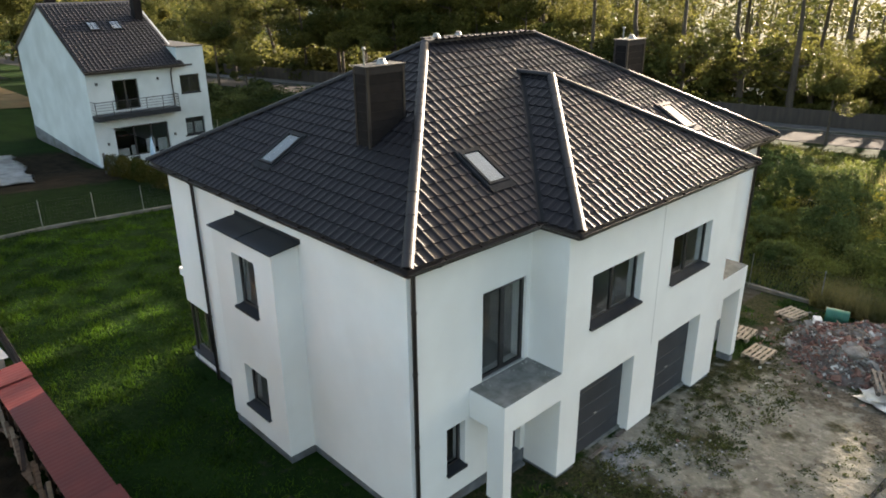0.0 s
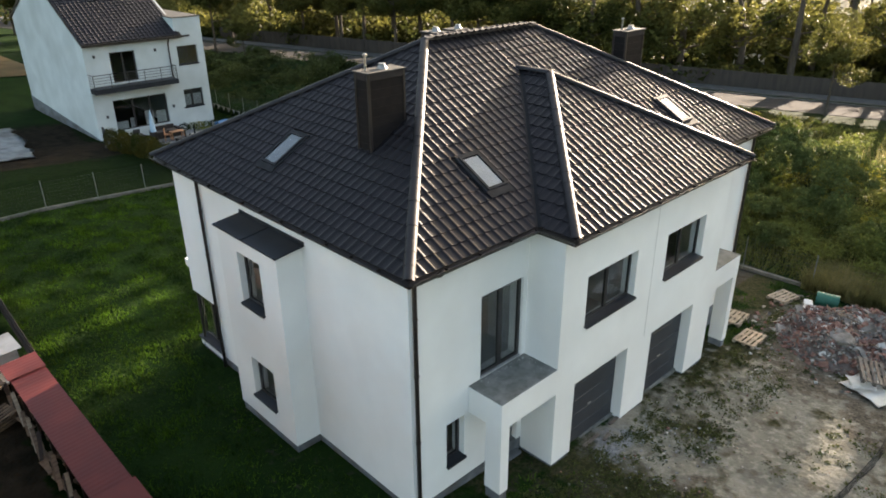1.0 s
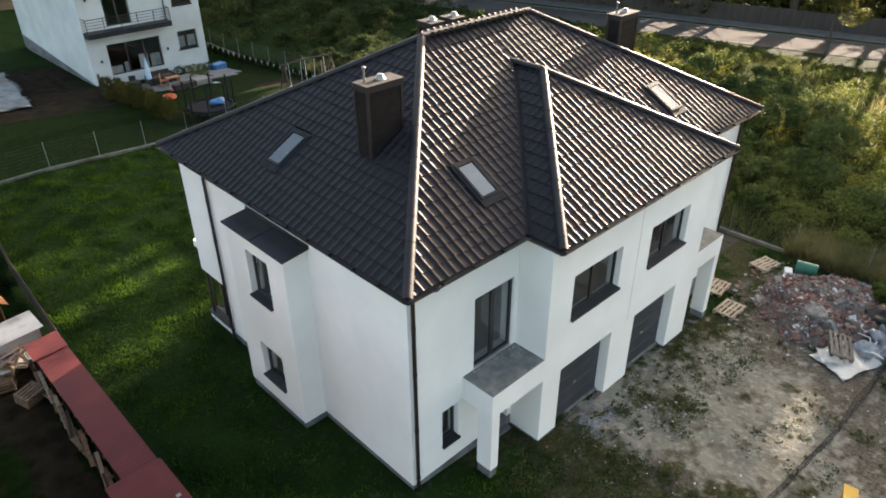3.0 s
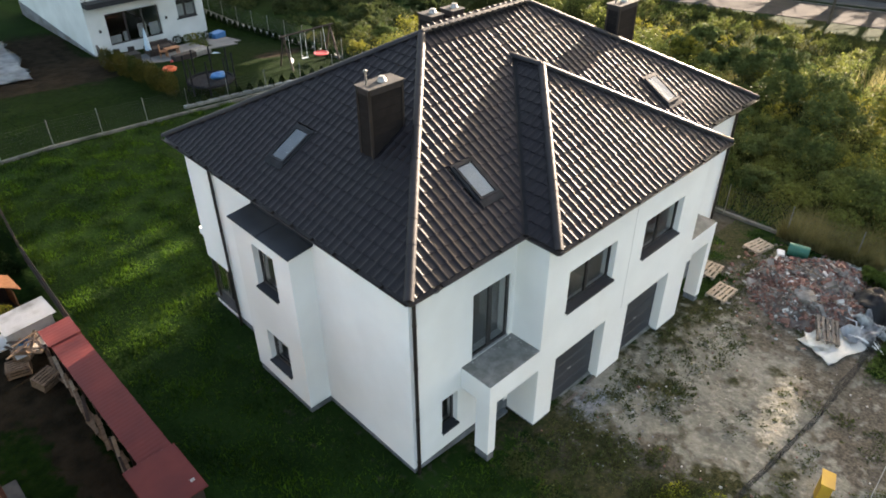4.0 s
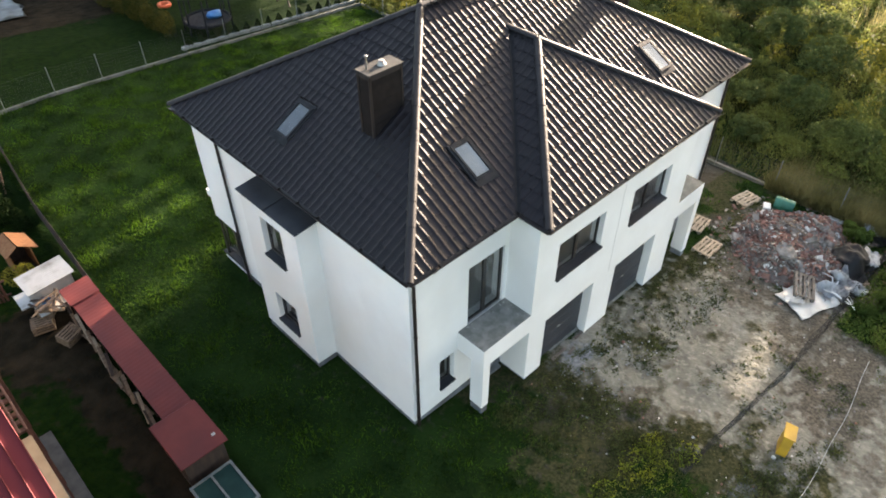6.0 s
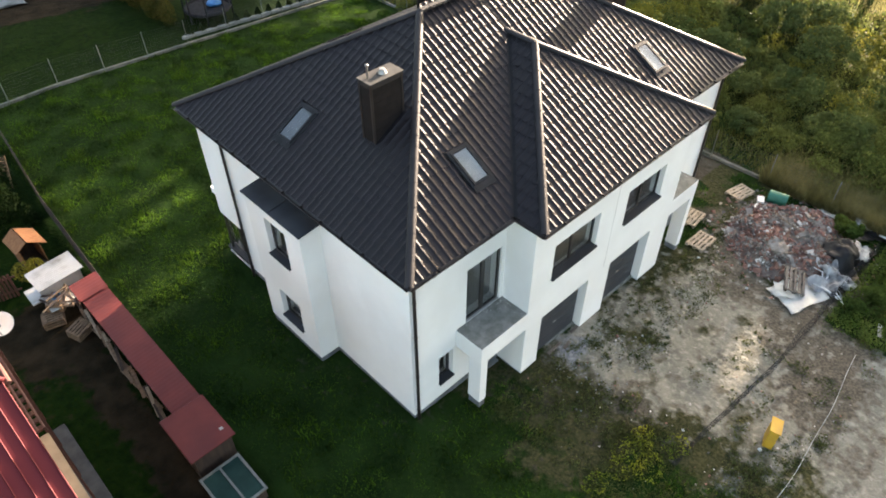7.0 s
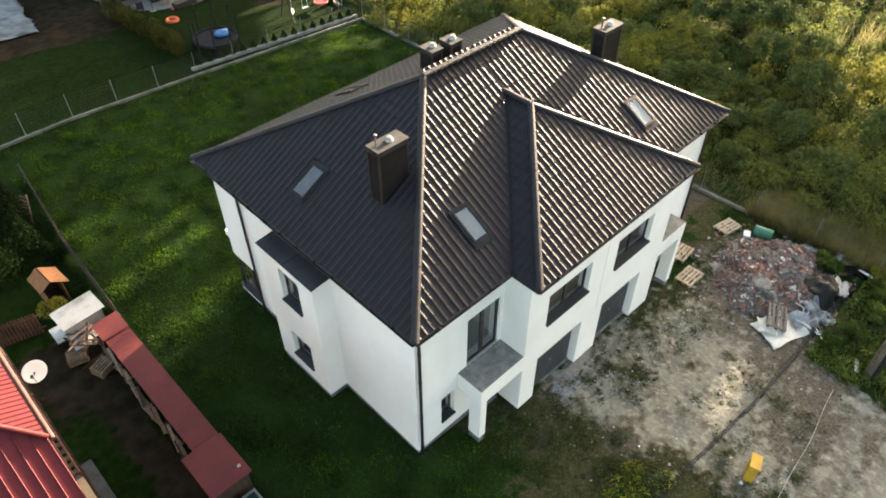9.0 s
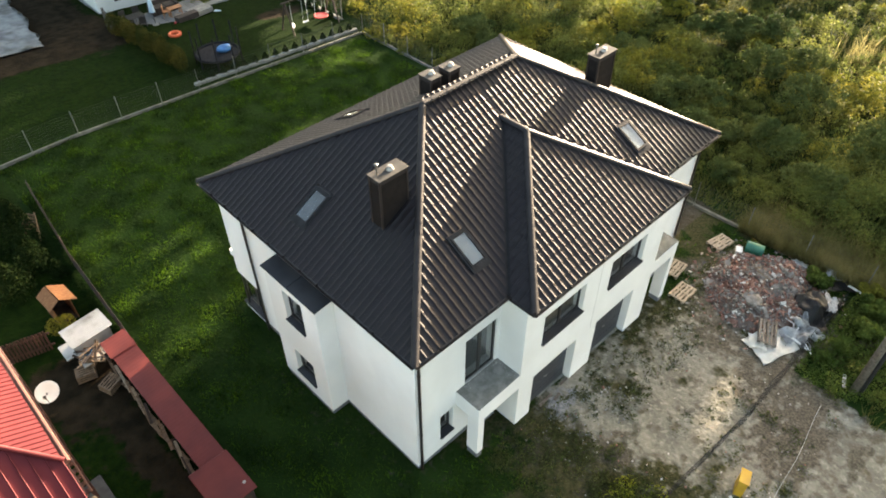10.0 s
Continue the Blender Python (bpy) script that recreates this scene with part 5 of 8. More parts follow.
part("roof", soft_box(-6.02, -4.58, 2.72, 4.62, 1.17, 1.22, 0.015, 1), RED_SHEET, hut, "flat dull red roof sheet")
part("body", boxes((-5.9, -4.7, 2.82, 4.5, -0.1, 1.165)), DARK_WOOD, hut, "dark boarded hut walls")
for x, y in ((-4.85, 3.1),):
    part("patch", soft_box(x, x + 0.11, y, y + 0.10, 1.22, 1.226, 0.002, 1), WHITE_SHEET, hut, "small pale patch")
# planks that lie along the store
for i, (x0, y0, x1, y1, zt) in enumerate(((-5.72, 9.3, -5.60, 7.6, 0.30), (-5.80, 8.3, -5.64, 6.3, 0.22), (-5.74, 7.5, -5.60, 5.7, 0.35), (-5.78, 11.0, -5.60, 9.4, 0.42))):
    a, b = Vector((x0, y0, 0.06)), Vector((x1, y1, zt))
    bm = soft_box(0, (b - a).length, -0.06, 0.06, -0.015, 0.015, 0.004, 1)
    solo("plank", bm, WOOD, "old plank leaning against the firewood store", "plank", "loose planks", m=Matrix.Translation(a) @ (b - a).to_track_quat("X", "Z").to_matrix().to_4x4())


for i in range(16):
    y = 5.0 + 0.42 * i
    a, b = Vector((-5.70 - RNG.uniform(0, 0.12), y + RNG.uniform(-.2, .2), RNG.uniform(0.02, 0.3))), Vector((-5.62, y + RNG.uniform(0.5, 1.4), RNG.uniform(0.3, 0.8)))
    bm = soft_box(0, (b - a).length, -0.05, 0.05, -0.02, 0.02, 0.004, 1)
    solo("plank", bm, RNG.choice((WOOD, WOOD, DARK_WOOD, PALE_WOOD)), "old timber piled against the firewood store", "plank", "piled timber", m=Matrix.Translation(a) @ (b - a).to_track_quat("X", "Z").to_matrix().to_4x4())


def crate(x, y, z, turn, label, mat=WOOD, tilt=0):
    m = pose(x, y, z, tilt, 0, turn)
    c_ = thing("crate", m, label, "crate", "wooden crates")
    for i in range(5):
        part("slat", boxes((-0.35, 0.35, -0.25 + i * 0.11, -0.19 + i * 0.11, 0.36, 0.38)), mat, c_, m=m)
    for sx in (-0.33, 0.30):
        part("runner", boxes((sx, sx + 0.05, -0.27, 0.27, 0.0, 0.36)), mat, c_, m=m)
    for k in range(3):
        part("slat", boxes((-0.35, 0.35, -0.29, -0.27, 0.03 + k * 0.12, 0.11 + k * 0.12)), mat, c_, m=m)


crate(-6.1, 10.9, 0, 25, "brown wooden slatted crate standing in the yard", WOOD, 12)
crate(-6.55, 12.0, 0, -15, "weathered slatted wooden crate by the hutch")
crate(-6.15, 12.3, 0.36, 50, "weathered slatted wooden crate by the hutch")
# white sheet-roofed hutch
hutch = thing("rabbit_hutch", (-5.7, 13.1, GY), "cluttered hutch with pale corrugated sheet roof", "hutch")
bm = corrugated(-1.0, 1.0, -0.5, 0.5, 0.0, 0.0, 0.0834, 0.016)
part("roof", bm, WHITE_SHEET, hutch, "pale corrugated roof sheet", pose(-5.70, 13.15, 1.20, 3, -2, 3) @ Matrix.Diagonal((0.83, 1.16, 1, 1)))
part("body", boxes((-6.45, -4.95, 12.85, 13.4, 0.02, 1.10)), WHITE_SHEET, hutch)
part("shelf", boxes((-6.85, -6.45, 12.7, 13.6, 0.55, 0.6)), WHITE_SHEET, hutch, "pale side shelf")
part("table", soft_box(-6.5, -5.5, 11.9, 12.75, 0.55, 0.60, 0.01, 1), WHITE_SHEET, hutch, "pale work board")
for x in (-6.45, -5.6):
    part("leg", boxes((x, x + 0.06, 12.0, 12.06, 0, 0.55)), WOOD, hutch)
solo("bucket", lathe([(0.13, 0), (0.16, 0.24), (0.15, 0.24), (0.12, 0.02)], 14), BLUE, "small blue bucket on the work board", "bucket", m=pose(-6.1, 12.35, 0.6))
for i in range(12):
    x, y = RNG.uniform(-6.5, -5.6), RNG.uniform(11.8, 12.7)
    l_ = RNG.uniform(0.22, 0.48)
    solo("board_scrap", soft_box(-l_, l_, -0.045, 0.045, 0, 0.025, 0.004, 1), RNG.choice((WOOD, DARK_WOOD, WOOD)), "scrap board lying among yard clutter", "board", "scrap boards", m=pose(x, y, 0.62 + 0.026 * i, RNG.uniform(-8, 8), RNG.uniform(-8, 8), RNG.uniform(0, 180)))
# small kennel with a gabled board roof, open to the front
kn = thing("kennel", (-5.75, 15.8, GY), "small wooden kennel with gabled orange board roof", "kennel")
km = pose(-5.86, 15.30, 0.0, 0, 0, 4)
for x in (-0.36, 0.38):
    part("side_wall", boxes((x, x + 0.04, 0.05, 1.10, -0.15, 0.86)), BOARD_O, kn, m=km)
bm = bmesh.new()
vs = [[bm.verts.new((x, y, z)) for x, z in ((-0.38, -0.15), (0.38, -0.15), (0.38, 0.86), (0.0, 1.22), (-0.38, 0.86))] for y in (1.06, 1.10)]
bm.faces.new(vs[0])
bm.faces.new(vs[1][::-1])
for k in range(5):
    bm.faces.new((vs[0][k], vs[1][k], vs[1][(k + 1) % 5], vs[0][(k + 1) % 5]))
bmesh.ops.recalc_face_normals(bm, faces=bm.faces[:])
part("back_wall", bm, DARK_WOOD, kn, m=km)
part("floor_board", boxes((-0.38, 0.38, 0.05, 1.06, -0.1, 0.0)), DARK_WOOD, kn, m=km)
for sx in (-1, 1):
    for i in range(4 if sx > 0 else 3):
        a, b = 0.02 + i * 0.155, 0.02 + (i + 1) * 0.155 + 0.012
        za, zb = 1.30 - 0.66 * a, 1.30 - 0.66 * b
        bm = bmesh.new()
        hexa(bm, [(sx * a, -0.04, za), (sx * b, -0.04, zb), (sx * b, 1.18, zb), (sx * a, 1.18, za), (sx * a, -0.04, za + 0.022), (sx * b, -0.04, zb + 0.026), (sx * b, 1.18, zb + 0.026), (sx * a, 1.18, za + 0.022)])
        bmesh.ops.recalc_face_normals(bm, faces=bm.faces[:])
        part("roof_board", bm, BOARD_O, kn, m=km)
lf = thing("slatted_frame", (-4.9, 21.2, GY), "weathered slatted wooden frame leaning among conifers", "frame")
lm = pose(-4.95, 21.5, 0.0, -14, 0, -60)
for x in (-0.42, 0.36):
    part("upright", boxes((x, x + 0.06, -0.03, 0.03, 0.0, 1.5)), WOOD, lf, m=lm)
for i in range(5):
    part("slat", boxes((-0.46, 0.46, -0.055, -0.031, 0.55 + i * 0.19, 0.66 + i * 0.19)), WOOD, lf, m=lm)
# brown picket fence and boarded fence


def pickets(a, b, h, mat, label, gap=0.13, w=0.085):
    a, b = Vector(a), Vector(b)
    L = (b - a).length
    turn = math.degrees(math.atan2((b - a).y, (b - a).x))
    m = pose(a.x, a.y, gz(*a), 0, 0, turn)
    f = thing("picket_fence", m, label, "fence")
    me = mesh_of("picket", soft_box(0, w, -0.012, 0.012, 0.03, h, 0.006, 1), mat)
    for i in range(int(L / gap)):
        part("picket", me, None, f, m=m @ Matrix.Translation((i * gap, 0, RNG.uniform(-.01, .01))))
    for z in (0.25, h - 0.25):
        part("rail", boxes((0, L, 0.013, 0.05, z, z + 0.07)), mat, f, m=m)


pickets((-9.3, 14.95), (-6.8, 14.35), 1.15, BROWN, "brown painted picket fence across the yard")
pickets((-4.55, 12.1), (-4.30, 18.3), 0.95, DARK_WOOD, "dark close-boarded garden fence beside the lawn", 0.105, 0.1)
pickets((-4.30, 18.3), (-3.6, 25.6), 0.8, DARK_WOOD, "dark close-boarded garden fence beside the lawn", 0.105, 0.1)
solo("paving_strip", soft_box(-8.75, -8.05, 2.6, 7.6, -0.15, 0.05, 0.02, 1), DARKWALL, "grey concrete strip beside the red-roofed house", "path", kind="structure")
cf = thing("cold_frame", (-5.3, 1.75, GY), "dark green cold frame with a pale framed lid", "cold frame")
GREENP = noisy("green_paint", (0.008, 0.028, 0.025), (0.014, 0.042, 0.036), 2.0, 0.75, spec=0.15)
part("body", boxes((-6.0, -4.8, 1.05, 2.5, -0.05, 0.5)), DARK_WOOD, cf)
part("lid", boxes((-6.05, -4.75, 1.0, 1.07, 0.5, 0.56), (-6.05, -4.75, 2.48, 2.55, 0.5, 0.56), (-6.05, -5.98, 1.07, 2.48, 0.5, 0.56), (-4.82, -4.75, 1.07, 2.48, 0.5, 0.56), (-5.44, -5.38, 1.07, 2.48, 0.5, 0.56)), POST, cf, "pale lid frame")
part("lid_panel", boxes((-5.98, -4.82, 1.07, 2.48, 0.515, 0.525)), GREENP, cf, "dark green lid panel")

# red-roofed house at the edge of the yard
RH = 6.97
HY = 8.6
rh = thing("red_roofed_house", (-12.5, 4.0, GY), "beige house with glossy red metal tile roof", "house")
bm = bmesh.new()
hexa(bm, [(-16.5, -1.3, -0.2), (-9.15, -1.3, -0.2), (-9.15, 3.4, -0.2), (-16.5, 3.4, -0.2), (-16.5, -1.3, RH - 2.1), (-9.15, -1.3, RH - 2.1), (-9.15, 3.4, RH), (-16.5, 3.4, RH)])
part("wall", bm, BEIGE, rh)
part("wall", boxes((-16.5, -9.15, 3.403, HY - 0.3, -0.2, RH)), BEIGE, rh)
HIP_A, HIP_D = Vector((-8.53, 3.18, 0)), Vector((-0.68, 0.735, 0))
HIP_N = Vector((0.735, 0.68, 0))


def ribbed(across, along, height, n, cut):
    """A sheet roof: rib lines at even steps, height() over the plan, cut at the hip."""
    bm = bmesh.new()
    rows = []
    for i in range(n * 4 + 1):
        step = (across[1] - across[0]) / n
        u = across[0] + step * (i // 4) + math.copysign((0.0, 0.016, 0.032, 0.15)[i % 4], step)
        h = 0.030 if i % 4 == 1 else 0.0
        rows.append([bm.verts.new((*p, height(*p) + h)) for p in (along(u, k / 12) for k in range(13))])
    for a, b in zip(rows, rows[1:]):
        for k in range(12):
            bm.faces.new((a[k], b[k], b[k + 1], a[k + 1]))
    bmesh.ops.bisect_plane(bm, geom=bm.verts[:] + bm.edges[:] + bm.faces[:], plane_co=HIP_A, plane_no=HIP_N * cut, clear_outer=True)
    bmesh.ops.recalc_face_normals(bm, faces=bm.faces[:])
    if sum(f.normal.z for f in bm.faces) < 0:
        bmesh.ops.reverse_faces(bm, faces=bm.faces[:])
    return bm


part("roof", ribbed((HY, 3.0), lambda u, k: (-8.53 - 4.2 * k, u), lambda x, y: RH + 0.13 + 0.47 * (-8.53 - x), 34, -1), RED_TILE, rh, "glossy red metal tile roof")
part("roof_low", ribbed((-8.53, -16.5), lambda u, k: (u, -1.6 + 10.2 * k), lambda x, y: RH + 0.13 + 0.45 * (y - 3.18), 28, 1), RED_TILE, rh, "dark red ribbed sheet roof")
bm = bmesh.new()
tube(bm, [HIP_A + Vector((0.02, -0.03, RH + 0.15)), HIP_A + HIP_D * 5.0 + Vector((0, 0, RH + 0.15 + 5.0 * 0.325))], 0.07, 8)
part("hip_cap", bm, RED_TILE, rh, "red rounded hip cap", smooth=True)
part("fascia", boxes((-8.58, -8.54, 3.18, HY, RH - .13, RH + .10)), BROWN, rh, "brown eaves board")
gm = bmesh.new()
tube(gm, [(-8.45, 3.1, RH + .05), (-8.45, HY, RH + .05)], 0.06, 8)
part("gutter", gm, BROWN, rh, "brown round gutter")
for i in range(7):
    y = 3.5 + i * 0.8
    part("rafter_end", boxes((-9.14, -8.59, y, y + 0.09, RH - .17, RH - .03)), BROWN, rh)
# first-floor balcony along the wall, with a slatted floor and a pale rail
bal = part("balcony", boxes((-9.14, -8.42, -1.2, 4.05, 3.86, 4.0)), BEIGE, rh, "beige balcony slab")
for x in (-8.46, -8.62):
    bm = soft_box(x, x + 0.06, 4.06, 12.4, 4.14, 4.22, 0.01, 1)
    part("rail", bm, BROWN, bal, "brown wooden rail")
for i in range(28):
    y = 4.2 + i * 0.29
    part("slat", boxes((-9.14, -8.47, y, y + 0.15, 4.0, 4.06)), BROWN, bal)
for i in range(7):
    y = 4.1 + i * 1.37
    part("post", boxes((-8.46, -8.40, y, y + 0.07, -0.1, 4.139)), BROWN, bal)
# satellite dish on an arm
dish = thing("satellite_dish", (-8.05, 8.05, 4.2), "white satellite dish on an arm at the eaves", "satellite dish")
dm = look((-8.0, 8.05, 4.2 + 0.2), (-8.4, 7.0, 4.2 + 2.2)) @ Matrix.Scale(0.8, 4)
part("reflector", lathe([(0.02, 0.10), (0.15, 0.085), (0.30, 0.045), (0.43, -0.02), (0.44, -0.03), (0.43, -0.035), (0.30, 0.03), (0.02, 0.09)], 28), WHITE, dish, "white dished reflector", dm, smooth=True)
bm = bmesh.new()
tube(bm, [(0, -0.40, 0.0), (0, -0.30, -0.45)], 0.016, 8)
part("feed_arm", bm, GALV, dish, m=dm)
part("receiver", soft_box(-0.05, 0.05, -0.34, -0.22, -0.52, -0.40, 0.02, 2), FRAME, dish, "dark receiver head", dm)
bm = bmesh.new()
tube(bm, [(-8.56, 8.05, 4.2), (-8.1, 8.05, 4.2 - 0.02), (-8.02, 8.05, 4.2 + 0.18)], 0.025, 8)
part("mount", bm, GALV, dish)

# ---- the drive: rubble, pallets, sheets ----
def pallet(m, label, mat, upright=False):
    p_ = thing("pallet", m, label, "pallet", "wooden pallets")
    for i in range(5):
        y = i * 0.165
        part("deck_board", soft_box(0, 1.2, y, y + 0.105, 0.122, 0.144, 0.004, 1), mat, p_, m=m)
    for x in (0, 0.55, 1.1):
        part("cross_board", boxes((x, x + 0.1, 0, 0.765, 0.100, 0.1215)), mat, p_, m=m)
        for y in (0, 0.33, 0.66):
            part("block", boxes((x, x + 0.1, y, y + 0.105, 0.022, 0.0995)), mat, p_, m=m)
    for y in (0, 0.33, 0.66):
        part("base_board", boxes((0, 1.2, y, y + 0.105, 0.0, 0.0215)), mat, p_, m=m)


def lying(x, y, turn):
    return Matrix.Translation((x, y, gz(x + 0.5, y - 0.3) + 0.02)) @ pose(0, 0, 0, 0, 3.5, turn)


pallet(lying(14.23, -1.93, 0.5), "pale wooden pallet lying on patchy grass", PALE_WOOD)
pallet(lying(15.45, -0.85, 6), "pale wooden pallet lying beside the porch post", PALE_WOOD)
pallet(lying(18.75, -1.20, -9), "pale wooden pallet lying near the rubble heap", PALE_WOOD)
solo("white_block", soft_box(-0.22, 0.22, -0.15, 0.15, 0, 0.16, 0.02, 2), WHITE, "white foam block lying by the drum", "block", m=pose(19.55, -1.85, gz(19.5, -1.8), 0, 0, 25))
# drum
GREEN_T = noisy("green_drum_plastic", (0.010, 0.10, 0.065), (0.016, 0.14, 0.09), 2.0, 0.5)
dr = thing("drum", (20.2, -2.5, gz(20.2, -2.5)), "green plastic drum lying open on its side", "drum")
dmx = pose(19.85, -2.0, gz(20, -2.4) + 0.30, 90, 0, 14)
part("shell", lathe([(0.29, 0.0), (0.29, 0.25), (0.30, 0.27), (0.29, 0.29), (0.29, 0.55), (0.30, 0.57), (0.29, 0.59), (0.29, 0.82), (0.27, 0.82), (0.27, 0.04)], 26), GREEN_T, dr, m=dmx, smooth=False)
RUB_G = noisy("grey_rubble", (0.115, 0.100, 0.086), (0.255, 0.225, 0.198), 4.0, 0.95, bump=0.4, island=0.35)
RUB_W = noisy("white_plaster_bits", (0.42, 0.39, 0.35), (0.62, 0.59, 0.54), 4.0, 0.9, island=0.15)
RUB_S = noisy("rubble_soil", (0.070, 0.042, 0.033), (0.130, 0.086, 0.068), 3.0, 0.95, bump=0.8, bump_scale=14, c3=(0.20, 0.175, 0.155), scale3=1.5)


def mound_h(x, y):
    dx, dy = (x - 17.7) / 3.0, (y + 4.1) / 2.55
    r2 = dx * dx + dy * dy
    k = max(0.0, 1 - r2)
    w = noise.noise((x * 0.55, y * 0.55, 14.0))
    k = max(0.0, k + 0.30 * w * min(1.0, 2.5 * k))
    return 0.62 * k ** 0.7 + 0.46 * min(1, 2 * k) * noise.noise((x * 0.9, y * 0.9, 2.0)) + 0.15 * min(1, k * 4) * noise.noise((x * 2.5, y * 2.5, 4.0))


heap = thing("rubble_heap", (17.7, -4.1, gz(17.7, -4.1)), "heap of broken red bricks and grey rubble", "rubble heap")
bm = bmesh.new()
vs = {}
for i in range(61):
    for j in range(53):
        x, y = 14.6 + i * 0.103, -6.75 + j * 0.102
        vs[i, j] = bm.verts.new((x, y, gz(x, y) - 0.06 + mound_h(x, y)))
for i in range(60):
    for j in range(52):
        bm.faces.new((vs[i, j], vs[i + 1, j], vs[i + 1, j + 1], vs[i, j + 1]))
part("core", bm, RUB_S, heap, "packed soil and mortar dust", smooth=True)
bits = bmesh.new()
for k in range(9000):
    a, r_ = RNG.uniform(0, 2 * math.pi), math.sqrt(RNG.random()) * (1.02 if k < 7600 else 1.38)
    x, y = 17.7 + 3.0 * r_ * math.cos(a), -4.1 + 2.55 * r_ * math.sin(a)
    s = RNG.choice((0.015, 0.018, 0.022, 0.03, 0.045, 0.07)) * RNG.uniform(0.6, 1.3)
    if k < 7600 and noise.noise((x * 1.1, y * 1.1, 31.0)) + 0.35 * noise.noise((x * 3, y * 3, 7.0)) > 0.12 and RNG.random() < 0.75:
        continue
    if k % 260 == 0:
        s = RNG.uniform(0.11, 0.19)
    f = noise.noise((x * 0.8, y * 0.8, 9.0))
    mi = 0 if RNG.random() < 0.50 + 0.6 * f else 1
    if RNG.random() < 0.05:
        mi = 2
    m = pose(x, y, gz(x, y) + mound_h(x, y) - 0.04 + s * 0.25, RNG.uniform(-50, 50), RNG.uniform(-50, 50), RNG.uniform(0, 360))
    n0 = len(bits.verts)
    e = (s * RNG.uniform(0.9, 2.0), s * RNG.uniform(0.6, 1.0), s * RNG.uniform(0.35, 0.7))
    pts = [m @ Vector((sx * e[0] * RNG.uniform(.7, 1), sy * e[1] * RNG.uniform(.7, 1), sz_ * e[2] * RNG.uniform(.7, 1))) for sx, sy, sz_ in ((-1, -1, -1), (1, -1, -1), (1, 1, -1), (-1, 1, -1), (-1, -1, 1), (1, -1, 1), (1, 1, 1), (-1, 1, 1))]
    hexa(bits, pts, mi)
tagged(part("fragment", mesh_of("fragment", bits, [BRICK_R, RUB_G, RUB_W]), None, heap, "broken red brick, grey mortar and white plaster bits"), kind="stuff")
for k in range(14):
    a = RNG.uniform(0, 6.28)
    x, y = 17.4 + 2.0 * math.cos(a) * RNG.random(), -4.0 + 1.6 * math.sin(a) * RNG.random()
    part("lath", soft_box(-0.5, 0.5, -0.018, 0.018, 0, 0.02, 0.004, 1), WOOD, heap, "", pose(x, y, gz(x, y) + mound_h(x, y) + 0.02, 0, RNG.uniform(-14, 14), RNG.uniform(0, 180)))
bm = bmesh.new()
bmesh.ops.create_icosphere(bm, subdivisions=3, radius=0.34)
for v in bm.verts:
    v.co = Vector((v.co.x * 1.2, v.co.y, v.co.z * 0.6)) * (1 + 0.35 * noise.noise(v.co * 4))
solo("concrete_lump", bm, RUB_G, "rounded lump of grey concrete in the rubble", "lump", m=pose(16.15, -4.15, gz(16.15, -4.15) + mound_h(16.15, -4.15)))


def crumpled(name, outline_x, outline_y, x0, y0, turn, amp, mat, label, category, lift=0.02, n=34, freq=1.6, edge=0.25, base=None):
    """A crumpled sheet lying on whatever is below it."""
    bm = bmesh.new()
    g = {}
    ct, st = math.cos(radians(turn)), math.sin(radians(turn))
    for i in range(n + 1):
        for j in range(n + 1):
            u, v = i / n - 0.5, j / n - 0.5
            k = 1 + edge * noise.noise((u * 3 + x0, v * 3 + y0, 1.0))
            a, b = u * outline_x * k, v * outline_y * k
            x, y = x0 + ct * a - st * b, y0 + st * a + ct * b
            z = gz(x, y) + max(0, mound_h(x, y)) * 0.7 + lift + amp * (0.5 + noise.noise((x * freq, y * freq, 3.3))) + 0.35 * amp * abs(noise.noise((x * freq * 3, y * freq * 3, 6.6)))
            if base:
                z += base * max(0.0, 1 - 4 * (u * u + v * v))
            g[i, j] = bm.verts.new((x, y, z))
    for i in range(n):
        for j in range(n):
            bm.faces.new((g[i, j], g[i + 1, j], g[i + 1, j + 1], g[i, j + 1]))
    bmesh.ops.solidify(bm, geom=bm.faces[:], thickness=0.008)
    return solo(name, bm, mat, label, category, smooth=True)


GREYW = noisy("grey_weathered_wood", (0.085, 0.068, 0.055), (0.16, 0.135, 0.11), 2.0, 0.85, bump=0.3, bump_scale=30, stretch=(1, 6, 6), rand=0.2)
TARP_W = noisy("white_tarpaulin", (0.80, 0.79, 0.75), (0.87, 0.86, 0.82), 1.5, 0.6, bump=0.3, bump_scale=8)
FILM = noisy("cloudy_film", (0.34, 0.36, 0.38), (0.55, 0.57, 0.58), 2.5, 0.3, bump=0.8, bump_scale=9, c3=(0.08, 0.08, 0.085), scale3=3.0)
BLACK_F = noisy("black_film", (0.007, 0.007, 0.008), (0.014, 0.014, 0.016), 3.0, 0.5, bump=0.6, bump_scale=10)
crumpled("white_tarpaulin", 2.0, 1.5, 14.75, -5.75, -20, 0.10, TARP_W, "white tarpaulin spread under a standing pallet", "tarpaulin", 0.03)
crumpled("white_tarpaulin", 0.9, 0.7, 14.45, -5.35, 30, 0.14, TARP_W, "folded flap of white tarpaulin on the ground", "tarpaulin", 0.12)
pallet(Matrix.Translation((14.62, -6.02, gz(15, -5.5) + 0.20)) @ pose(0, 0, 0, 10, -7, 26), "dark weathered pallet tilted on white tarpaulin", GREYW)
crumpled("plastic_film", 1.7, 1.3, 16.35, -6.35, 15, 0.26, FILM, "tangled cloudy plastic film beside the tarpaulin", "plastic film", 0.03, freq=3.2, edge=0.9, base=0.2)
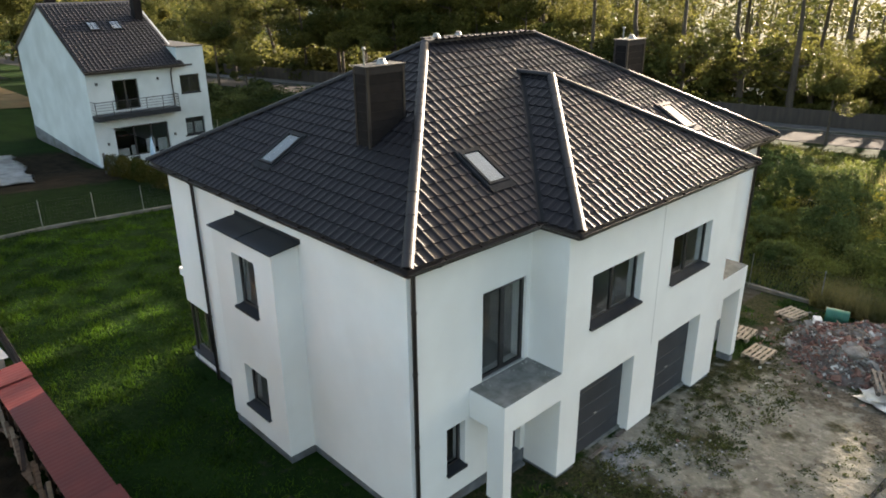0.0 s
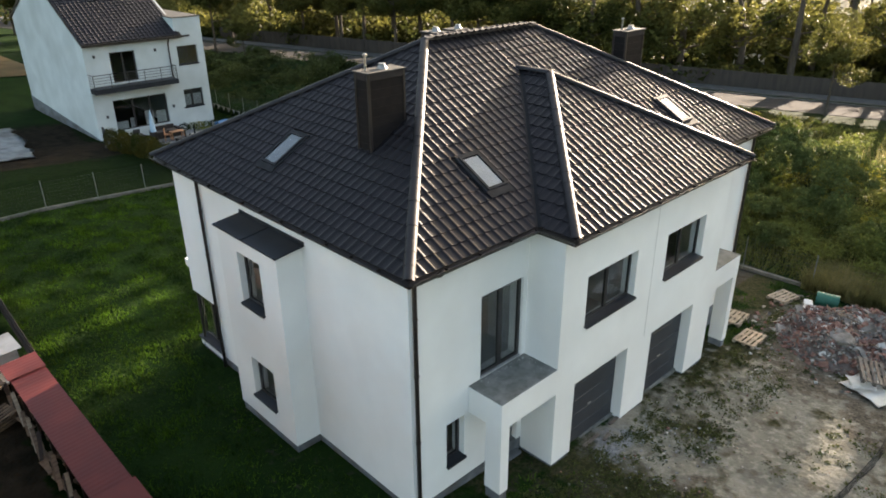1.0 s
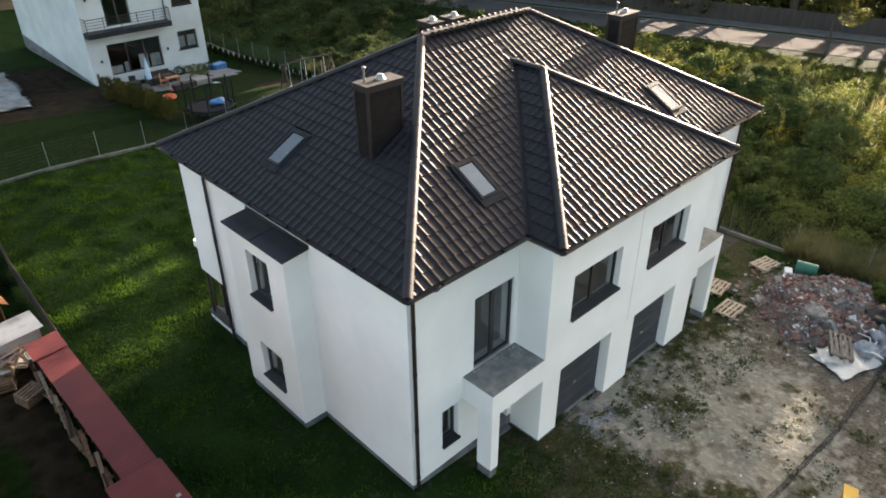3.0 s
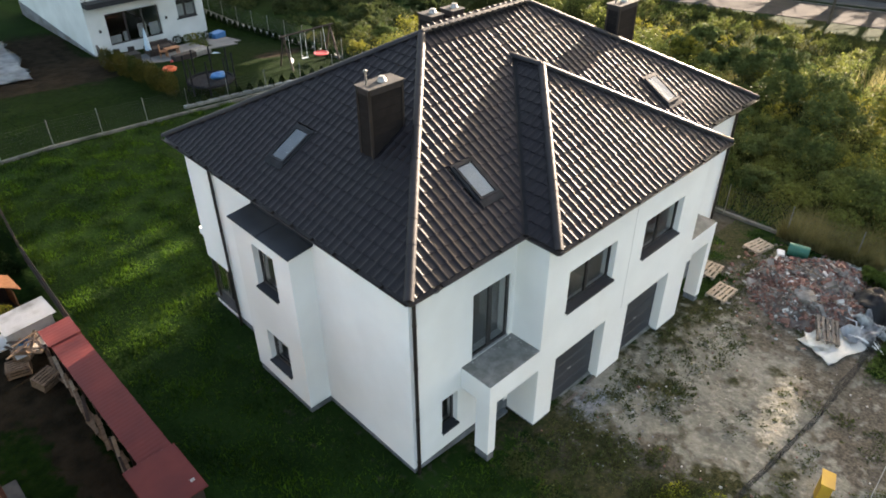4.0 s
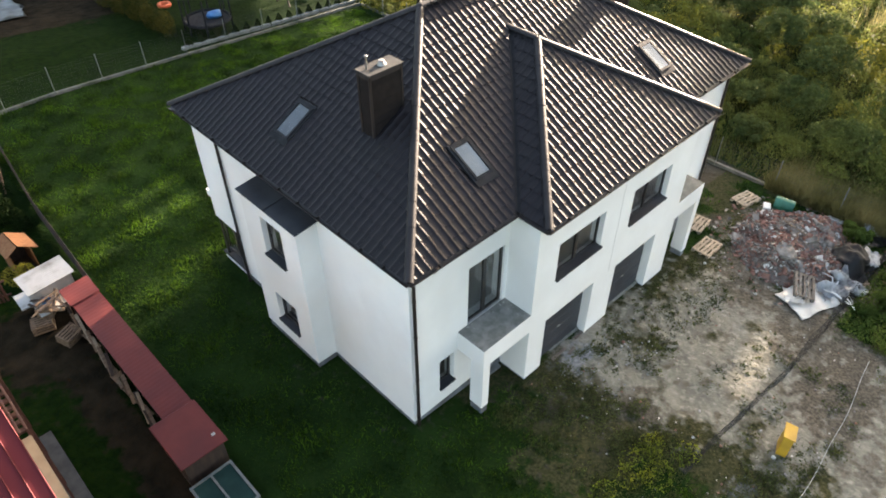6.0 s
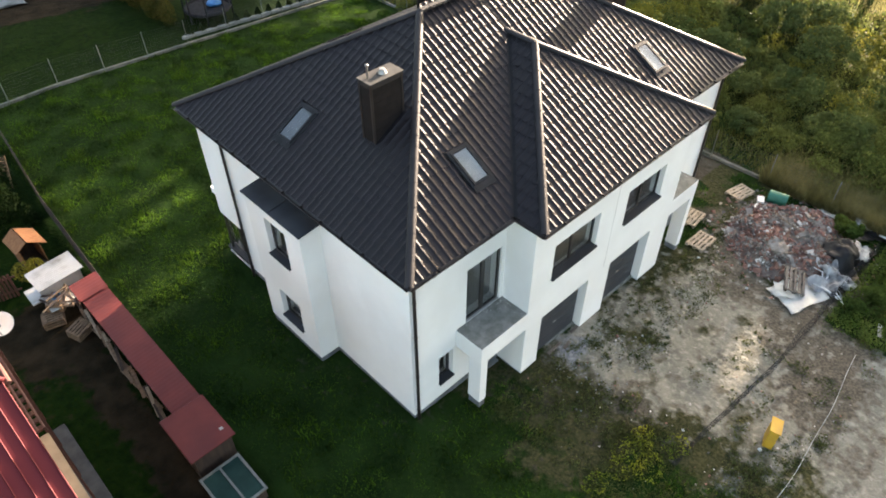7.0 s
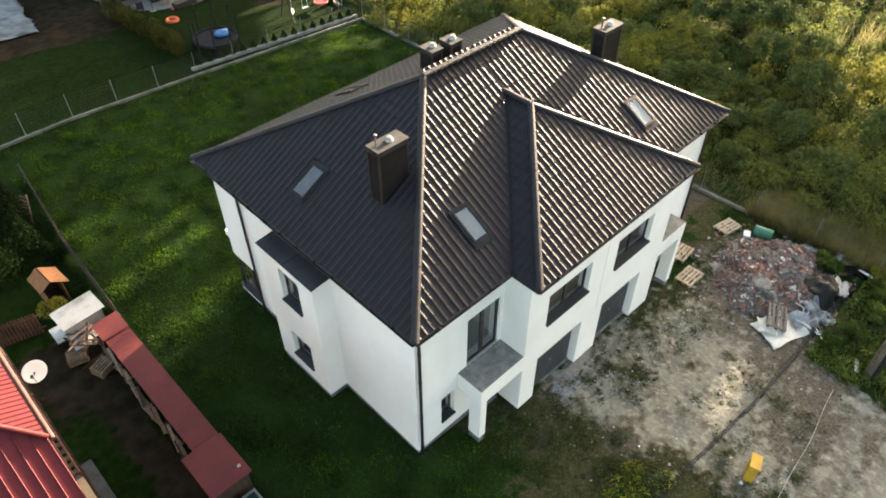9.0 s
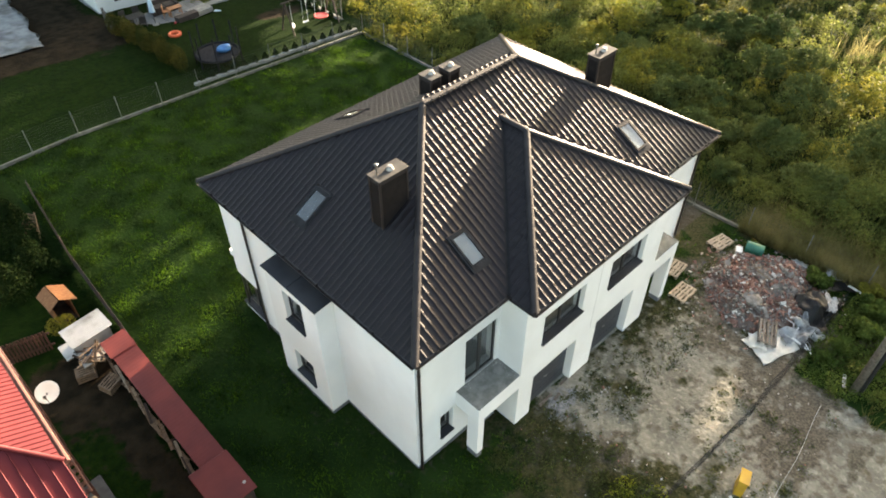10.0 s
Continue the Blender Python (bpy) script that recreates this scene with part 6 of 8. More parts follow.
crumpled("black_film", 2.1, 1.5, 18.1, -6.15, 10, 0.22, BLACK_F, "heap of crumpled black plastic film", "plastic film", 0.05, freq=2.2, edge=0.6, base=0.6)
crumpled("plastic_film", 1.1, 0.5, 18.7, -6.6, 20, 0.16, FILM, "strip of torn pale film on black film", "plastic film", 0.35, freq=3.0, edge=0.8)
crumpled("foam_sheet", 0.75, 0.5, 20.85, -4.35, -55, 0.08, TARP_W, "white foam sheet lying along the fence", "sheet", 0.05, edge=0.6)
solo("foam_board", soft_box(-0.45, 0.45, -0.22, 0.22, 0, 0.05, 0.015, 1), FILM, "pale insulation board leaning by the fence", "board", m=pose(21.15, -5.9, gz(21.1, -6) + 0.2, 35, 0, -70))
crumpled("dark_cloth", 1.0, 0.7, 20.8, -6.45, -50, 0.16, BLACK_F, "dark crumpled cloth at the plot corner", "cloth", 0.05, edge=0.7)
solo("white_board", soft_box(-0.42, 0.42, -0.09, 0.09, 0, 0.03, 0.01, 1), TARP_W, "narrow white board leaning in weeds", "board", m=pose(20.75, -6.95, gz(20.8, -7) + 0.25, 10, 18, 60))
solo("white_board", soft_box(-0.35, 0.35, -0.08, 0.08, 0, 0.03, 0.01, 1), FILM, "narrow white board lying in weeds beside the pole", "board", m=pose(15.1, -8.75, gz(15, -8.7) + 0.10, 6, 0, 20))
for k in range(6):
    bm = bmesh.new()
    p0 = Vector((16.4 + RNG.uniform(-.7, .7), -6.3 + RNG.uniform(-.5, .5), 0))
    p0.z = gz(p0.x, p0.y) + 0.15
    g = RNG.uniform(0, 6.28)
    tube(bm, [p0, p0 + Vector((0.5 * math.cos(g), 0.5 * math.sin(g), 0.22)), p0 + Vector((1.0 * math.cos(g + .3), 1.0 * math.sin(g + .3), 0.05))], 0.022, 7)
    solo("plastic_pipe", bm, WHITE, "pale bent plastic pipe among film", "pipe", "plastic pipes")
# dark netting that sags along the plot edge
NET = noisy("dark_netting", (0.022, 0.022, 0.022), (0.036, 0.036, 0.036), 8.0, 0.9, spec=0.1)


def net_y(x):
    """The plot edge along which the net runs."""
    return -6.62 + 0.07 * noise.noise((x * 0.7, 1, 1)) - 0.30 * smooth(5.5, 11.5, x)


def net_top(x):
    """How high the net still stands: trodden down at the near end, hanging from its stakes further on."""
    return 0.06 + 0.04 * noise.noise((x * 0.9, 2, 2)) + 0.36 * smooth(10.6, 12.6, x) + 0.10 * noise.noise((x * 0.6, 5, 5)) * smooth(10, 12, x)


net = thing("net_fence", (12.0, -6.85, gz(12, -6.85)), "sagging dark net fence on thin stakes", "fence")
bm = bmesh.new()
for k in range(260):
    x = 4.6 + k * 0.06
    y = net_y(x)
    top = net_top(x)
    lean = 0.16 + 0.14 * noise.noise((x * 0.5, 4, 4))
    z = gz(x, y)
    pts = [(x, y, z - 0.02), (x, y + lean * 0.3, z + top * 0.6), (x, y + lean * 0.8, z + top)]
    tube(bm, pts, 0.0032, 3, cap=False)
for h in range(0, 9):
    pts = []
    for k in range(76):
        x = 4.6 + k * 0.204
        y = net_y(x)
        top = net_top(x)
        lean = 0.16 + 0.14 * noise.noise((x * 0.5, 4, 4))
        s = h / 8
        pts.append((x, y + lean * s ** 1.4 * 0.8, gz(x, y) + top * s))
    tube(bm, pts, 0.0035 if h < 8 else 0.010, 4, cap=False)
part("net", bm, NET, net)
for x in (5.6, 8.2, 10.9, 13.6, 16.4, 19.0):
    bm = bmesh.new()
    tube(bm, [(x, net_y(x), gz(x, -6.85) - 0.2), (x + 0.05, net_y(x) + 0.05, gz(x, -6.85) + net_top(x) + 0.15)], 0.016, 6)
    part("stake", bm, DARK_WOOD, net)
# hose, yellow marker cabinet, pole
HOSE = noisy("grey_hose", (0.24, 0.26, 0.25), (0.33, 0.345, 0.33), 3.0, 0.7)
bm = bmesh.new()
pts = []
for k in range(30):
    s = k / 29
    x, y = 13.3 - 8.2 * s, -8.60 - 0.62 * math.sin(s * 1.75) + 0.025 * math.sin(s * 14)
    pts.append((x, y, gz(x, y) + 0.03))
tube(bm, pts, 0.011, 7)
solo("hose", bm, HOSE, "pale hose lying across the sandy ground", "hose", smooth=True)
YEL = noisy("yellow_painted_steel", (0.48, 0.27, 0.02), (0.56, 0.33, 0.03), 2.0, 0.6, c3=(0.40, 0.22, 0.03), scale3=1.5)
gb = thing("gas_cabinet", (7.55, -8.1, gz(7.55, -8.1)), "yellow gas connection cabinet on the sandy ground", "gas cabinet")
gmx = pose(7.55, -8.12, gz(7.55, -8.1), 0, 0, 18)
part("body", soft_box(-0.26, 0.26, -0.14, 0.14, 0.0, 0.86, 0.012, 2), YEL, gb, m=gmx)
part("door", soft_box(-0.22, 0.22, -0.158, -0.135, 0.06, 0.80, 0.008, 1), YEL, gb, m=gmx)
bm = bmesh.new()
hexa(bm, [(-0.29, -0.18, 0.86), (0.29, -0.18, 0.86), (0.29, 0.17, 0.90), (-0.29, 0.17, 0.90), (-0.29, -0.18, 0.89), (0.29, -0.18, 0.89), (0.29, 0.17, 0.94), (-0.29, 0.17, 0.94)])
part("lid", bm, YEL, gb, "sloping yellow lid", gmx)
pl = thing("utility_pole", (14.95, -9.2, gz(15, -9.2)), "weathered wooden utility pole with a red band", "pole")
bm = bmesh.new()
tube(bm, [(14.95, -9.2, gz(15, -9.2) - 0.3), (14.95, -9.2, 7.5)], 0.16, 14, 0.11)
part("shaft", bm, GREYW, pl, smooth=True)
bm = bmesh.new()
tube(bm, [(15.02, -9.42, gz(15, -9.2) - 0.2), (15.0, -9.38, 6.8)], 0.085, 10)
part("conduit", bm, BLACK, pl, "black cable conduit")
part("cover_strip", soft_box(15.13, 15.21, -9.34, -9.16, 0.6, 2.4, 0.01, 1), RED, pl, "red cable cover strip")
# short pale boards left on the ground before the garage door
for x, y, a_, l_ in ((5.6, -1.12, 2, 0.78), (6.85, -1.02, 4, 0.5), (6.05, -1.32, 12, 0.42)):
    solo("board", soft_box(-l_ / 2, l_ / 2, -0.055, 0.055, 0, 0.024, 0.005, 1), GREYW, "short pale board lying before the garage door", "board", group="boards before the garage", m=pose(x, y, gz(x, y) + 0.025, 0, 2, a_))
# black lamp beside the far porch
solo("porch_lamp", soft_box(12.03, 12.16, -0.62, -0.44, 1.35, 1.5, 0.03, 2), BLACK, "small black lamp on the white porch wall", "lamp")
# stones and bits scattered on the drive
bm = bmesh.new()
for k in range(420):
    x, y = RNG.uniform(2.5, 20.5), RNG.uniform(-9.5, -1.2)
    if RNG.random() > 0.25 + 0.75 * dirt_at(x, y):
        continue
    s = RNG.uniform(0.010, 0.034) * (1.8 if RNG.random() < 0.06 else 1)
    m = pose(x, y, gz(x, y) + s * 0.2, RNG.uniform(-40, 40), RNG.uniform(-40, 40), RNG.uniform(0, 360))
    hexa(bm, [m @ Vector((sx * s * RNG.uniform(.7, 1.2), sy * s * RNG.uniform(.6, 1), q * s * 0.6)) for sx, sy, q in ((-1, -1, -1), (1, -1, -1), (1, 1, -1), (-1, 1, -1), (-1, -1, 1), (1, -1, 1), (1, 1, 1), (-1, 1, 1))], RNG.choice((0, 0, 0, 1, 2)))
solo("scattered_stones", mesh_of("scattered_stones", bm, [RUB_G, BRICK_R, RUB_W]), None, "small stones and brick bits on sandy soil", "stones", kind="stuff")
CHIP = noisy("spilt_mortar", (0.17, 0.175, 0.18), (0.26, 0.265, 0.27), 5.0, 0.9, island=0.2)
bm = bmesh.new()
for k in range(150):
    x, y = RNG.gauss(6.4, 1.2), -1.6 - abs(RNG.gauss(0, 0.9))
    s = RNG.uniform(0.008, 0.03)
    m = pose(x, y, gz(x, y) + 0.004, RNG.uniform(-12, 12), RNG.uniform(-12, 12), RNG.uniform(0, 360))
    hexa(bm, [m @ Vector((sx * s * RNG.uniform(.7, 1.4), sy * s * RNG.uniform(.6, 1), q * 0.012)) for sx, sy, q in ((-1, -1, -1), (1, -1, -1), (1, 1, -1), (-1, 1, -1), (-1, -1, 1), (1, -1, 1), (1, 1, 1), (-1, 1, 1))])
solo("mortar_chips", bm, CHIP, "spilt grey mortar chips before the garage", "chips", kind="stuff")

# ---- plants ----
LEAF_A = leafy("scrub_leaves", (0.066, 0.092, 0.024), (0.150, 0.164, 0.042), 0.30, 0.45, 0.22, 0.05)
LEAF_Y = leafy("yellow_weed_leaves", (0.125, 0.135, 0.022), (0.215, 0.195, 0.034), 0.5, 0.4, 0.22, 0.05)
LEAF_D = leafy("dark_conifer_leaves", (0.008, 0.018, 0.006), (0.020, 0.034, 0.010), 0.4, 0.25, 0.35, 0.02)
LEAF_T = leafy("tree_leaves", (0.050, 0.060, 0.018), (0.132, 0.126, 0.034), 0.15, 0.42, 0.25, 0.05)
WEED = leafy("drive_weed_leaves", (0.056, 0.070, 0.024), (0.114, 0.122, 0.042), 0.9, 0.3, 0.25, 0.05)
BLADE = leafy("grass_blades", (0.0130, 0.0300, 0.0066), (0.058, 0.118, 0.0110), 0.9, 0.45, 0.35, 0.05)
DRY = leafy("dry_grass_blades", (0.125, 0.120, 0.046), (0.230, 0.205, 0.090), 0.8, 0.4, 0.28, 0.05)
UNDER = leafy("rank_undergrowth", (0.046, 0.054, 0.017), (0.098, 0.098, 0.030), 0.45, 0.3, 0.3, 0.05)
BARK = noisy("bark", (0.050, 0.038, 0.028), (0.085, 0.066, 0.048), 3.0, 0.95, bump=0.8, bump_scale=14, stretch=(3, 3, 0.6))


def leaves(cen, size, flat=0.0):
    """Loose leaves, a four-cornered blade at each place."""
    n = len(cen)
    a = NPR.normal(size=(n, 3))
    a /= np.linalg.norm(a, axis=1)[:, None]
    b = NPR.normal(size=(n, 3))
    b[:, 2] += flat
    b -= a * (a * b).sum(1)[:, None]
    b /= np.linalg.norm(b, axis=1)[:, None]
    s = (size * NPR.uniform(0.6, 1.3, n))[:, None]
    c = np.asarray(cen)
    return np.stack([c - a * s, c - b * s * 0.45, c + a * s, c + b * s * 0.45], axis=1).reshape(-1, 3)


def leaflets(cen, size):
    """Small loose leaves, three corners each, more of them lying than standing."""
    c = np.asarray(cen)
    n = len(c)
    a = NPR.normal(size=(n, 3)) * (1, 1, 0.7)
    a /= np.linalg.norm(a, axis=1)[:, None]
    b = NPR.normal(size=(n, 3)) * (1, 1, 0.7)
    b -= a * (a * b).sum(1)[:, None]
    b /= np.linalg.norm(b, axis=1)[:, None]
    s = (size * NPR.uniform(0.6, 1.4, n))[:, None]
    return np.stack([c - a * s, c + a * s * 0.5 - b * s * 0.55, c + a * s * 0.6 + b * s * 0.45], axis=1).reshape(-1, 3)


def crowned(c, r, n):
    """Places in the upper shell of an uneven ball."""
    d = NPR.normal(size=(n, 3))
    d[:, 2] = np.abs(d[:, 2]) - 0.35
    d /= np.linalg.norm(d, axis=1)[:, None]
    k = NPR.uniform(0.35, 1.0, n) ** 0.45
    return np.asarray(c) + d * k[:, None] * np.asarray(r)


def blob(c, r, n):
    """Places in the outer part of an uneven ball."""
    d = NPR.normal(size=(n, 3))
    d /= np.linalg.norm(d, axis=1)[:, None]
    k = NPR.uniform(0.45, 1.0, n) ** 0.5
    return np.asarray(c) + d * k[:, None] * np.asarray(r)


def gz_np(x, y):
    return np.array([gz(a, b) for a, b in zip(x, y)])


def tufts(places, height, width, lean=0.5):
    """Upright blades, three corners each, several at a place."""
    p = np.asarray(places)
    n = len(p)
    g = NPR.uniform(0, 2 * np.pi, n)
    h = height * NPR.uniform(0.5, 1.25, n)
    side = np.stack([np.cos(g), np.sin(g), np.zeros(n)], 1) * (width * NPR.uniform(0.6, 1.2, n))[:, None]
    tip = p + np.stack([NPR.normal(0, lean, n) * h, NPR.normal(0, lean, n) * h, h], 1)
    return np.stack([p - side, p + side, tip], 1).reshape(-1, 3)


def on_ground(x, y, dz=0.0):
    return np.stack([x, y, gz_np(x, y) + dz], 1)


# lawn
n = 230000
x, y = NPR.uniform(-4.2, 21.0, n), NPR.uniform(-8.8, 29.3, n)
keep = ~((x > -0.3) & (x < 16.2) & (y > -0.6) & (y < 11.2)) & ~((x > -0.8) & (x < 0.1) & (y > 3.8) & (y < 6.8)) & ~((x > 3.6) & (x < 12.2) & (y > -1.2) & (y < 0))
x, y = x[keep], y[keep]
bare = np.array([dirt_at(a, b) for a, b in zip(x, y)])
keep = NPR.uniform(0, 1, len(x)) > bare * 1.25
x, y = x[keep], y[keep]
d = np.array([noise.noise((a * 0.9, b * 0.9, 12.0)) for a, b in zip(x, y)])
co = tufts(on_ground(x, y, -0.02), 0.12, 0.024, 0.6).reshape(-1, 3, 3)
co[:, 2, 2] += np.clip(d, -0.3, 1) * 0.16
solo("lawn_grass", quads_mesh("lawn_grass", co, BLADE, 3), None, "short uneven green lawn grass", "grass", kind="stuff")
# weeds on the drive, denser along its edges
cl = []
for k in range(2100):
    x, y = RNG.uniform(2.0, 20.5), RNG.uniform(-9.4, -1.3)
    w_ = noise.noise((x * 0.5, y * 0.5, 21.0))
    edge = smooth(6.5, 3.0, x) + smooth(14.0, 17.0, x) + 0.8 * smooth(-4.6, -1.6, y) + 0.5 * smooth(-5.6, -6.8, y) * smooth(9.5, 7.0, x)
    if RNG.random() > 0.16 + 0.5 * edge + 0.7 * w_:
        continue
    r_ = 0.05 + 0.34 * RNG.random() ** 2.0
    m_ = int(16 + 900 * r_ * r_ * RNG.uniform(0.5, 1.4))
    cl.append(np.array((x, y, gz(x, y) + 0.015)) + NPR.normal(size=(m_, 3)) * (r_ * 0.62, r_ * 0.48, 0.010))
for x_, y_, rx_, ry_, n_ in ((3.9, -5.4, 1.15, 0.8, 1700), (4.9, -5.9, 0.8, 0.6, 900), (2.6, -5.6, 0.9, 0.6, 900), (4.9, -3.7, 0.55, 0.4, 420), (5.6, -4.3, 0.5, 0.3, 320), (4.2, -4.6, 0.6, 0.3, 380)):
    cl.append(blob((x_, y_, gz(x_, y_) + 0.06), (rx_, ry_, 0.13), n_))
solo("drive_weeds", quads_mesh("drive_weeds", leaves(np.concatenate(cl), 0.038, 1.5), WEED, 4), None, "patchy low green weeds on sandy soil", "weeds", kind="stuff")
# sunlit patch of growth: the sunshine is in the bright yellow-green leaf colour
yl = [blob((x_, y_, gz(x_, y_) + 0.10), (r_ * 1.5, r_ * 1.1, 0.13), int(1100 * r_ * r_) + 60) for x_, y_, r_ in ((3.9, -5.5, 0.55), (4.5, -5.4, 0.42), (3.3, -5.5, 0.36), (5.2, -6.25, 0.36), (3.9, -6.1, 0.42), (2.3, -5.3, 0.32), (4.9, -5.3, 0.25))]
SUNLIT_WEED = leafy("sunlit_weed_leaves", (0.12, 0.17, 0.022), (0.26, 0.27, 0.034), 1.5, 0.45)
solo("yellow_weeds", quads_mesh("yellow_weeds", leaves(np.concatenate(yl), 0.042, 0.9), SUNLIT_WEED, 4), None, "grassy patch at the plot edge with sunlight painted into its colour", "weeds", kind="stuff")

# scrub beyond the fence
cl, cy, cn = [], [], []


def scrub_ok(x, y):
    rd = (x - R0.x) * RN.x + (y - R0.y) * RN.y
    if rd > -1.0 or (x < 23.6 and -8.5 < y < -0.8):
        return False
    if x > 21.75 and (y < 29.5 or x > 23.0):
        return True
    return x > 13.6 + 0.9 * noise.noise((x, y, 0)) and y < -7.5 and not (x < 15.6 and y > -9.8)


def scrub_limit(x):
    """How high the growth may stand: it gets lower towards the road."""
    return max(0.35, 9.0 * (1 - (x + 8) / 71.0))


k = 0
tries = 0
while k < 1350 and tries < 9000:
    tries += 1
    near = tries % 3 == 0
    x = RNG.uniform(13, 40) if near else RNG.uniform(21.6, 62)
    y = RNG.uniform(-22, 30) if near else RNG.uniform(-30, 85)
    if not scrub_ok(x, y):
        continue
    k += 1
    f = noise.noise((x * 0.12, y * 0.12, 31.0)) + 0.6 * noise.noise((x * 0.3, y * 0.3, 36.0))
    h = RNG.uniform(0.6, 1.0) * (1.5 + 2.4 * f)
    if x < 23.6 or (x < 22 and y < -7):
        h *= 0.55
    if y < -7.5 and x < 20:
        h *= 0.45
    h = min(max(0.35, h), scrub_limit(x) if y < 45 else 2.0)
    r_ = max(0.5, h * RNG.uniform(0.7, 1.1))
    dist = math.hypot(x + 8, y + 9)
    m_ = int(560 * r_ * max(0.30, min(1.0, 34 / dist)))
    z0 = gz(x, y)
    lumps = [((x, y, z0 + h * 0.35), (r_, r_ * RNG.uniform(.7, 1.1), h * 0.45), m_ // 2)]
    for q in range(4):
        a, d = RNG.uniform(0, 2 * math.pi), r_ * RNG.uniform(0.25, 0.85)
        s_ = r_ * RNG.uniform(0.22, 0.45)
        lumps.append(((x + d * math.cos(a), y + d * math.sin(a), z0 + h * RNG.uniform(0.4, 0.85)), (s_, s_, s_ * 0.9), m_ // 8))
    q = np.concatenate([crowned(*v) for v in lumps])
    g = noise.noise((x * 0.16, y * 0.16, 77.0)) + 0.5 * noise.noise((x * 0.5, y * 0.5, 12.0))
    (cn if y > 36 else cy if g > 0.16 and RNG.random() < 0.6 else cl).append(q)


def far_size(q, a, b):
    return a + b * np.hypot(q[:, 0] + 8, q[:, 1] + 9)


q = np.concatenate(cl)
solo("scrub", quads_mesh("scrub", leaflets(q, far_size(q, 0.030, 0.0012)), LEAF_A, 3), None, "dense wild green scrub beyond the fence", "scrub", kind="stuff")
q = np.concatenate(cy)
solo("yellow_scrub", quads_mesh("yellow_scrub", leaflets(q, far_size(q, 0.030, 0.0012)), LEAF_Y, 3), None, "yellow-green goldenrod among the scrub", "scrub", kind="stuff")
# darker copy of the scrub leaves: deep shade behind the garden, put into their colour
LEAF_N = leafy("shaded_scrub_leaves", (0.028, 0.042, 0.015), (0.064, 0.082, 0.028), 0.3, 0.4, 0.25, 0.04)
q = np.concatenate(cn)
solo("dark_scrub", quads_mesh("dark_scrub", leaflets(q, far_size(q, 0.030, 0.0012)), LEAF_N, 3), None, "scrub beyond the garden fence, leaves darkened for shade", "scrub", kind="stuff")
n = 120000
x, y = NPR.uniform(13.6, 62, n), NPR.uniform(-24, 40, n)
keep = np.array([scrub_ok(a, b) for a, b in zip(x, y)])
x, y = x[keep], y[keep]
co = tufts(on_ground(x, y), 0.42, 0.030, 0.4)
solo("undergrowth", quads_mesh("undergrowth", co, UNDER, 3), None, "low brownish rank growth between the bushes", "undergrowth", kind="stuff")
n = 26000
x, y = NPR.uniform(21.7, 36, n), NPR.uniform(-20, 30, n)
keep = np.array([scrub_ok(a, b) for a, b in zip(x, y)])
x, y = x[keep], y[keep]
solo("tall_grass", quads_mesh("tall_grass", tufts(on_ground(x, y), 0.6, 0.016, 0.3), LEAF_A, 3), None, "tall rank grass between the bushes", "grass", kind="stuff")
n = 17000
x, y = np.abs(NPR.normal(0.0, 1.5, n)) + 21.0, NPR.uniform(-9.0, -1.0, n)
solo("dry_grass", quads_mesh("dry_grass", tufts(on_ground(x, y), 0.80, 0.022, 0.35), DRY, 3), None, "dry straw-coloured grass along the fence", "grass", kind="stuff")
n = 700
x, y = NPR.normal(46.5, 1.5, n), NPR.normal(0.5, 2.0, n)
solo("dry_grass", quads_mesh("dry_grass", tufts(on_ground(x, y), 1.6, 0.06, 0.35), DRY, 3), None, "tall straw-coloured grass in low sun", "grass", kind="stuff")

n = 16000
x, y = NPR.uniform(13.0, 21.2, n), NPR.uniform(-11.5, -7.05, n)
keep = np.array([a > 13.9 + 0.8 * noise.noise((a * 0.8, b * 0.8, 3.0)) - 0.25 * (b + 7) for a, b in zip(x, y)])
x, y = x[keep], y[keep]
HERB = leafy("lush_weed_leaves", (0.046, 0.082, 0.018), (0.110, 0.150, 0.034), 0.7, 0.45, 0.25, 0.05)
solo("weed_growth", quads_mesh("weed_growth", leaflets(on_ground(x, y, 0.0) + np.stack([0 * x, 0 * x, NPR.uniform(0.02, 0.40, len(x))], 1), 0.055), HERB, 3), None, "lush green weeds behind the net fence", "weeds", kind="stuff")

# larger bushes that stand out of the scrub
LEAF_B = leafy("bush_leaves", (0.050, 0.078, 0.026), (0.116, 0.142, 0.046), 0.5, 0.42, 0.22, 0.05)


def bush(x, y, h, mat, label, group, n=240):
    """Stems that fork from the ground, each with a plume of leaves."""
    cl = [crowned((0, 0, h * 0.40), (h * 0.5, h * 0.5, h * 0.36), n * 2)]
    for k in range(14):
        a = RNG.uniform(0, 2 * math.pi)
        d = h * RNG.uniform(0.12, 0.62)
        r_ = h * RNG.uniform(0.12, 0.26)
        cl.append(crowned((d * math.cos(a), d * math.sin(a), h * (0.92 - 0.5 * (d / h) ** 1.2) * RNG.uniform(0.7, 1.05)), (r_, r_, r_ * 0.9), n))
    q = np.concatenate(cl)
    q[:, 2] = np.maximum(q[:, 2], 0.03)
    size = 0.034 + 0.0012 * math.hypot(x + 8, y + 9)
    return solo("bush", quads_mesh("bush", leaflets(q, size), mat, 3), None, label, "bush", group, m=Matrix.Translation((x, y, gz(x, y))))


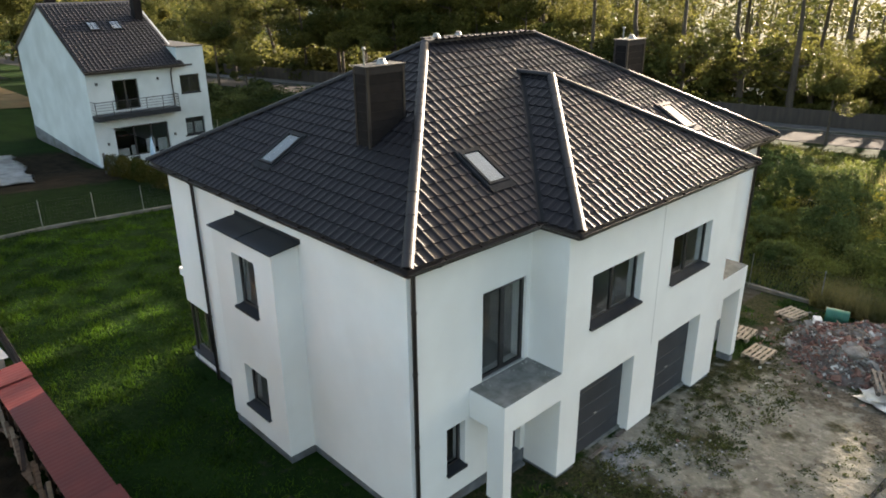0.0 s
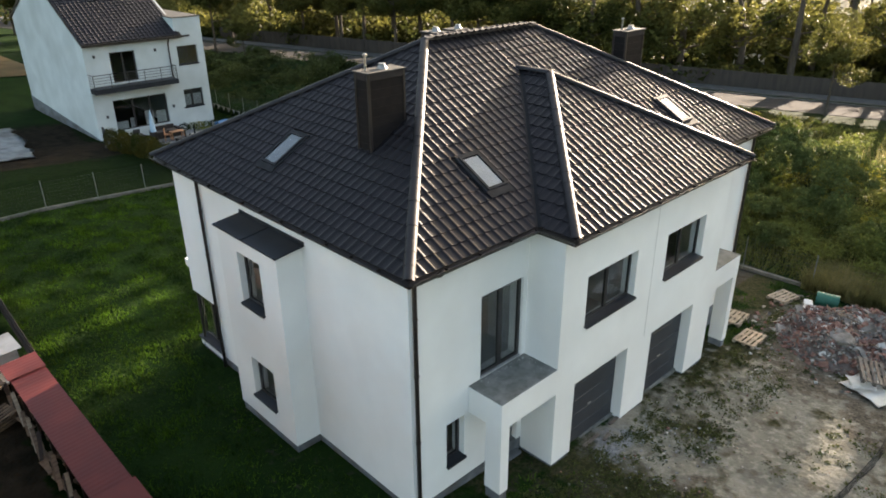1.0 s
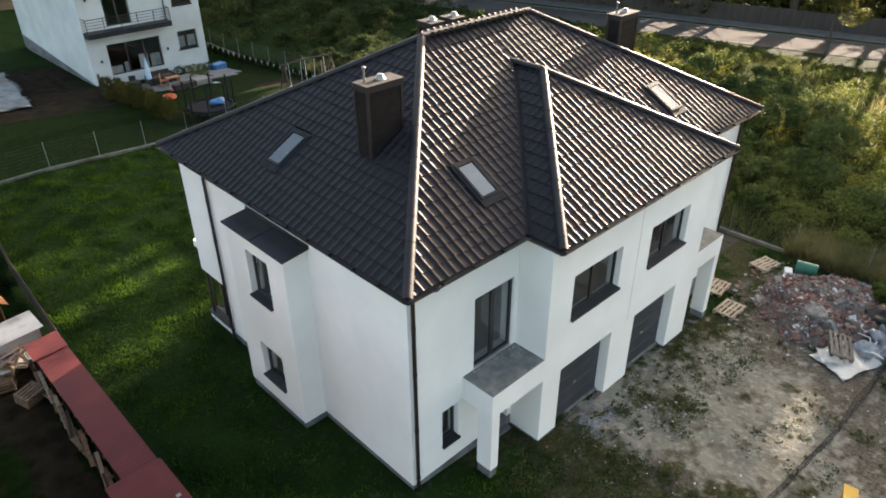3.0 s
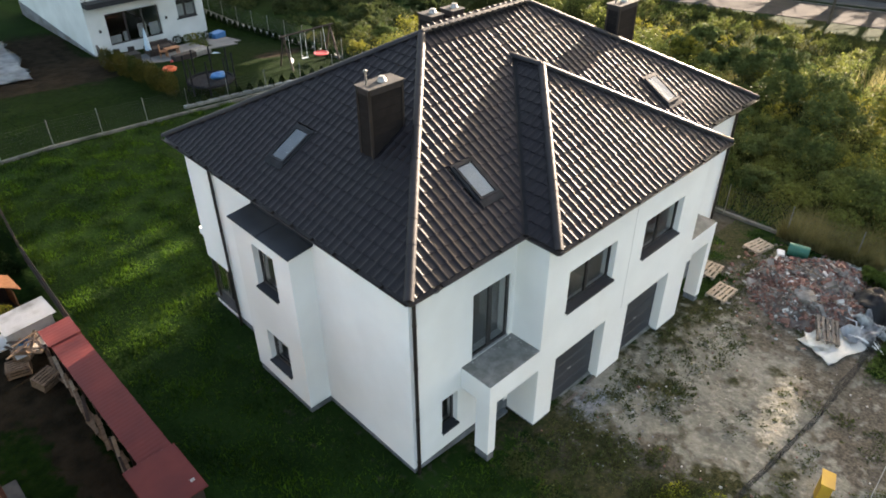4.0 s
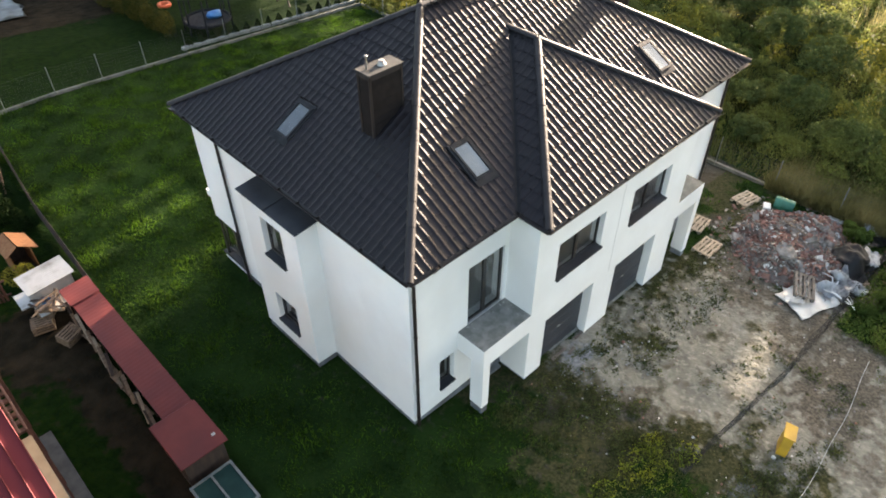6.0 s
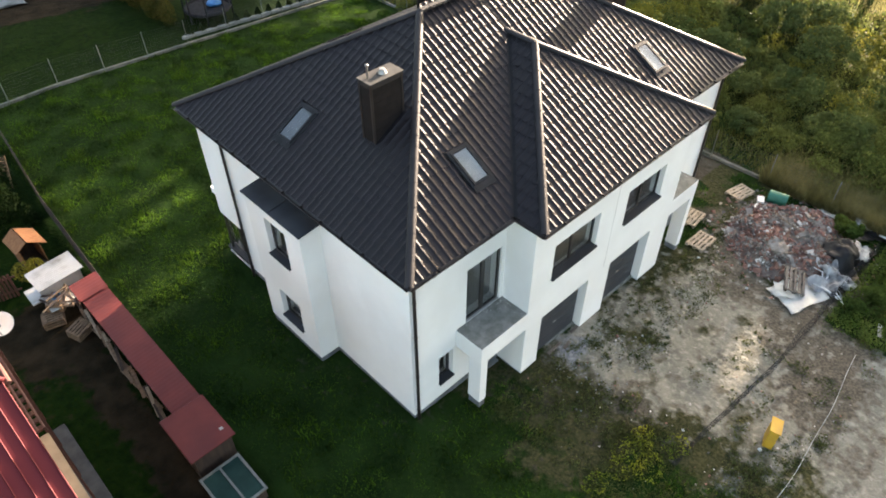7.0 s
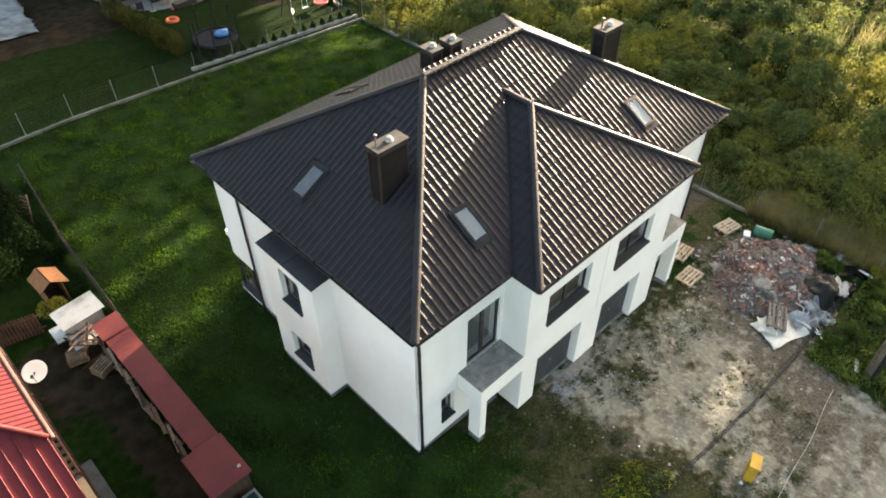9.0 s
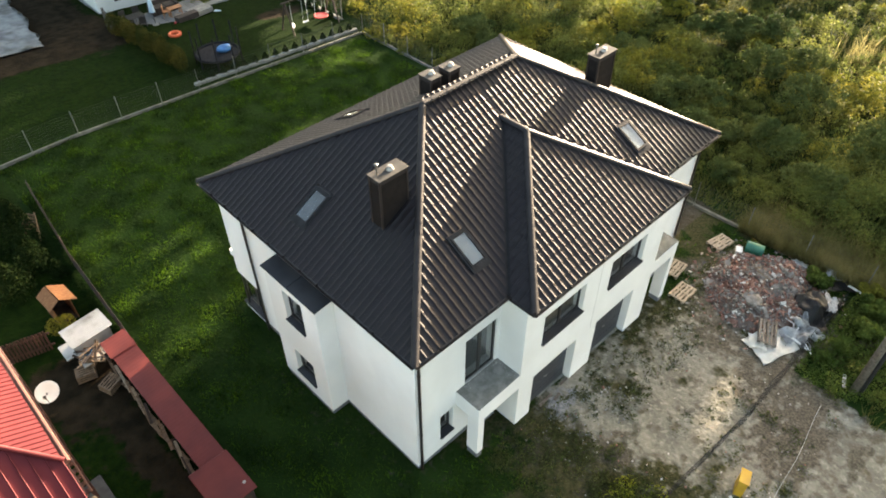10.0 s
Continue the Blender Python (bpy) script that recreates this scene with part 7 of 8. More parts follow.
for x, y, h in ((26.0, -2.5, 2.3), (24.2, 1.6, 1.5), (28.5, 1.0, 2.6), (31.5, -3.5, 3.0), (27.3, -6.8, 2.1), (34.5, 1.8, 2.9), (24.6, 6.0, 1.6), (30.5, 6.8, 2.4), (37.5, 5.8, 2.8), (36.0, -3.5, 2.7), (26.0, 12.0, 1.8), (41.0, 11.0, 2.4), (33.0, 14.0, 2.2), (23.8, -9.2, 1.7)):
    bush(x, y, h, LEAF_B, "rounded green bush standing in the wild scrub", "scrub bushes")
made = 0
while made < 26:
    x, y = RNG.uniform(25, 50), RNG.uniform(-24, 34)
    if not scrub_ok(x, y):
        continue
    made += 1
    bush(x, y, min(RNG.uniform(1.5, 2.9), scrub_limit(x)), LEAF_B if RNG.random() < 0.75 else LEAF_Y, "rounded green bush standing in the wild scrub", "scrub bushes", 170)
for x, y, h in ((16.6, -8.0, 0.75), (18.3, -8.4, 0.95), (19.8, -7.9, 0.9), (17.6, -9.4, 0.9), (20.6, -9.0, 1.2), (15.6, -7.6, 0.5), (19.9, -5.6, 0.75), (20.3, -5.1, 0.6)):
    bush(x, y, h, HERB, "low weedy green bush behind the net fence", "weed bushes")
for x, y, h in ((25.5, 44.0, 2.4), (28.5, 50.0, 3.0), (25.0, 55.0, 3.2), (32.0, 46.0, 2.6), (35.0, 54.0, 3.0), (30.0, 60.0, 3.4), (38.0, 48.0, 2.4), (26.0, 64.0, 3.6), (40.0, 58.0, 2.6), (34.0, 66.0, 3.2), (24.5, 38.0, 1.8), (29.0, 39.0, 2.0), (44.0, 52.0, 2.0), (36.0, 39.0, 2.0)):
    bush(x, y, h, LEAF_N, "bush beyond the garden fence, leaves darkened for shade", "garden bushes", 200)
bush(20.9, -7.6, 0.8, LEAF_Y, "yellow-flowering weed clump at the plot corner", "weed bushes", 160)

# hedges, thujas and garden shrubs


def leaf_thing(name, cen, size, mat, label, category, group="", at=None):
    ob = solo(name, quads_mesh(name, leaves(np.asarray(cen) - np.asarray(at), size), mat, 4), None, label, category, group, m=Matrix.Translation(at))
    return ob


pts = []
for k in range(26):
    y = 31.5 + k * 0.42
    pts.append(blob((8.7 + 0.2 * math.sin(k), y + 0.9, gz(8, y + 0.9) + 0.75), (0.5, 0.5, 0.85), 420))
leaf_thing("hedge", np.concatenate(pts), 0.07, leafy("autumn_hedge_leaves", (0.020, 0.032, 0.008), (0.066, 0.056, 0.013), 0.9, 0.4, 0.3, 0.04), "uneven green and yellow hedge beside the garden", "hedge", at=(8.35, 36.8, gz(8, 36.8)))


def thuja_mesh(h, r, n):
    z = NPR.uniform(0, 1, n)
    g = NPR.uniform(0, 2 * np.pi, n)
    k = r * (1 - z) ** 0.7 * NPR.uniform(0.5, 1.0, n)
    c0 = np.stack([k * np.cos(g), k * np.sin(g), 0.05 + z * h], 1)
    return quads_mesh("thuja", leaves(c0, 0.07), LEAF_D, 4)


TH = thuja_mesh(0.55, 0.30, 420)
first = None
spots = [(8.9 + i * 0.82, 30.35 + 0.015 * i) for i in range(16)] + [(21.7, 33.5 + i * 0.95) for i in range(23)]
for x, y in spots:
    if first is None:
        first = tagged(new("thuja", TH), "small dark thuja in a row along the fence", "shrub", "thuja row")
        first.matrix_basis = Matrix.Translation((x, y, gz(x, y)))
    else:
        copy_thing(first, pose(x, y, gz(x, y), 0, 0, RNG.uniform(0, 360)))
EDGE = noisy("pale_edging_stone", (0.13, 0.135, 0.125), (0.21, 0.215, 0.20), 2.0, 0.9, rand=0.15)
em = mesh_of("edging_stone", soft_box(-0.38, 0.38, -0.13, 0.13, -0.2, 0.13, 0.03, 2), EDGE)
ed = thing("garden_edging", (15, 30.1, gz(15, 30)), "row of pale edging stones along the fence", "edging")
for i in range(17):
    x = 8.7 + i * 0.79
    part("edging_stone", em, None, ed, m=pose(x, 30.2 + 0.012 * i, gz(x, 30) + 0.06, RNG.uniform(-3, 3), 3.5, RNG.uniform(-5, 5)))
ed = thing("garden_edging", (22, 44, gz(22, 44)), "row of pale edging stones along the fence", "edging")
for i in range(28):
    y = 33.2 + i * 0.79
    part("edging_stone", em, None, ed, m=pose(22.0, y, gz(22, y) + 0.05, 0, 0, 90 + RNG.uniform(-5, 5)))
q = blob((16.3, 44.0, gz(16.3, 44) + 0.35), (0.9, 0.35, 0.4), 700)
leaf_thing("shrub", q, 0.06, LEAF_A, "low green shrubs before the white house", "shrub", at=(16.3, 44.0, gz(16.3, 44)))
for x, y, h, r_, n_ in ((-5.6, 19.6, 2.0, 0.9, 1500), (-5.3, 21.5, 2.6, 1.0, 1900), (-5.9, 23.6, 2.9, 1.2, 2300), (-6.9, 18.6, 1.8, 1.0, 1500), (-7.2, 21.3, 2.6, 1.2, 2000), (-5.0, 18.3, 0.9, 0.5, 500)):
    z = NPR.uniform(0, 1, n_)
    g = NPR.uniform(0, 2 * np.pi, n_)
    k_ = r_ * (1 - z) ** 0.6 * NPR.uniform(0.4, 1.0, n_)
    c0 = np.stack([x + k_ * np.cos(g), y + k_ * np.sin(g), 0.0 + z * h], 1)
    leaf_thing("conifer_shrub", c0, 0.09, LEAF_D, "dark feathery conifer shrub by the yard fence", "shrub", "yard conifers", at=(x, y, 0.0))
for x, y, r_, mat in ((16.2, 47.5, 0.50, LEAF_D), (16.9, 47.3, 0.45, LEAF_B), (17.5, 47.5, 0.50, LEAF_Y), (18.1, 47.3, 0.42, LEAF_B), (18.8, 47.4, 0.50, LEAF_D)):
    leaf_thing("shrub", blob((x, y, gz(x, y) + 0.35), (r_, r_, 0.42), 420), 0.06, mat, "rounded garden shrub in the bed by the white wall", "shrub", at=(x, y, gz(x, y)))
for x, y, r_ in ((-6.4, 14.95, 0.45), (-6.0, 14.9, 0.35)):
    leaf_thing("shrub", blob((x, y, 0.4), (r_, r_, 0.4), 420), 0.05, LEAF_Y, "small yellow-green shrub behind the picket fence", "shrub", at=(x, y, 0.0))


# trees
def tree_parts(h, crown_r, seed, n_leaf, leaf, low=0.28, skirt=0):
    """Trunk with limbs, and a crown of clumps round their ends; at the origin."""
    rg = random.Random(seed)
    bm = bmesh.new()
    base_r = 0.017 * h
    top = Vector((rg.uniform(-.04, .04) * h, rg.uniform(-.04, .04) * h, h * 0.72))
    mid = top * 0.5 + Vector((rg.uniform(-.02, .02) * h, rg.uniform(-.02, .02) * h, 0))
    tube(bm, [(0, 0, -0.4), (0, 0, 0.2 * h), mid, top], base_r, 9, base_r * 0.25)
    cl = [blob(top + Vector((0, 0, 0.12 * h)), (crown_r * 0.5, crown_r * 0.5, 0.14 * h), n_leaf // 9)]
    nl = 11
    for k in range(nl):
        s = rg.uniform(low, 0.95)
        p = (Vector((0, 0, 0.2 * h)).lerp(mid, min(1, s * 2)) if s < 0.5 else mid.lerp(top, s * 2 - 1))
        g = 2 * math.pi * (k * 0.38 + rg.random() * 0.2)
        L = crown_r * rg.uniform(0.55, 1.0) * (1.15 - 0.55 * s)
        e = p + Vector((L * math.cos(g), L * math.sin(g), L * rg.uniform(0.25, 0.7)))
        tube(bm, [p, p.lerp(e, 0.5) + Vector((0, 0, -0.06 * L)), e], base_r * 0.34, 6, base_r * 0.08)
        for q in (e, p.lerp(e, 0.62)):
            r_ = crown_r * rg.uniform(0.22, 0.42)
            cl.append(blob(q, (r_ * rg.uniform(.8, 1.25), r_ * rg.uniform(.8, 1.25), r_ * rg.uniform(.55, .85)), n_leaf // (2 * nl)))
    for k in range(skirt):
        s, g = rg.uniform(0.11, 0.25), rg.uniform(0, 2 * math.pi)
        L = crown_r * rg.uniform(0.35, 0.85)
        p = Vector((0, 0, s * h))
        e = p + Vector((L * math.cos(g), L * math.sin(g), L * rg.uniform(0.1, 0.5)))
        tube(bm, [p, p.lerp(e, 0.5) + Vector((0, 0, -0.05 * L)), e], base_r * 0.22, 5, base_r * 0.05)
        cl.append(blob(e, (crown_r * 0.34, crown_r * 0.34, crown_r * 0.26), 260))
    tm = mesh_of("trunk", bm, BARK)
    co = leaflets(np.concatenate(cl), leaf)
    return tm, quads_mesh("crown", co, LEAF_T, 3), co


def tree(tm, cm, m, label, group):
    t = thing("tree", m, label, "tree", group)
    part("trunk", tm, None, t, m=m)
    part("crown", cm, None, t, m=m)
    return t


KINDS = [tree_parts(15, 4.6, 1, 15000, 0.17), tree_parts(18, 5.4, 2, 17000, 0.19), tree_parts(13, 4.0, 3, 11000, 0.15), tree_parts(20, 5.0, 4, 17000, 0.20),
         tree_parts(26, 6.0, 5, 20000, 0.28, 0.86, 5), tree_parts(27, 5.6, 6, 20000, 0.28, 0.84, 5), tree_parts(24, 5.6, 8, 20000, 0.28, 0.88, 5),
         tree_parts(26, 6.0, 15, 15000, 0.28, 0.80, 16), tree_parts(25, 5.8, 16, 14000, 0.28, 0.82, 16), tree_parts(26, 6.0, 25, 18000, 0.28, 0.86, 30), tree_parts(25, 5.8, 26, 18000, 0.28, 0.86, 30)]
# gaps in the crowns let shafts of sun down to the drive
# and others to the lawn; each with its half width across and upwards
SHAFTS = ((Vector((10.2, -5.9, -0.5)), 0.40, 0.70), (Vector((-0.5, 17.0, -0.15)), 0.35, 0.40), (Vector((-1.4, 15.1, -0.1)), 0.50, 0.80), (Vector((-1.9, 11.35, -0.1)), 0.32, 0.70), (Vector((-5.1, 11.75, 1.17)), 0.50, 0.45),
          (Vector((11.0, 21.4, -0.8)), 0.35, 0.95), (Vector((16.2, 36.2, -1.7)), 0.35, 0.45))
SUN_DIR = Vector((math.cos(radians(SUN_AZ)) * math.cos(radians(SUN_EL)), math.sin(radians(SUN_AZ)) * math.cos(radians(SUN_EL)), math.sin(radians(SUN_EL))))
SUN_SIDE = Vector((-math.sin(radians(SUN_AZ)), math.cos(radians(SUN_AZ)), 0))
SUN_UP = SUN_DIR.cross(SUN_SIDE)


def sunlit(at):
    """Which leaves would shade the open stretch of road or the sunny patches of the scrub: the wood is gappy there."""
    t = (at[:, 2] + 4.1) / SUN_DIR.z
    px, py = at[:, 0] - SUN_DIR.x * t - R0.x, at[:, 1] - SUN_DIR.y * t - R0.y
    al, of = px * RD.x + py * RD.y, px * RN.x + py * RN.y
    road = (al > -30) & (al < 4) & (of > -1.5) & (of < 10) & (np.sin(al * 1.25 + of * 0.22) + 0.5 * np.sin(al * 0.47 + 1.0) < 0.75)
    field = (al > -40) & (al < 6) & (of > -30) & (of <= -1.5) & (np.sin(al * 0.33 + of * 0.10) + np.sin(of * 0.42 - al * 0.14) + 0.6 * np.sin(al * 0.9) > -0.1)
    return (road | field) & (at[:, 2] > -3.0)


def thinned(co, m):
    """The crown's leaves without those that stand in the shaft, or None where none do."""
    at = np.asarray(co) @ np.array(m.to_3x3()).T + np.array(m.translation)
    bad = np.zeros(len(at) // 3, bool)
    for p, across, upward in SHAFTS:
        w = at - np.array(p)
        d = (w @ np.array(SUN_SIDE) / across) ** 2 + (w @ np.array(SUN_UP) / upward) ** 2
        bad |= (d.reshape(-1, 3) < 1).any(1)
    bad |= sunlit(at.reshape(-1, 3, 3).mean(1))
    return np.asarray(co).reshape(-1, 3, 3)[~bad] if bad.any() else None


def plant(x, y, k, s, label, group, gaps=True):
    m = pose(x, y, gz(x, y) - 0.1, 0, 0, RNG.uniform(0, 360)) @ Matrix.Diagonal((s, s, s, 1))
    tm, cm, co = KINDS[k]
    less = thinned(co, m) if gaps else None
    tree(tm, cm if less is None else quads_mesh("crown", less, LEAF_T, 3), m, label, group)


def at_road(along, off):
    p = R0 + RD * along + RN * off
    return p.x, p.y


# one tree on the near verge, rows behind the footpath
plant(*at_road(-14.5, -0.8), 2, 0.8, "slender leafy street tree beside the road", "street trees", gaps=False)
for i, (al, of, k, s) in enumerate(((-62, 17, 4, 1.0), (-53, 19, 5, 0.95), (-45, 16.5, 6, 1.0), (-38, 18, 4, 0.95), (-33, 17, 5, 1.15), (-27.4, 18, 6, 1.3), (-21.6, 17.5, 4, 1.2), (-16, 19, 6, 1.25), (-10, 17, 5, 1.1), (-4, 19, 7, 1.15), (3, 17, 8, 1.2), (9, 18.5, 7, 1.2), (15, 17, 8, 1.15), (22, 18, 7, 1.1), (29, 19, 3, 1.1), (36, 17, 1, 1.25), (42, 18, 3, 1.2), (47, 18, 1, 1.1), (57, 17, 1, 1.2),
                                    (24, 15.6, 0, 1.15), (31, 15.4, 0, 1.3), (45, 15.5, 0, 1.25), (51, 16, 3, 1.1), (55, 15.4, 0, 1.3), (63, 16, 0, 1.2),
                                    (-1, 22, 0, 0.9), (5, 21, 0, 1.0), (11, 22, 0, 0.95), (16, 20.5, 0, 1.0), (21, 22, 0, 1.0),
                                    (-58, 27, 3, 1.25), (-48, 28, 1, 1.3), (-40, 27, 9, 1.05), (-33, 28, 10, 1.2), (-26, 30, 9, 1.35), (-21, 29, 10, 1.25), (-12, 28, 9, 1.05), (-3, 29, 8, 1.2), (19, 28, 7, 1.1), (27, 27, 3, 1.2), (34, 28, 1, 1.4), (42, 29, 3, 1.2), (60, 30, 1, 1.2), (75, 22, 3, 1.2), (90, 26, 1, 1.2), (106, 20, 3, 1.1))):
    plant(*at_road(al, of), k, s, "tall leafy broadleaf tree behind the footpath", "roadside trees")
for i, (x, y, k, s) in enumerate(((33, 92, 0, 1.0), (26, 98, 2, 1.1), (40, 88, 2, 1.05), (20, 84, 2, 0.8), (47, 96, 1, 0.95), (12, 96, 2, 1.0), (2, 90, 0, 0.9), (-6, 82, 2, 1.0), (30, 80, 2, 0.7), (38, 76, 2, 0.6), (22, 108, 1, 1.0), (36, 112, 3, 1.0), (4, 112, 1, 1.0))):
    plant(x, y, k, s, "leafy broadleaf tree beyond the white house", "garden trees")
plant(-4.9, 33.5, 2, 0.32, "young leafy tree beside the fence", "garden trees")
# far wood, one mass
cl, tk = [], bmesh.new()
for k in range(230):
    al, of = RNG.uniform(-150, 260), RNG.uniform(40, 150)
    x, y = at_road(al, of)
    h = min(RNG.uniform(15, 26), 3.5 + 0.155 * of)
    r_ = RNG.uniform(3.5, 5.5)
    cl.append(blob((x, y, gz(x, y) + h * 0.55), (r_, r_, h * 0.46), 300))
    tube(tk, [(x, y, gz(x, y) - 0.3), (x, y, gz(x, y) + h * 0.6)], 0.3, 6, 0.12)
for k in range(150):
    x, y = at_road(RNG.uniform(-110, 230), RNG.uniform(105, 160))
    h = RNG.uniform(20, 26)
    cl.append(blob((x, y, gz(x, y) + h * 0.54), (5.5, 5.5, h * 0.47), 320))
    tube(tk, [(x, y, gz(x, y) - 0.3), (x, y, gz(x, y) + h * 0.6)], 0.3, 6, 0.12)
for k in range(110):
    x, y = RNG.uniform(-120, 60), RNG.uniform(125, 240)
    h = RNG.uniform(10, 18)
    r_ = RNG.uniform(3.5, 5.5)
    cl.append(blob((x, y, gz(x, y) + h * 0.6), (r_, r_, h * 0.42), 420))
    tube(tk, [(x, y, gz(x, y) - 0.3), (x, y, gz(x, y) + h * 0.6)], 0.3, 6, 0.12)
for k in range(760):
    of = 15.5 + 34 * RNG.random() ** 1.2
    al = RNG.uniform(-75, 130)
    x, y = at_road(al, of)
    h = RNG.uniform(1.8, 4.0 + 0.08 * of) * (0.35 if -40 < al < -4 and of < 30 else 1.0)
    cl.append(blob((x, y, gz(x, y) + h * 0.45), (h * 0.8, h * 0.8, h * 0.6), 200))
cl = np.concatenate(cl)
cl = cl[~sunlit(cl)]
solo("far_wood", quads_mesh("far_wood", leaflets(cl, 0.55), LEAF_T, 3), None, "dark dense wood in the distance", "wood", kind="stuff")
solo("far_trunks", tk, BARK, "bare trunks of the distant wood", "wood", kind="stuff")

# sunny stubble and a lane beyond the white house
STUBBLE = noisy("dry_stubble", (0.23, 0.15, 0.065), (0.34, 0.235, 0.11), 0.4, 0.95, bump=0.4, bump_scale=6, c3=(0.15, 0.13, 0.05), scale3=0.12)
for name, y0, y1, mat, label, category in (("stubble_field", 80, 106, STUBBLE, "dry straw-coloured stubble beyond the white house", "field"), ("lane", 113, 131, ASPHALT, "grey lane beyond the stubble", "road")):
    bm = bmesh.new()
    rows = [[bm.verts.new((x, y, gz(x, y) + 0.06)) for x in np.linspace(-60, 19 if name == "lane" else 15, 14)] for y in np.linspace(y0, y1, 8)]
    for a, b in zip(rows, rows[1:]):
        for k in range(13):
            bm.faces.new((a[k], a[k + 1], b[k + 1], b[k]))
    bmesh.ops.solidify(bm, geom=bm.faces[:], thickness=0.3)
    solo(name, bm, mat, label, category, kind="structure")

# board fence behind the footpath, halls and vehicles in the distance
FENCE_D = noisy("dark_fence_boards", (0.035, 0.027, 0.022), (0.06, 0.046, 0.036), 1.0, 0.85, stretch=(2, 2, 0.3))
bf = thing("board_fence", (*at_road(-5, 14.2), gz(*at_road(-5, 14.2))), "tall dark board fence behind the footpath", "fence")
for i in range(-30, 32):
    p = R0 + RD * (i * 2.5) + RN * 14.2
    m = pose(p.x, p.y, gz(p.x, p.y), 0, 0, math.degrees(math.atan2(RD.y, RD.x)))
    part("fence_panel", boxes((0.04, 2.46, -0.02, 0.02, -0.2, 1.95), (-0.06, 0.06, -0.05, 0.05, -0.2, 2.05)), FENCE_D, bf, m=m)
hall = thing("hall", (118, 195, -5), "long low hall with pale flat roof", "building")
part("wall", boxes((97, 140, 190, 206, -6, 0.4)), noisy("pale_cladding", (0.34, 0.35, 0.36), (0.42, 0.43, 0.43), 0.3, 0.7), hall)
part("roof", boxes((96.5, 140.5, 189.5, 206.5, 0.4, 1.6)), WHITE_SHEET, hall, "pale flat roof")
for i in range(9):
    part("window", boxes((99.5 + i * 4.4, 102.3 + i * 4.4, 189.9, 189.99, -3.4, -1.6)), FRAME, hall)
for al, of in ((2.5, 25.0), (-4.5, 26.0)):
    x, y = at_road(al, of)
    cn = thing("canopy", (x, y, gz(x, y)), "white canopy roof on posts behind the fence", "canopy")
    m = pose(x, y, gz(x, y), 0, 0, 20)
    bm = bmesh.new()
    slab(bm, [(-2.6, -2.0, 2.5), (2.6, -2.0, 2.5), (2.6, 2.0, 2.9), (-2.6, 2.0, 2.9)], 0.08)
    bmesh.ops.recalc_face_normals(bm, faces=bm.faces[:])
    part("roof", bm, WHITE, cn, m=m)
    for sx in (-2.4, 2.4):
        for sy in (-1.8, 1.8):
            part("post", boxes((sx - 0.05, sx + 0.05, sy - 0.05, sy + 0.05, -0.2, 2.5)), WHITE, cn, m=m)


VAN_AT = -23.0


def van(m, label):
    v = thing("van", m, label, "van")
    bm = bmesh.new()
    prof = [(-2.4, 0.35), (2.35, 0.35), (2.45, 0.9), (1.75, 1.12), (1.05, 1.85), (0.6, 1.98), (-2.3, 1.98), (-2.45, 1.2)]
    a = [bm.verts.new((x, -0.9, z)) for x, z in prof]
    b = [bm.verts.new((x, 0.9, z)) for x, z in prof]
    bm.faces.new(a)
    bm.faces.new(b[::-1])
    for i in range(len(prof)):
        j = (i + 1) % len(prof)
        bm.faces.new((a[i], b[i], b[j], a[j]))
    bmesh.ops.recalc_face_normals(bm, faces=bm.faces[:])
    bmesh.ops.bevel(bm, geom=bm.edges[:], offset=0.07, segments=2, affect="EDGES")
    body = part("body", bm, WHITE, v, m=m)
    for s in (-1, 1):
        for x0, x1 in ((-2.1, -0.95), (-0.85, 0.15), (0.25, 1.05)):
            part("window", boxes((x0, x1 if x1 < 1 else 0.95, s * 0.905 - 0.006, s * 0.905 + 0.006, 1.2, 1.75)), FRAME, body, m=m)
        for x in (-1.5, 1.5):
            w_ = part("wheel", lathe([(0.30, -0.1), (0.33, -0.08), (0.33, 0.08), (0.30, 0.1)], 20), BLACK, v, m=m @ pose(x, s * 0.86, 0.33, 90, 0, 0))
            part("rim", lathe([(0.19, -0.11), (0.19, 0.11)], 16), STEEL, w_, m=m @ pose(x, s * 0.86, 0.33, 90, 0, 0))
        part("headlight", soft_box(2.38, 2.46, s * 0.7 - 0.12, s * 0.7 + 0.12, 0.68, 0.85, 0.02, 1), STEEL, v, m=m)
    bm = bmesh.new()
    hexa(bm, [(1.12, -0.78, 1.80), (1.74, -0.78, 1.16), (1.76, -0.78, 1.18), (1.14, -0.78, 1.82), (1.12, 0.78, 1.80), (1.74, 0.78, 1.16), (1.76, 0.78, 1.18), (1.14, 0.78, 1.82)])
    bmesh.ops.recalc_face_normals(bm, faces=bm.faces[:])
    part("windscreen", bm, FRAME, body, m=m)


p = R0 + RD * VAN_AT + RN * 2.2
van(pose(p.x, p.y, gz(p.x, p.y) + 0.05, 0, 0, math.degrees(math.atan2(-RD.y, -RD.x))), "white van standing on the asphalt road")

# ---- roof tiles and caps, the pieces last ----
TW, TE = 0.2541, 0.366                 # cover width, exposure up the slope
PROFILE = [(0.0, 0.0), (0.15, -0.004), (0.30, -0.004), (0.42, 0.0)] + [(0.42 + 0.58 * k / 8, 0.0142 * (1 - math.cos(2 * math.pi * k / 8))) for k in range(1, 8)] + [(1.0, 0.0)]


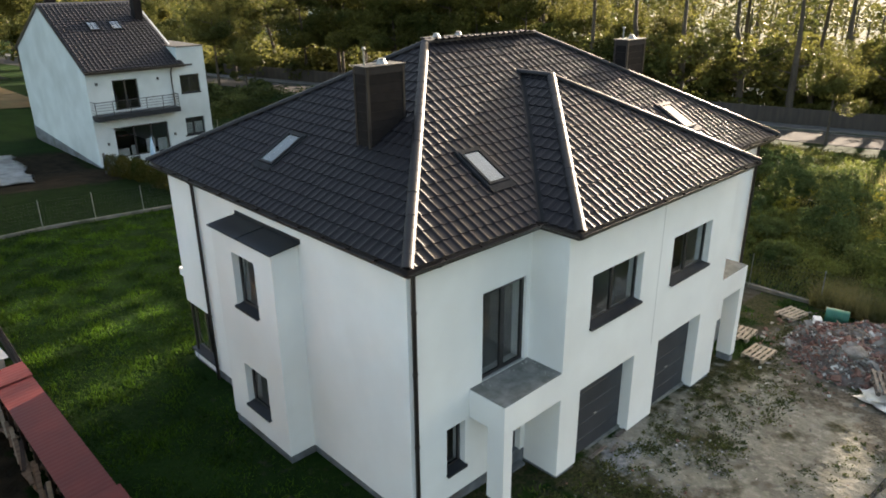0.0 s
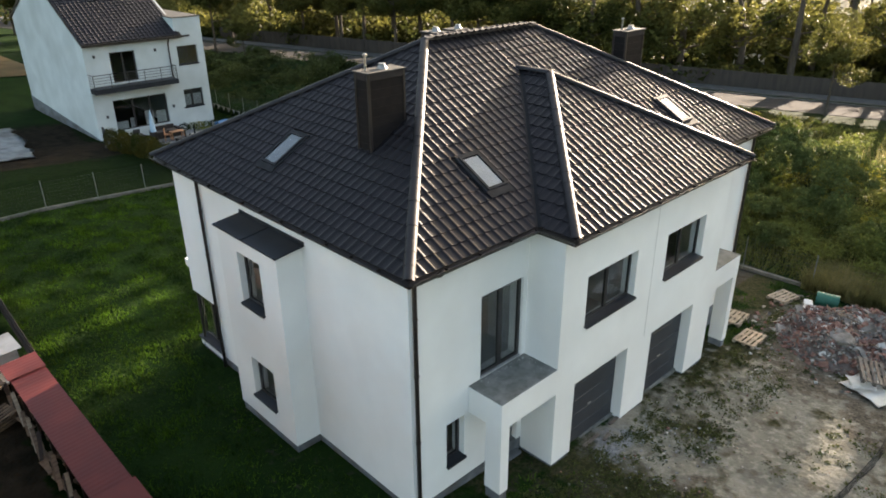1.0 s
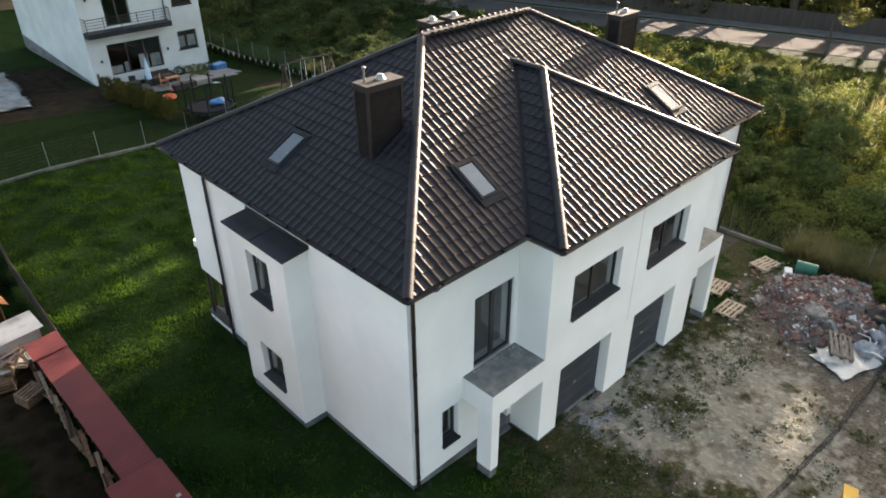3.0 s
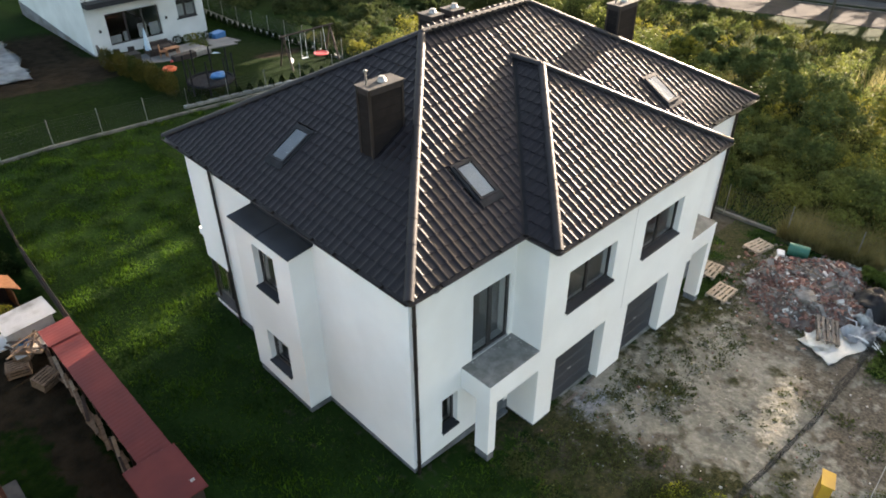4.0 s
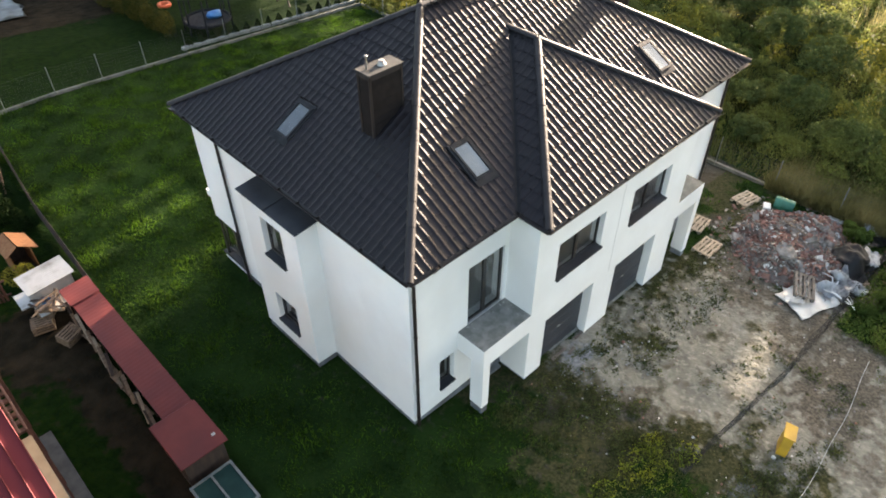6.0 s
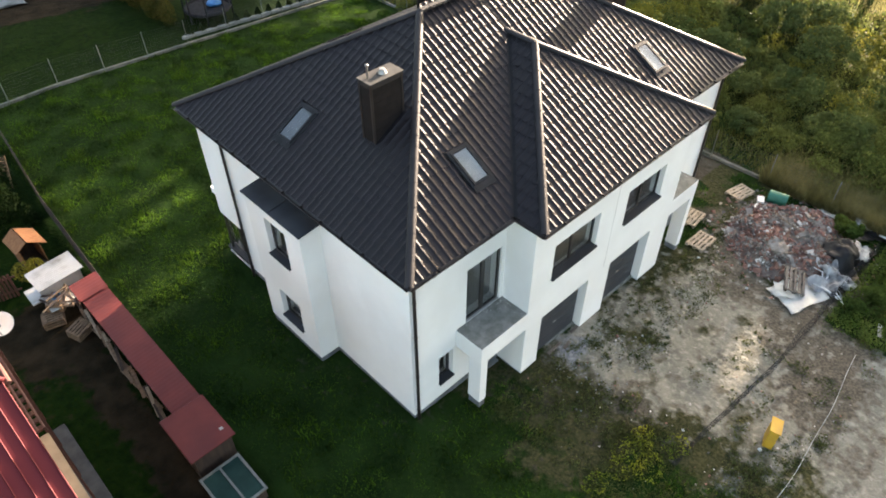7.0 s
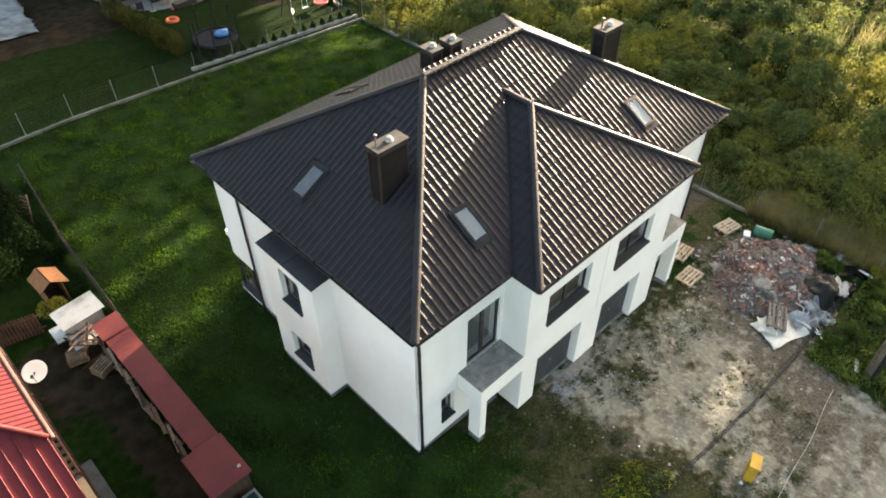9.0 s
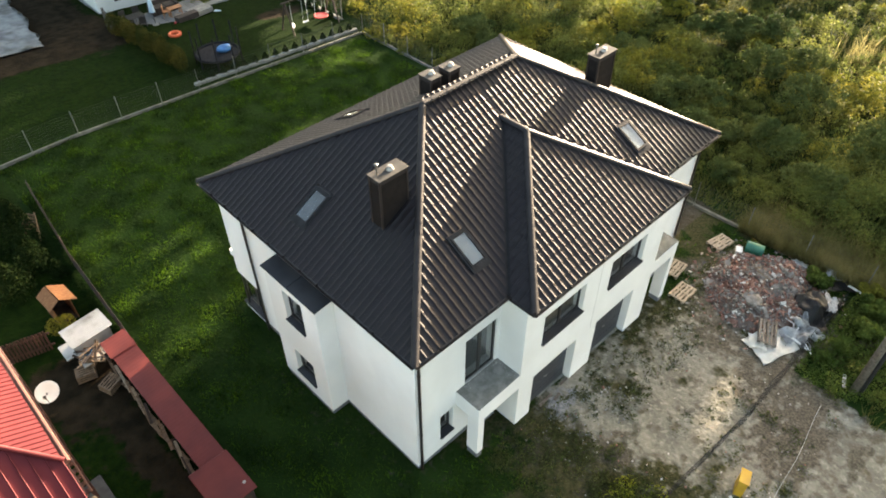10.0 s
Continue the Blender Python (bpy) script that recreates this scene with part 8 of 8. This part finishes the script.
def tile_arrays():
    n = len(PROFILE)
    co = [(s * TW, 0.0, 0.025 + h) for s, h in PROFILE] + [(s * TW, TE + 0.05, -0.001 + h) for s, h in PROFILE] + [(s * TW, 0.003, -0.004 + h) for s, h in PROFILE]
    faces = []
    co += co[:n]                          # the lip has corners of its own, so its edge stays sharp
    for i in range(n - 1):
        faces += [(i, i + 1, n + i + 1, n + i), (2 * n + i, 2 * n + i + 1, 3 * n + i + 1, 3 * n + i)]
    return co, faces


TCO, TFA = tile_arrays()
tile_mesh = bpy.data.meshes.new("tile")
tile_mesh.from_pydata(TCO, [], TFA)
tile_mesh.materials.append(TILE)
for p in tile_mesh.polygons:
    p.use_smooth = True


def tile_slope(m, u0, u1, rows, planes, keep=None, skip=()):
    """Tiles on one slope; planes: (point, outward normal) that cut it; keep: which whole tiles become parts of their own."""
    out_co, out_f = [], []
    base = np.array(TCO)
    for j in range(rows):
        i = 0
        while u0 + i * TW < u1:
            uu, vv = u0 + i * TW, j * TE
            i += 1
            jit = Matrix.Translation((uu + RNG.uniform(-.003, .003), vv + RNG.uniform(-.004, .004), RNG.uniform(-.002, .002))) @ pose(0, 0, 0, RNG.uniform(-.2, .2), RNG.uniform(-.4, .4), RNG.uniform(-.2, .2))
            t = m @ jit
            corners = [t @ Vector(q) for q in ((0, 0, 0.02), (TW, 0, 0.02), (TW, TE + .05, 0.02), (0, TE + .05, 0.02))]
            if any(all((q - Vector(p)).dot(Vector(n)) > 0 for q in corners) for p, n in planes):
                continue
            mid = (corners[0] + corners[2]) / 2
            hole = False
            for sm, sw_, sh_ in skip:
                q = sm.inverted() @ mid
                if -0.02 < q.x < sw_ + 0.02 and -0.12 < q.y < sh_ + 0.02 and abs(q.z) < 0.3:
                    hole = True
            if hole:
                continue
            whole = all((q - Vector(p)).dot(Vector(n)) < -0.03 for q in corners for p, n in planes)
            if whole and keep and keep(mid):
                part("tile", tile_mesh, None, roof, m=t)
                continue
            k = len(out_co)
            out_co += [tuple(t @ Vector(q)) for q in TCO]
            out_f += [tuple(a + k for a in f) for f in TFA]
    me = bpy.data.meshes.new("tile_field")
    me.from_pydata(out_co, [], out_f)
    bm = bmesh.new()
    bm.from_mesh(me)
    for p, n in planes:
        bmesh.ops.bisect_plane(bm, geom=bm.verts[:] + bm.edges[:] + bm.faces[:], plane_co=p, plane_no=n, clear_outer=True)
    bm.to_mesh(me)
    bm.free()
    me.materials.append(TILE_FIELD)
    for p in me.polygons:
        p.use_smooth = True
    tagged(part("tile_field", me, None, roof, "rows of dark anthracite roof tiles"), kind="stuff")


s2 = math.sqrt(0.5)
ROWS_MAIN = int(RUN * math.sqrt(1 + K * K) / TE) + 1
ROWS_WING = int(VRUN * math.sqrt(1 + K * K) / TE) + 1
HIP_FL = ((EX0, EY0, 0), (-s2, s2, 0))
HIP_FR = ((EX1, EY0, 0), (s2, s2, 0))
HIP_RL = ((EX0, EY1, 0), (-s2, -s2, 0))
HIP_RR = ((EX1, EY1, 0), (s2, -s2, 0))


def inv(h):
    return (h[0], tuple(-a for a in h[1]))


VAL_L = ((VX0 - 0.05, EY0 + 0.05, 0), (s2, -s2, 0))       # outside is the bay's side
VAL_R = ((VX1 + 0.05, EY0 + 0.05, 0), (-s2, -s2, 0))
MID_L = ((VXM, 0, 0), (1, 0, 0))
MID_R = ((VXM, 0, 0), (-1, 0, 0))
M_FRONT = slope_pose((EX0, EY0, EZ), (1, 0, 0), (0, -1))
M_LEFT = slope_pose((EX0, EY1, EZ), (0, -1, 0), (-1, 0))
M_RIGHT = slope_pose((EX1, EY0, EZ), (0, 1, 0), (1, 0))
M_REAR = slope_pose((EX1, EY1, EZ), (-1, 0, 0), (0, 1))
M_WING = slope_pose((VX0, VY, EZ), (1, 0, 0), (0, -1))
M_WL = slope_pose((VX0, EY0 + VRUN, EZ), (0, -1, 0), (-1, 0))
M_WR = slope_pose((VX1, VY, EZ), (0, 1, 0), (1, 0))
tile_slope(M_FRONT, 0.0, VXM - EX0, ROWS_MAIN, [HIP_FL, VAL_L, MID_L], lambda p: p.y < 3.6 and p.x < 5.6, SKY[:1])
tile_slope(M_FRONT, VXM - EX0 + 0.0, EX1 - EX0, ROWS_MAIN, [HIP_FR, VAL_R, MID_R], None, SKY[1:2])
tile_slope(M_LEFT, 0.0, EY1 - EY0, ROWS_MAIN, [inv(HIP_FL), inv(HIP_RL)], None, SKY[2:3])
tile_slope(M_RIGHT, 0.0, EY1 - EY0, ROWS_MAIN, [inv(HIP_FR), inv(HIP_RR)])
tile_slope(M_REAR, 0.0, EX1 - EX0, ROWS_MAIN, [HIP_RL, HIP_RR], None, SKY[3:4])
tile_slope(M_WING, 0.0, VX1 - VX0, ROWS_WING, [((VX0, VY, 0), (-s2, s2, 0)), ((VX1, VY, 0), (s2, s2, 0))], lambda p: p.x < 7.0 and p.y < 1.2)
tile_slope(M_WL, 0.0, EY0 + VRUN - VY, ROWS_WING, [((VX0, VY, 0), (s2, -s2, 0)), ((VX0 + 0.05, EY0 - 0.05, 0), (-s2, s2, 0)), MID_L])
tile_slope(M_WR, 0.0, EY0 + VRUN - VY, ROWS_WING, [((VX1, VY, 0), (-s2, -s2, 0)), ((VX1 - 0.05, EY0 - 0.05, 0), (s2, s2, 0)), MID_R])


CAP_TILE = noisy("anthracite_ridge_tile", (0.016, 0.0145, 0.0155), (0.024, 0.0215, 0.022), 2.2, 0.55, bump=0.04, bump_scale=120, rand=0.12, spec=0.25, rough_var=0.05)


def cap_mesh():
    """One ridge tile: a tapered half-round shell with a thick front rim."""
    bm = bmesh.new()
    L, n = 0.40, 10
    rings = []
    for y, r0 in ((0.0, 0.119), (L + 0.03, 0.114)):
        rings.append([bm.verts.new((r0 * 1.05 * math.cos(math.pi * k / n), y, r0 * 0.78 * math.sin(math.pi * k / n) - 0.02)) for k in range(n + 1)])
    rim = [bm.verts.new((0.108 * 1.05 * math.cos(math.pi * k / n), 0.0, 0.108 * 0.78 * math.sin(math.pi * k / n) - 0.02)) for k in range(n + 1)]
    lip = [bm.verts.new(v.co) for v in rings[0]]
    for a, b in ((rim, lip), (rings[0], rings[1])):
        for k in range(n):
            bm.faces.new((a[k], b[k], b[k + 1], a[k + 1]))
    bmesh.ops.recalc_face_normals(bm, faces=bm.faces[:])
    me = mesh_of("ridge_tile", bm, CAP_TILE)
    for p in me.polygons:
        p.use_smooth = True
    return me


CAP = cap_mesh()


def cap_line(a, b, lift=0.035):
    a, b = Vector(a), Vector(b)
    L = (b - a).length
    d = (b - a).normalized()
    side = d.cross(Vector((0, 0, 1))).normalized()
    up = side.cross(d)
    n = max(1, round(L / 0.37))
    for i in range(n):
        p = a + d * (L * i / n) + up * (lift + RNG.uniform(-.003, .003))
        part("ridge_tile", CAP, None, roof, m=Matrix(((side.x, d.x, up.x, p.x), (side.y, d.y, up.y, p.y), (side.z, d.z, up.z, p.z), (0, 0, 0, 1))))


cap_line((EX0, EY0, EZ), (RX0, RY, RZ))
cap_line((EX1, EY0, EZ), (RX1, RY, RZ))
cap_line((EX0, EY1, EZ), (RX0, RY, RZ))
cap_line((EX1, EY1, EZ), (RX1, RY, RZ))
cap_line((RX0, RY, RZ + 0.01), (RX1, RY, RZ + 0.01))
cap_line((VX0, VY, EZ), (VXM, VYA, VZ))
cap_line((VX1, VY, EZ), (VXM, VYA, VZ))
cap_line((VXM, VYA, VZ + 0.01), (VXM, VYB + 0.15, VZ + 0.01))
# metal valleys
VALLEY = noisy("dark_valley_metal", (0.008, 0.008, 0.009), (0.013, 0.013, 0.014), 3.0, 0.7, spec=0.2)
for x, sgn in ((VX0, 1), (VX1, -1)):
    bm = bmesh.new()
    o = Vector((sgn * 0.06, -0.06, 0))
    a, b = Vector((x, EY0, EZ - 0.012)), Vector((VXM, VYB, VZ - 0.012))
    vs = [bm.verts.new(p) for p in (a - o + Vector((0, 0, 0.03)), a, a + o + Vector((0, 0, 0.03)), b + o + Vector((0, 0, 0.03)), b, b - o + Vector((0, 0, 0.03)))]
    bm.faces.new((vs[0], vs[1], vs[4], vs[5]))
    bm.faces.new((vs[1], vs[2], vs[3], vs[4]))
    part("valley", bm, VALLEY, roof, "dark metal valley gutter")
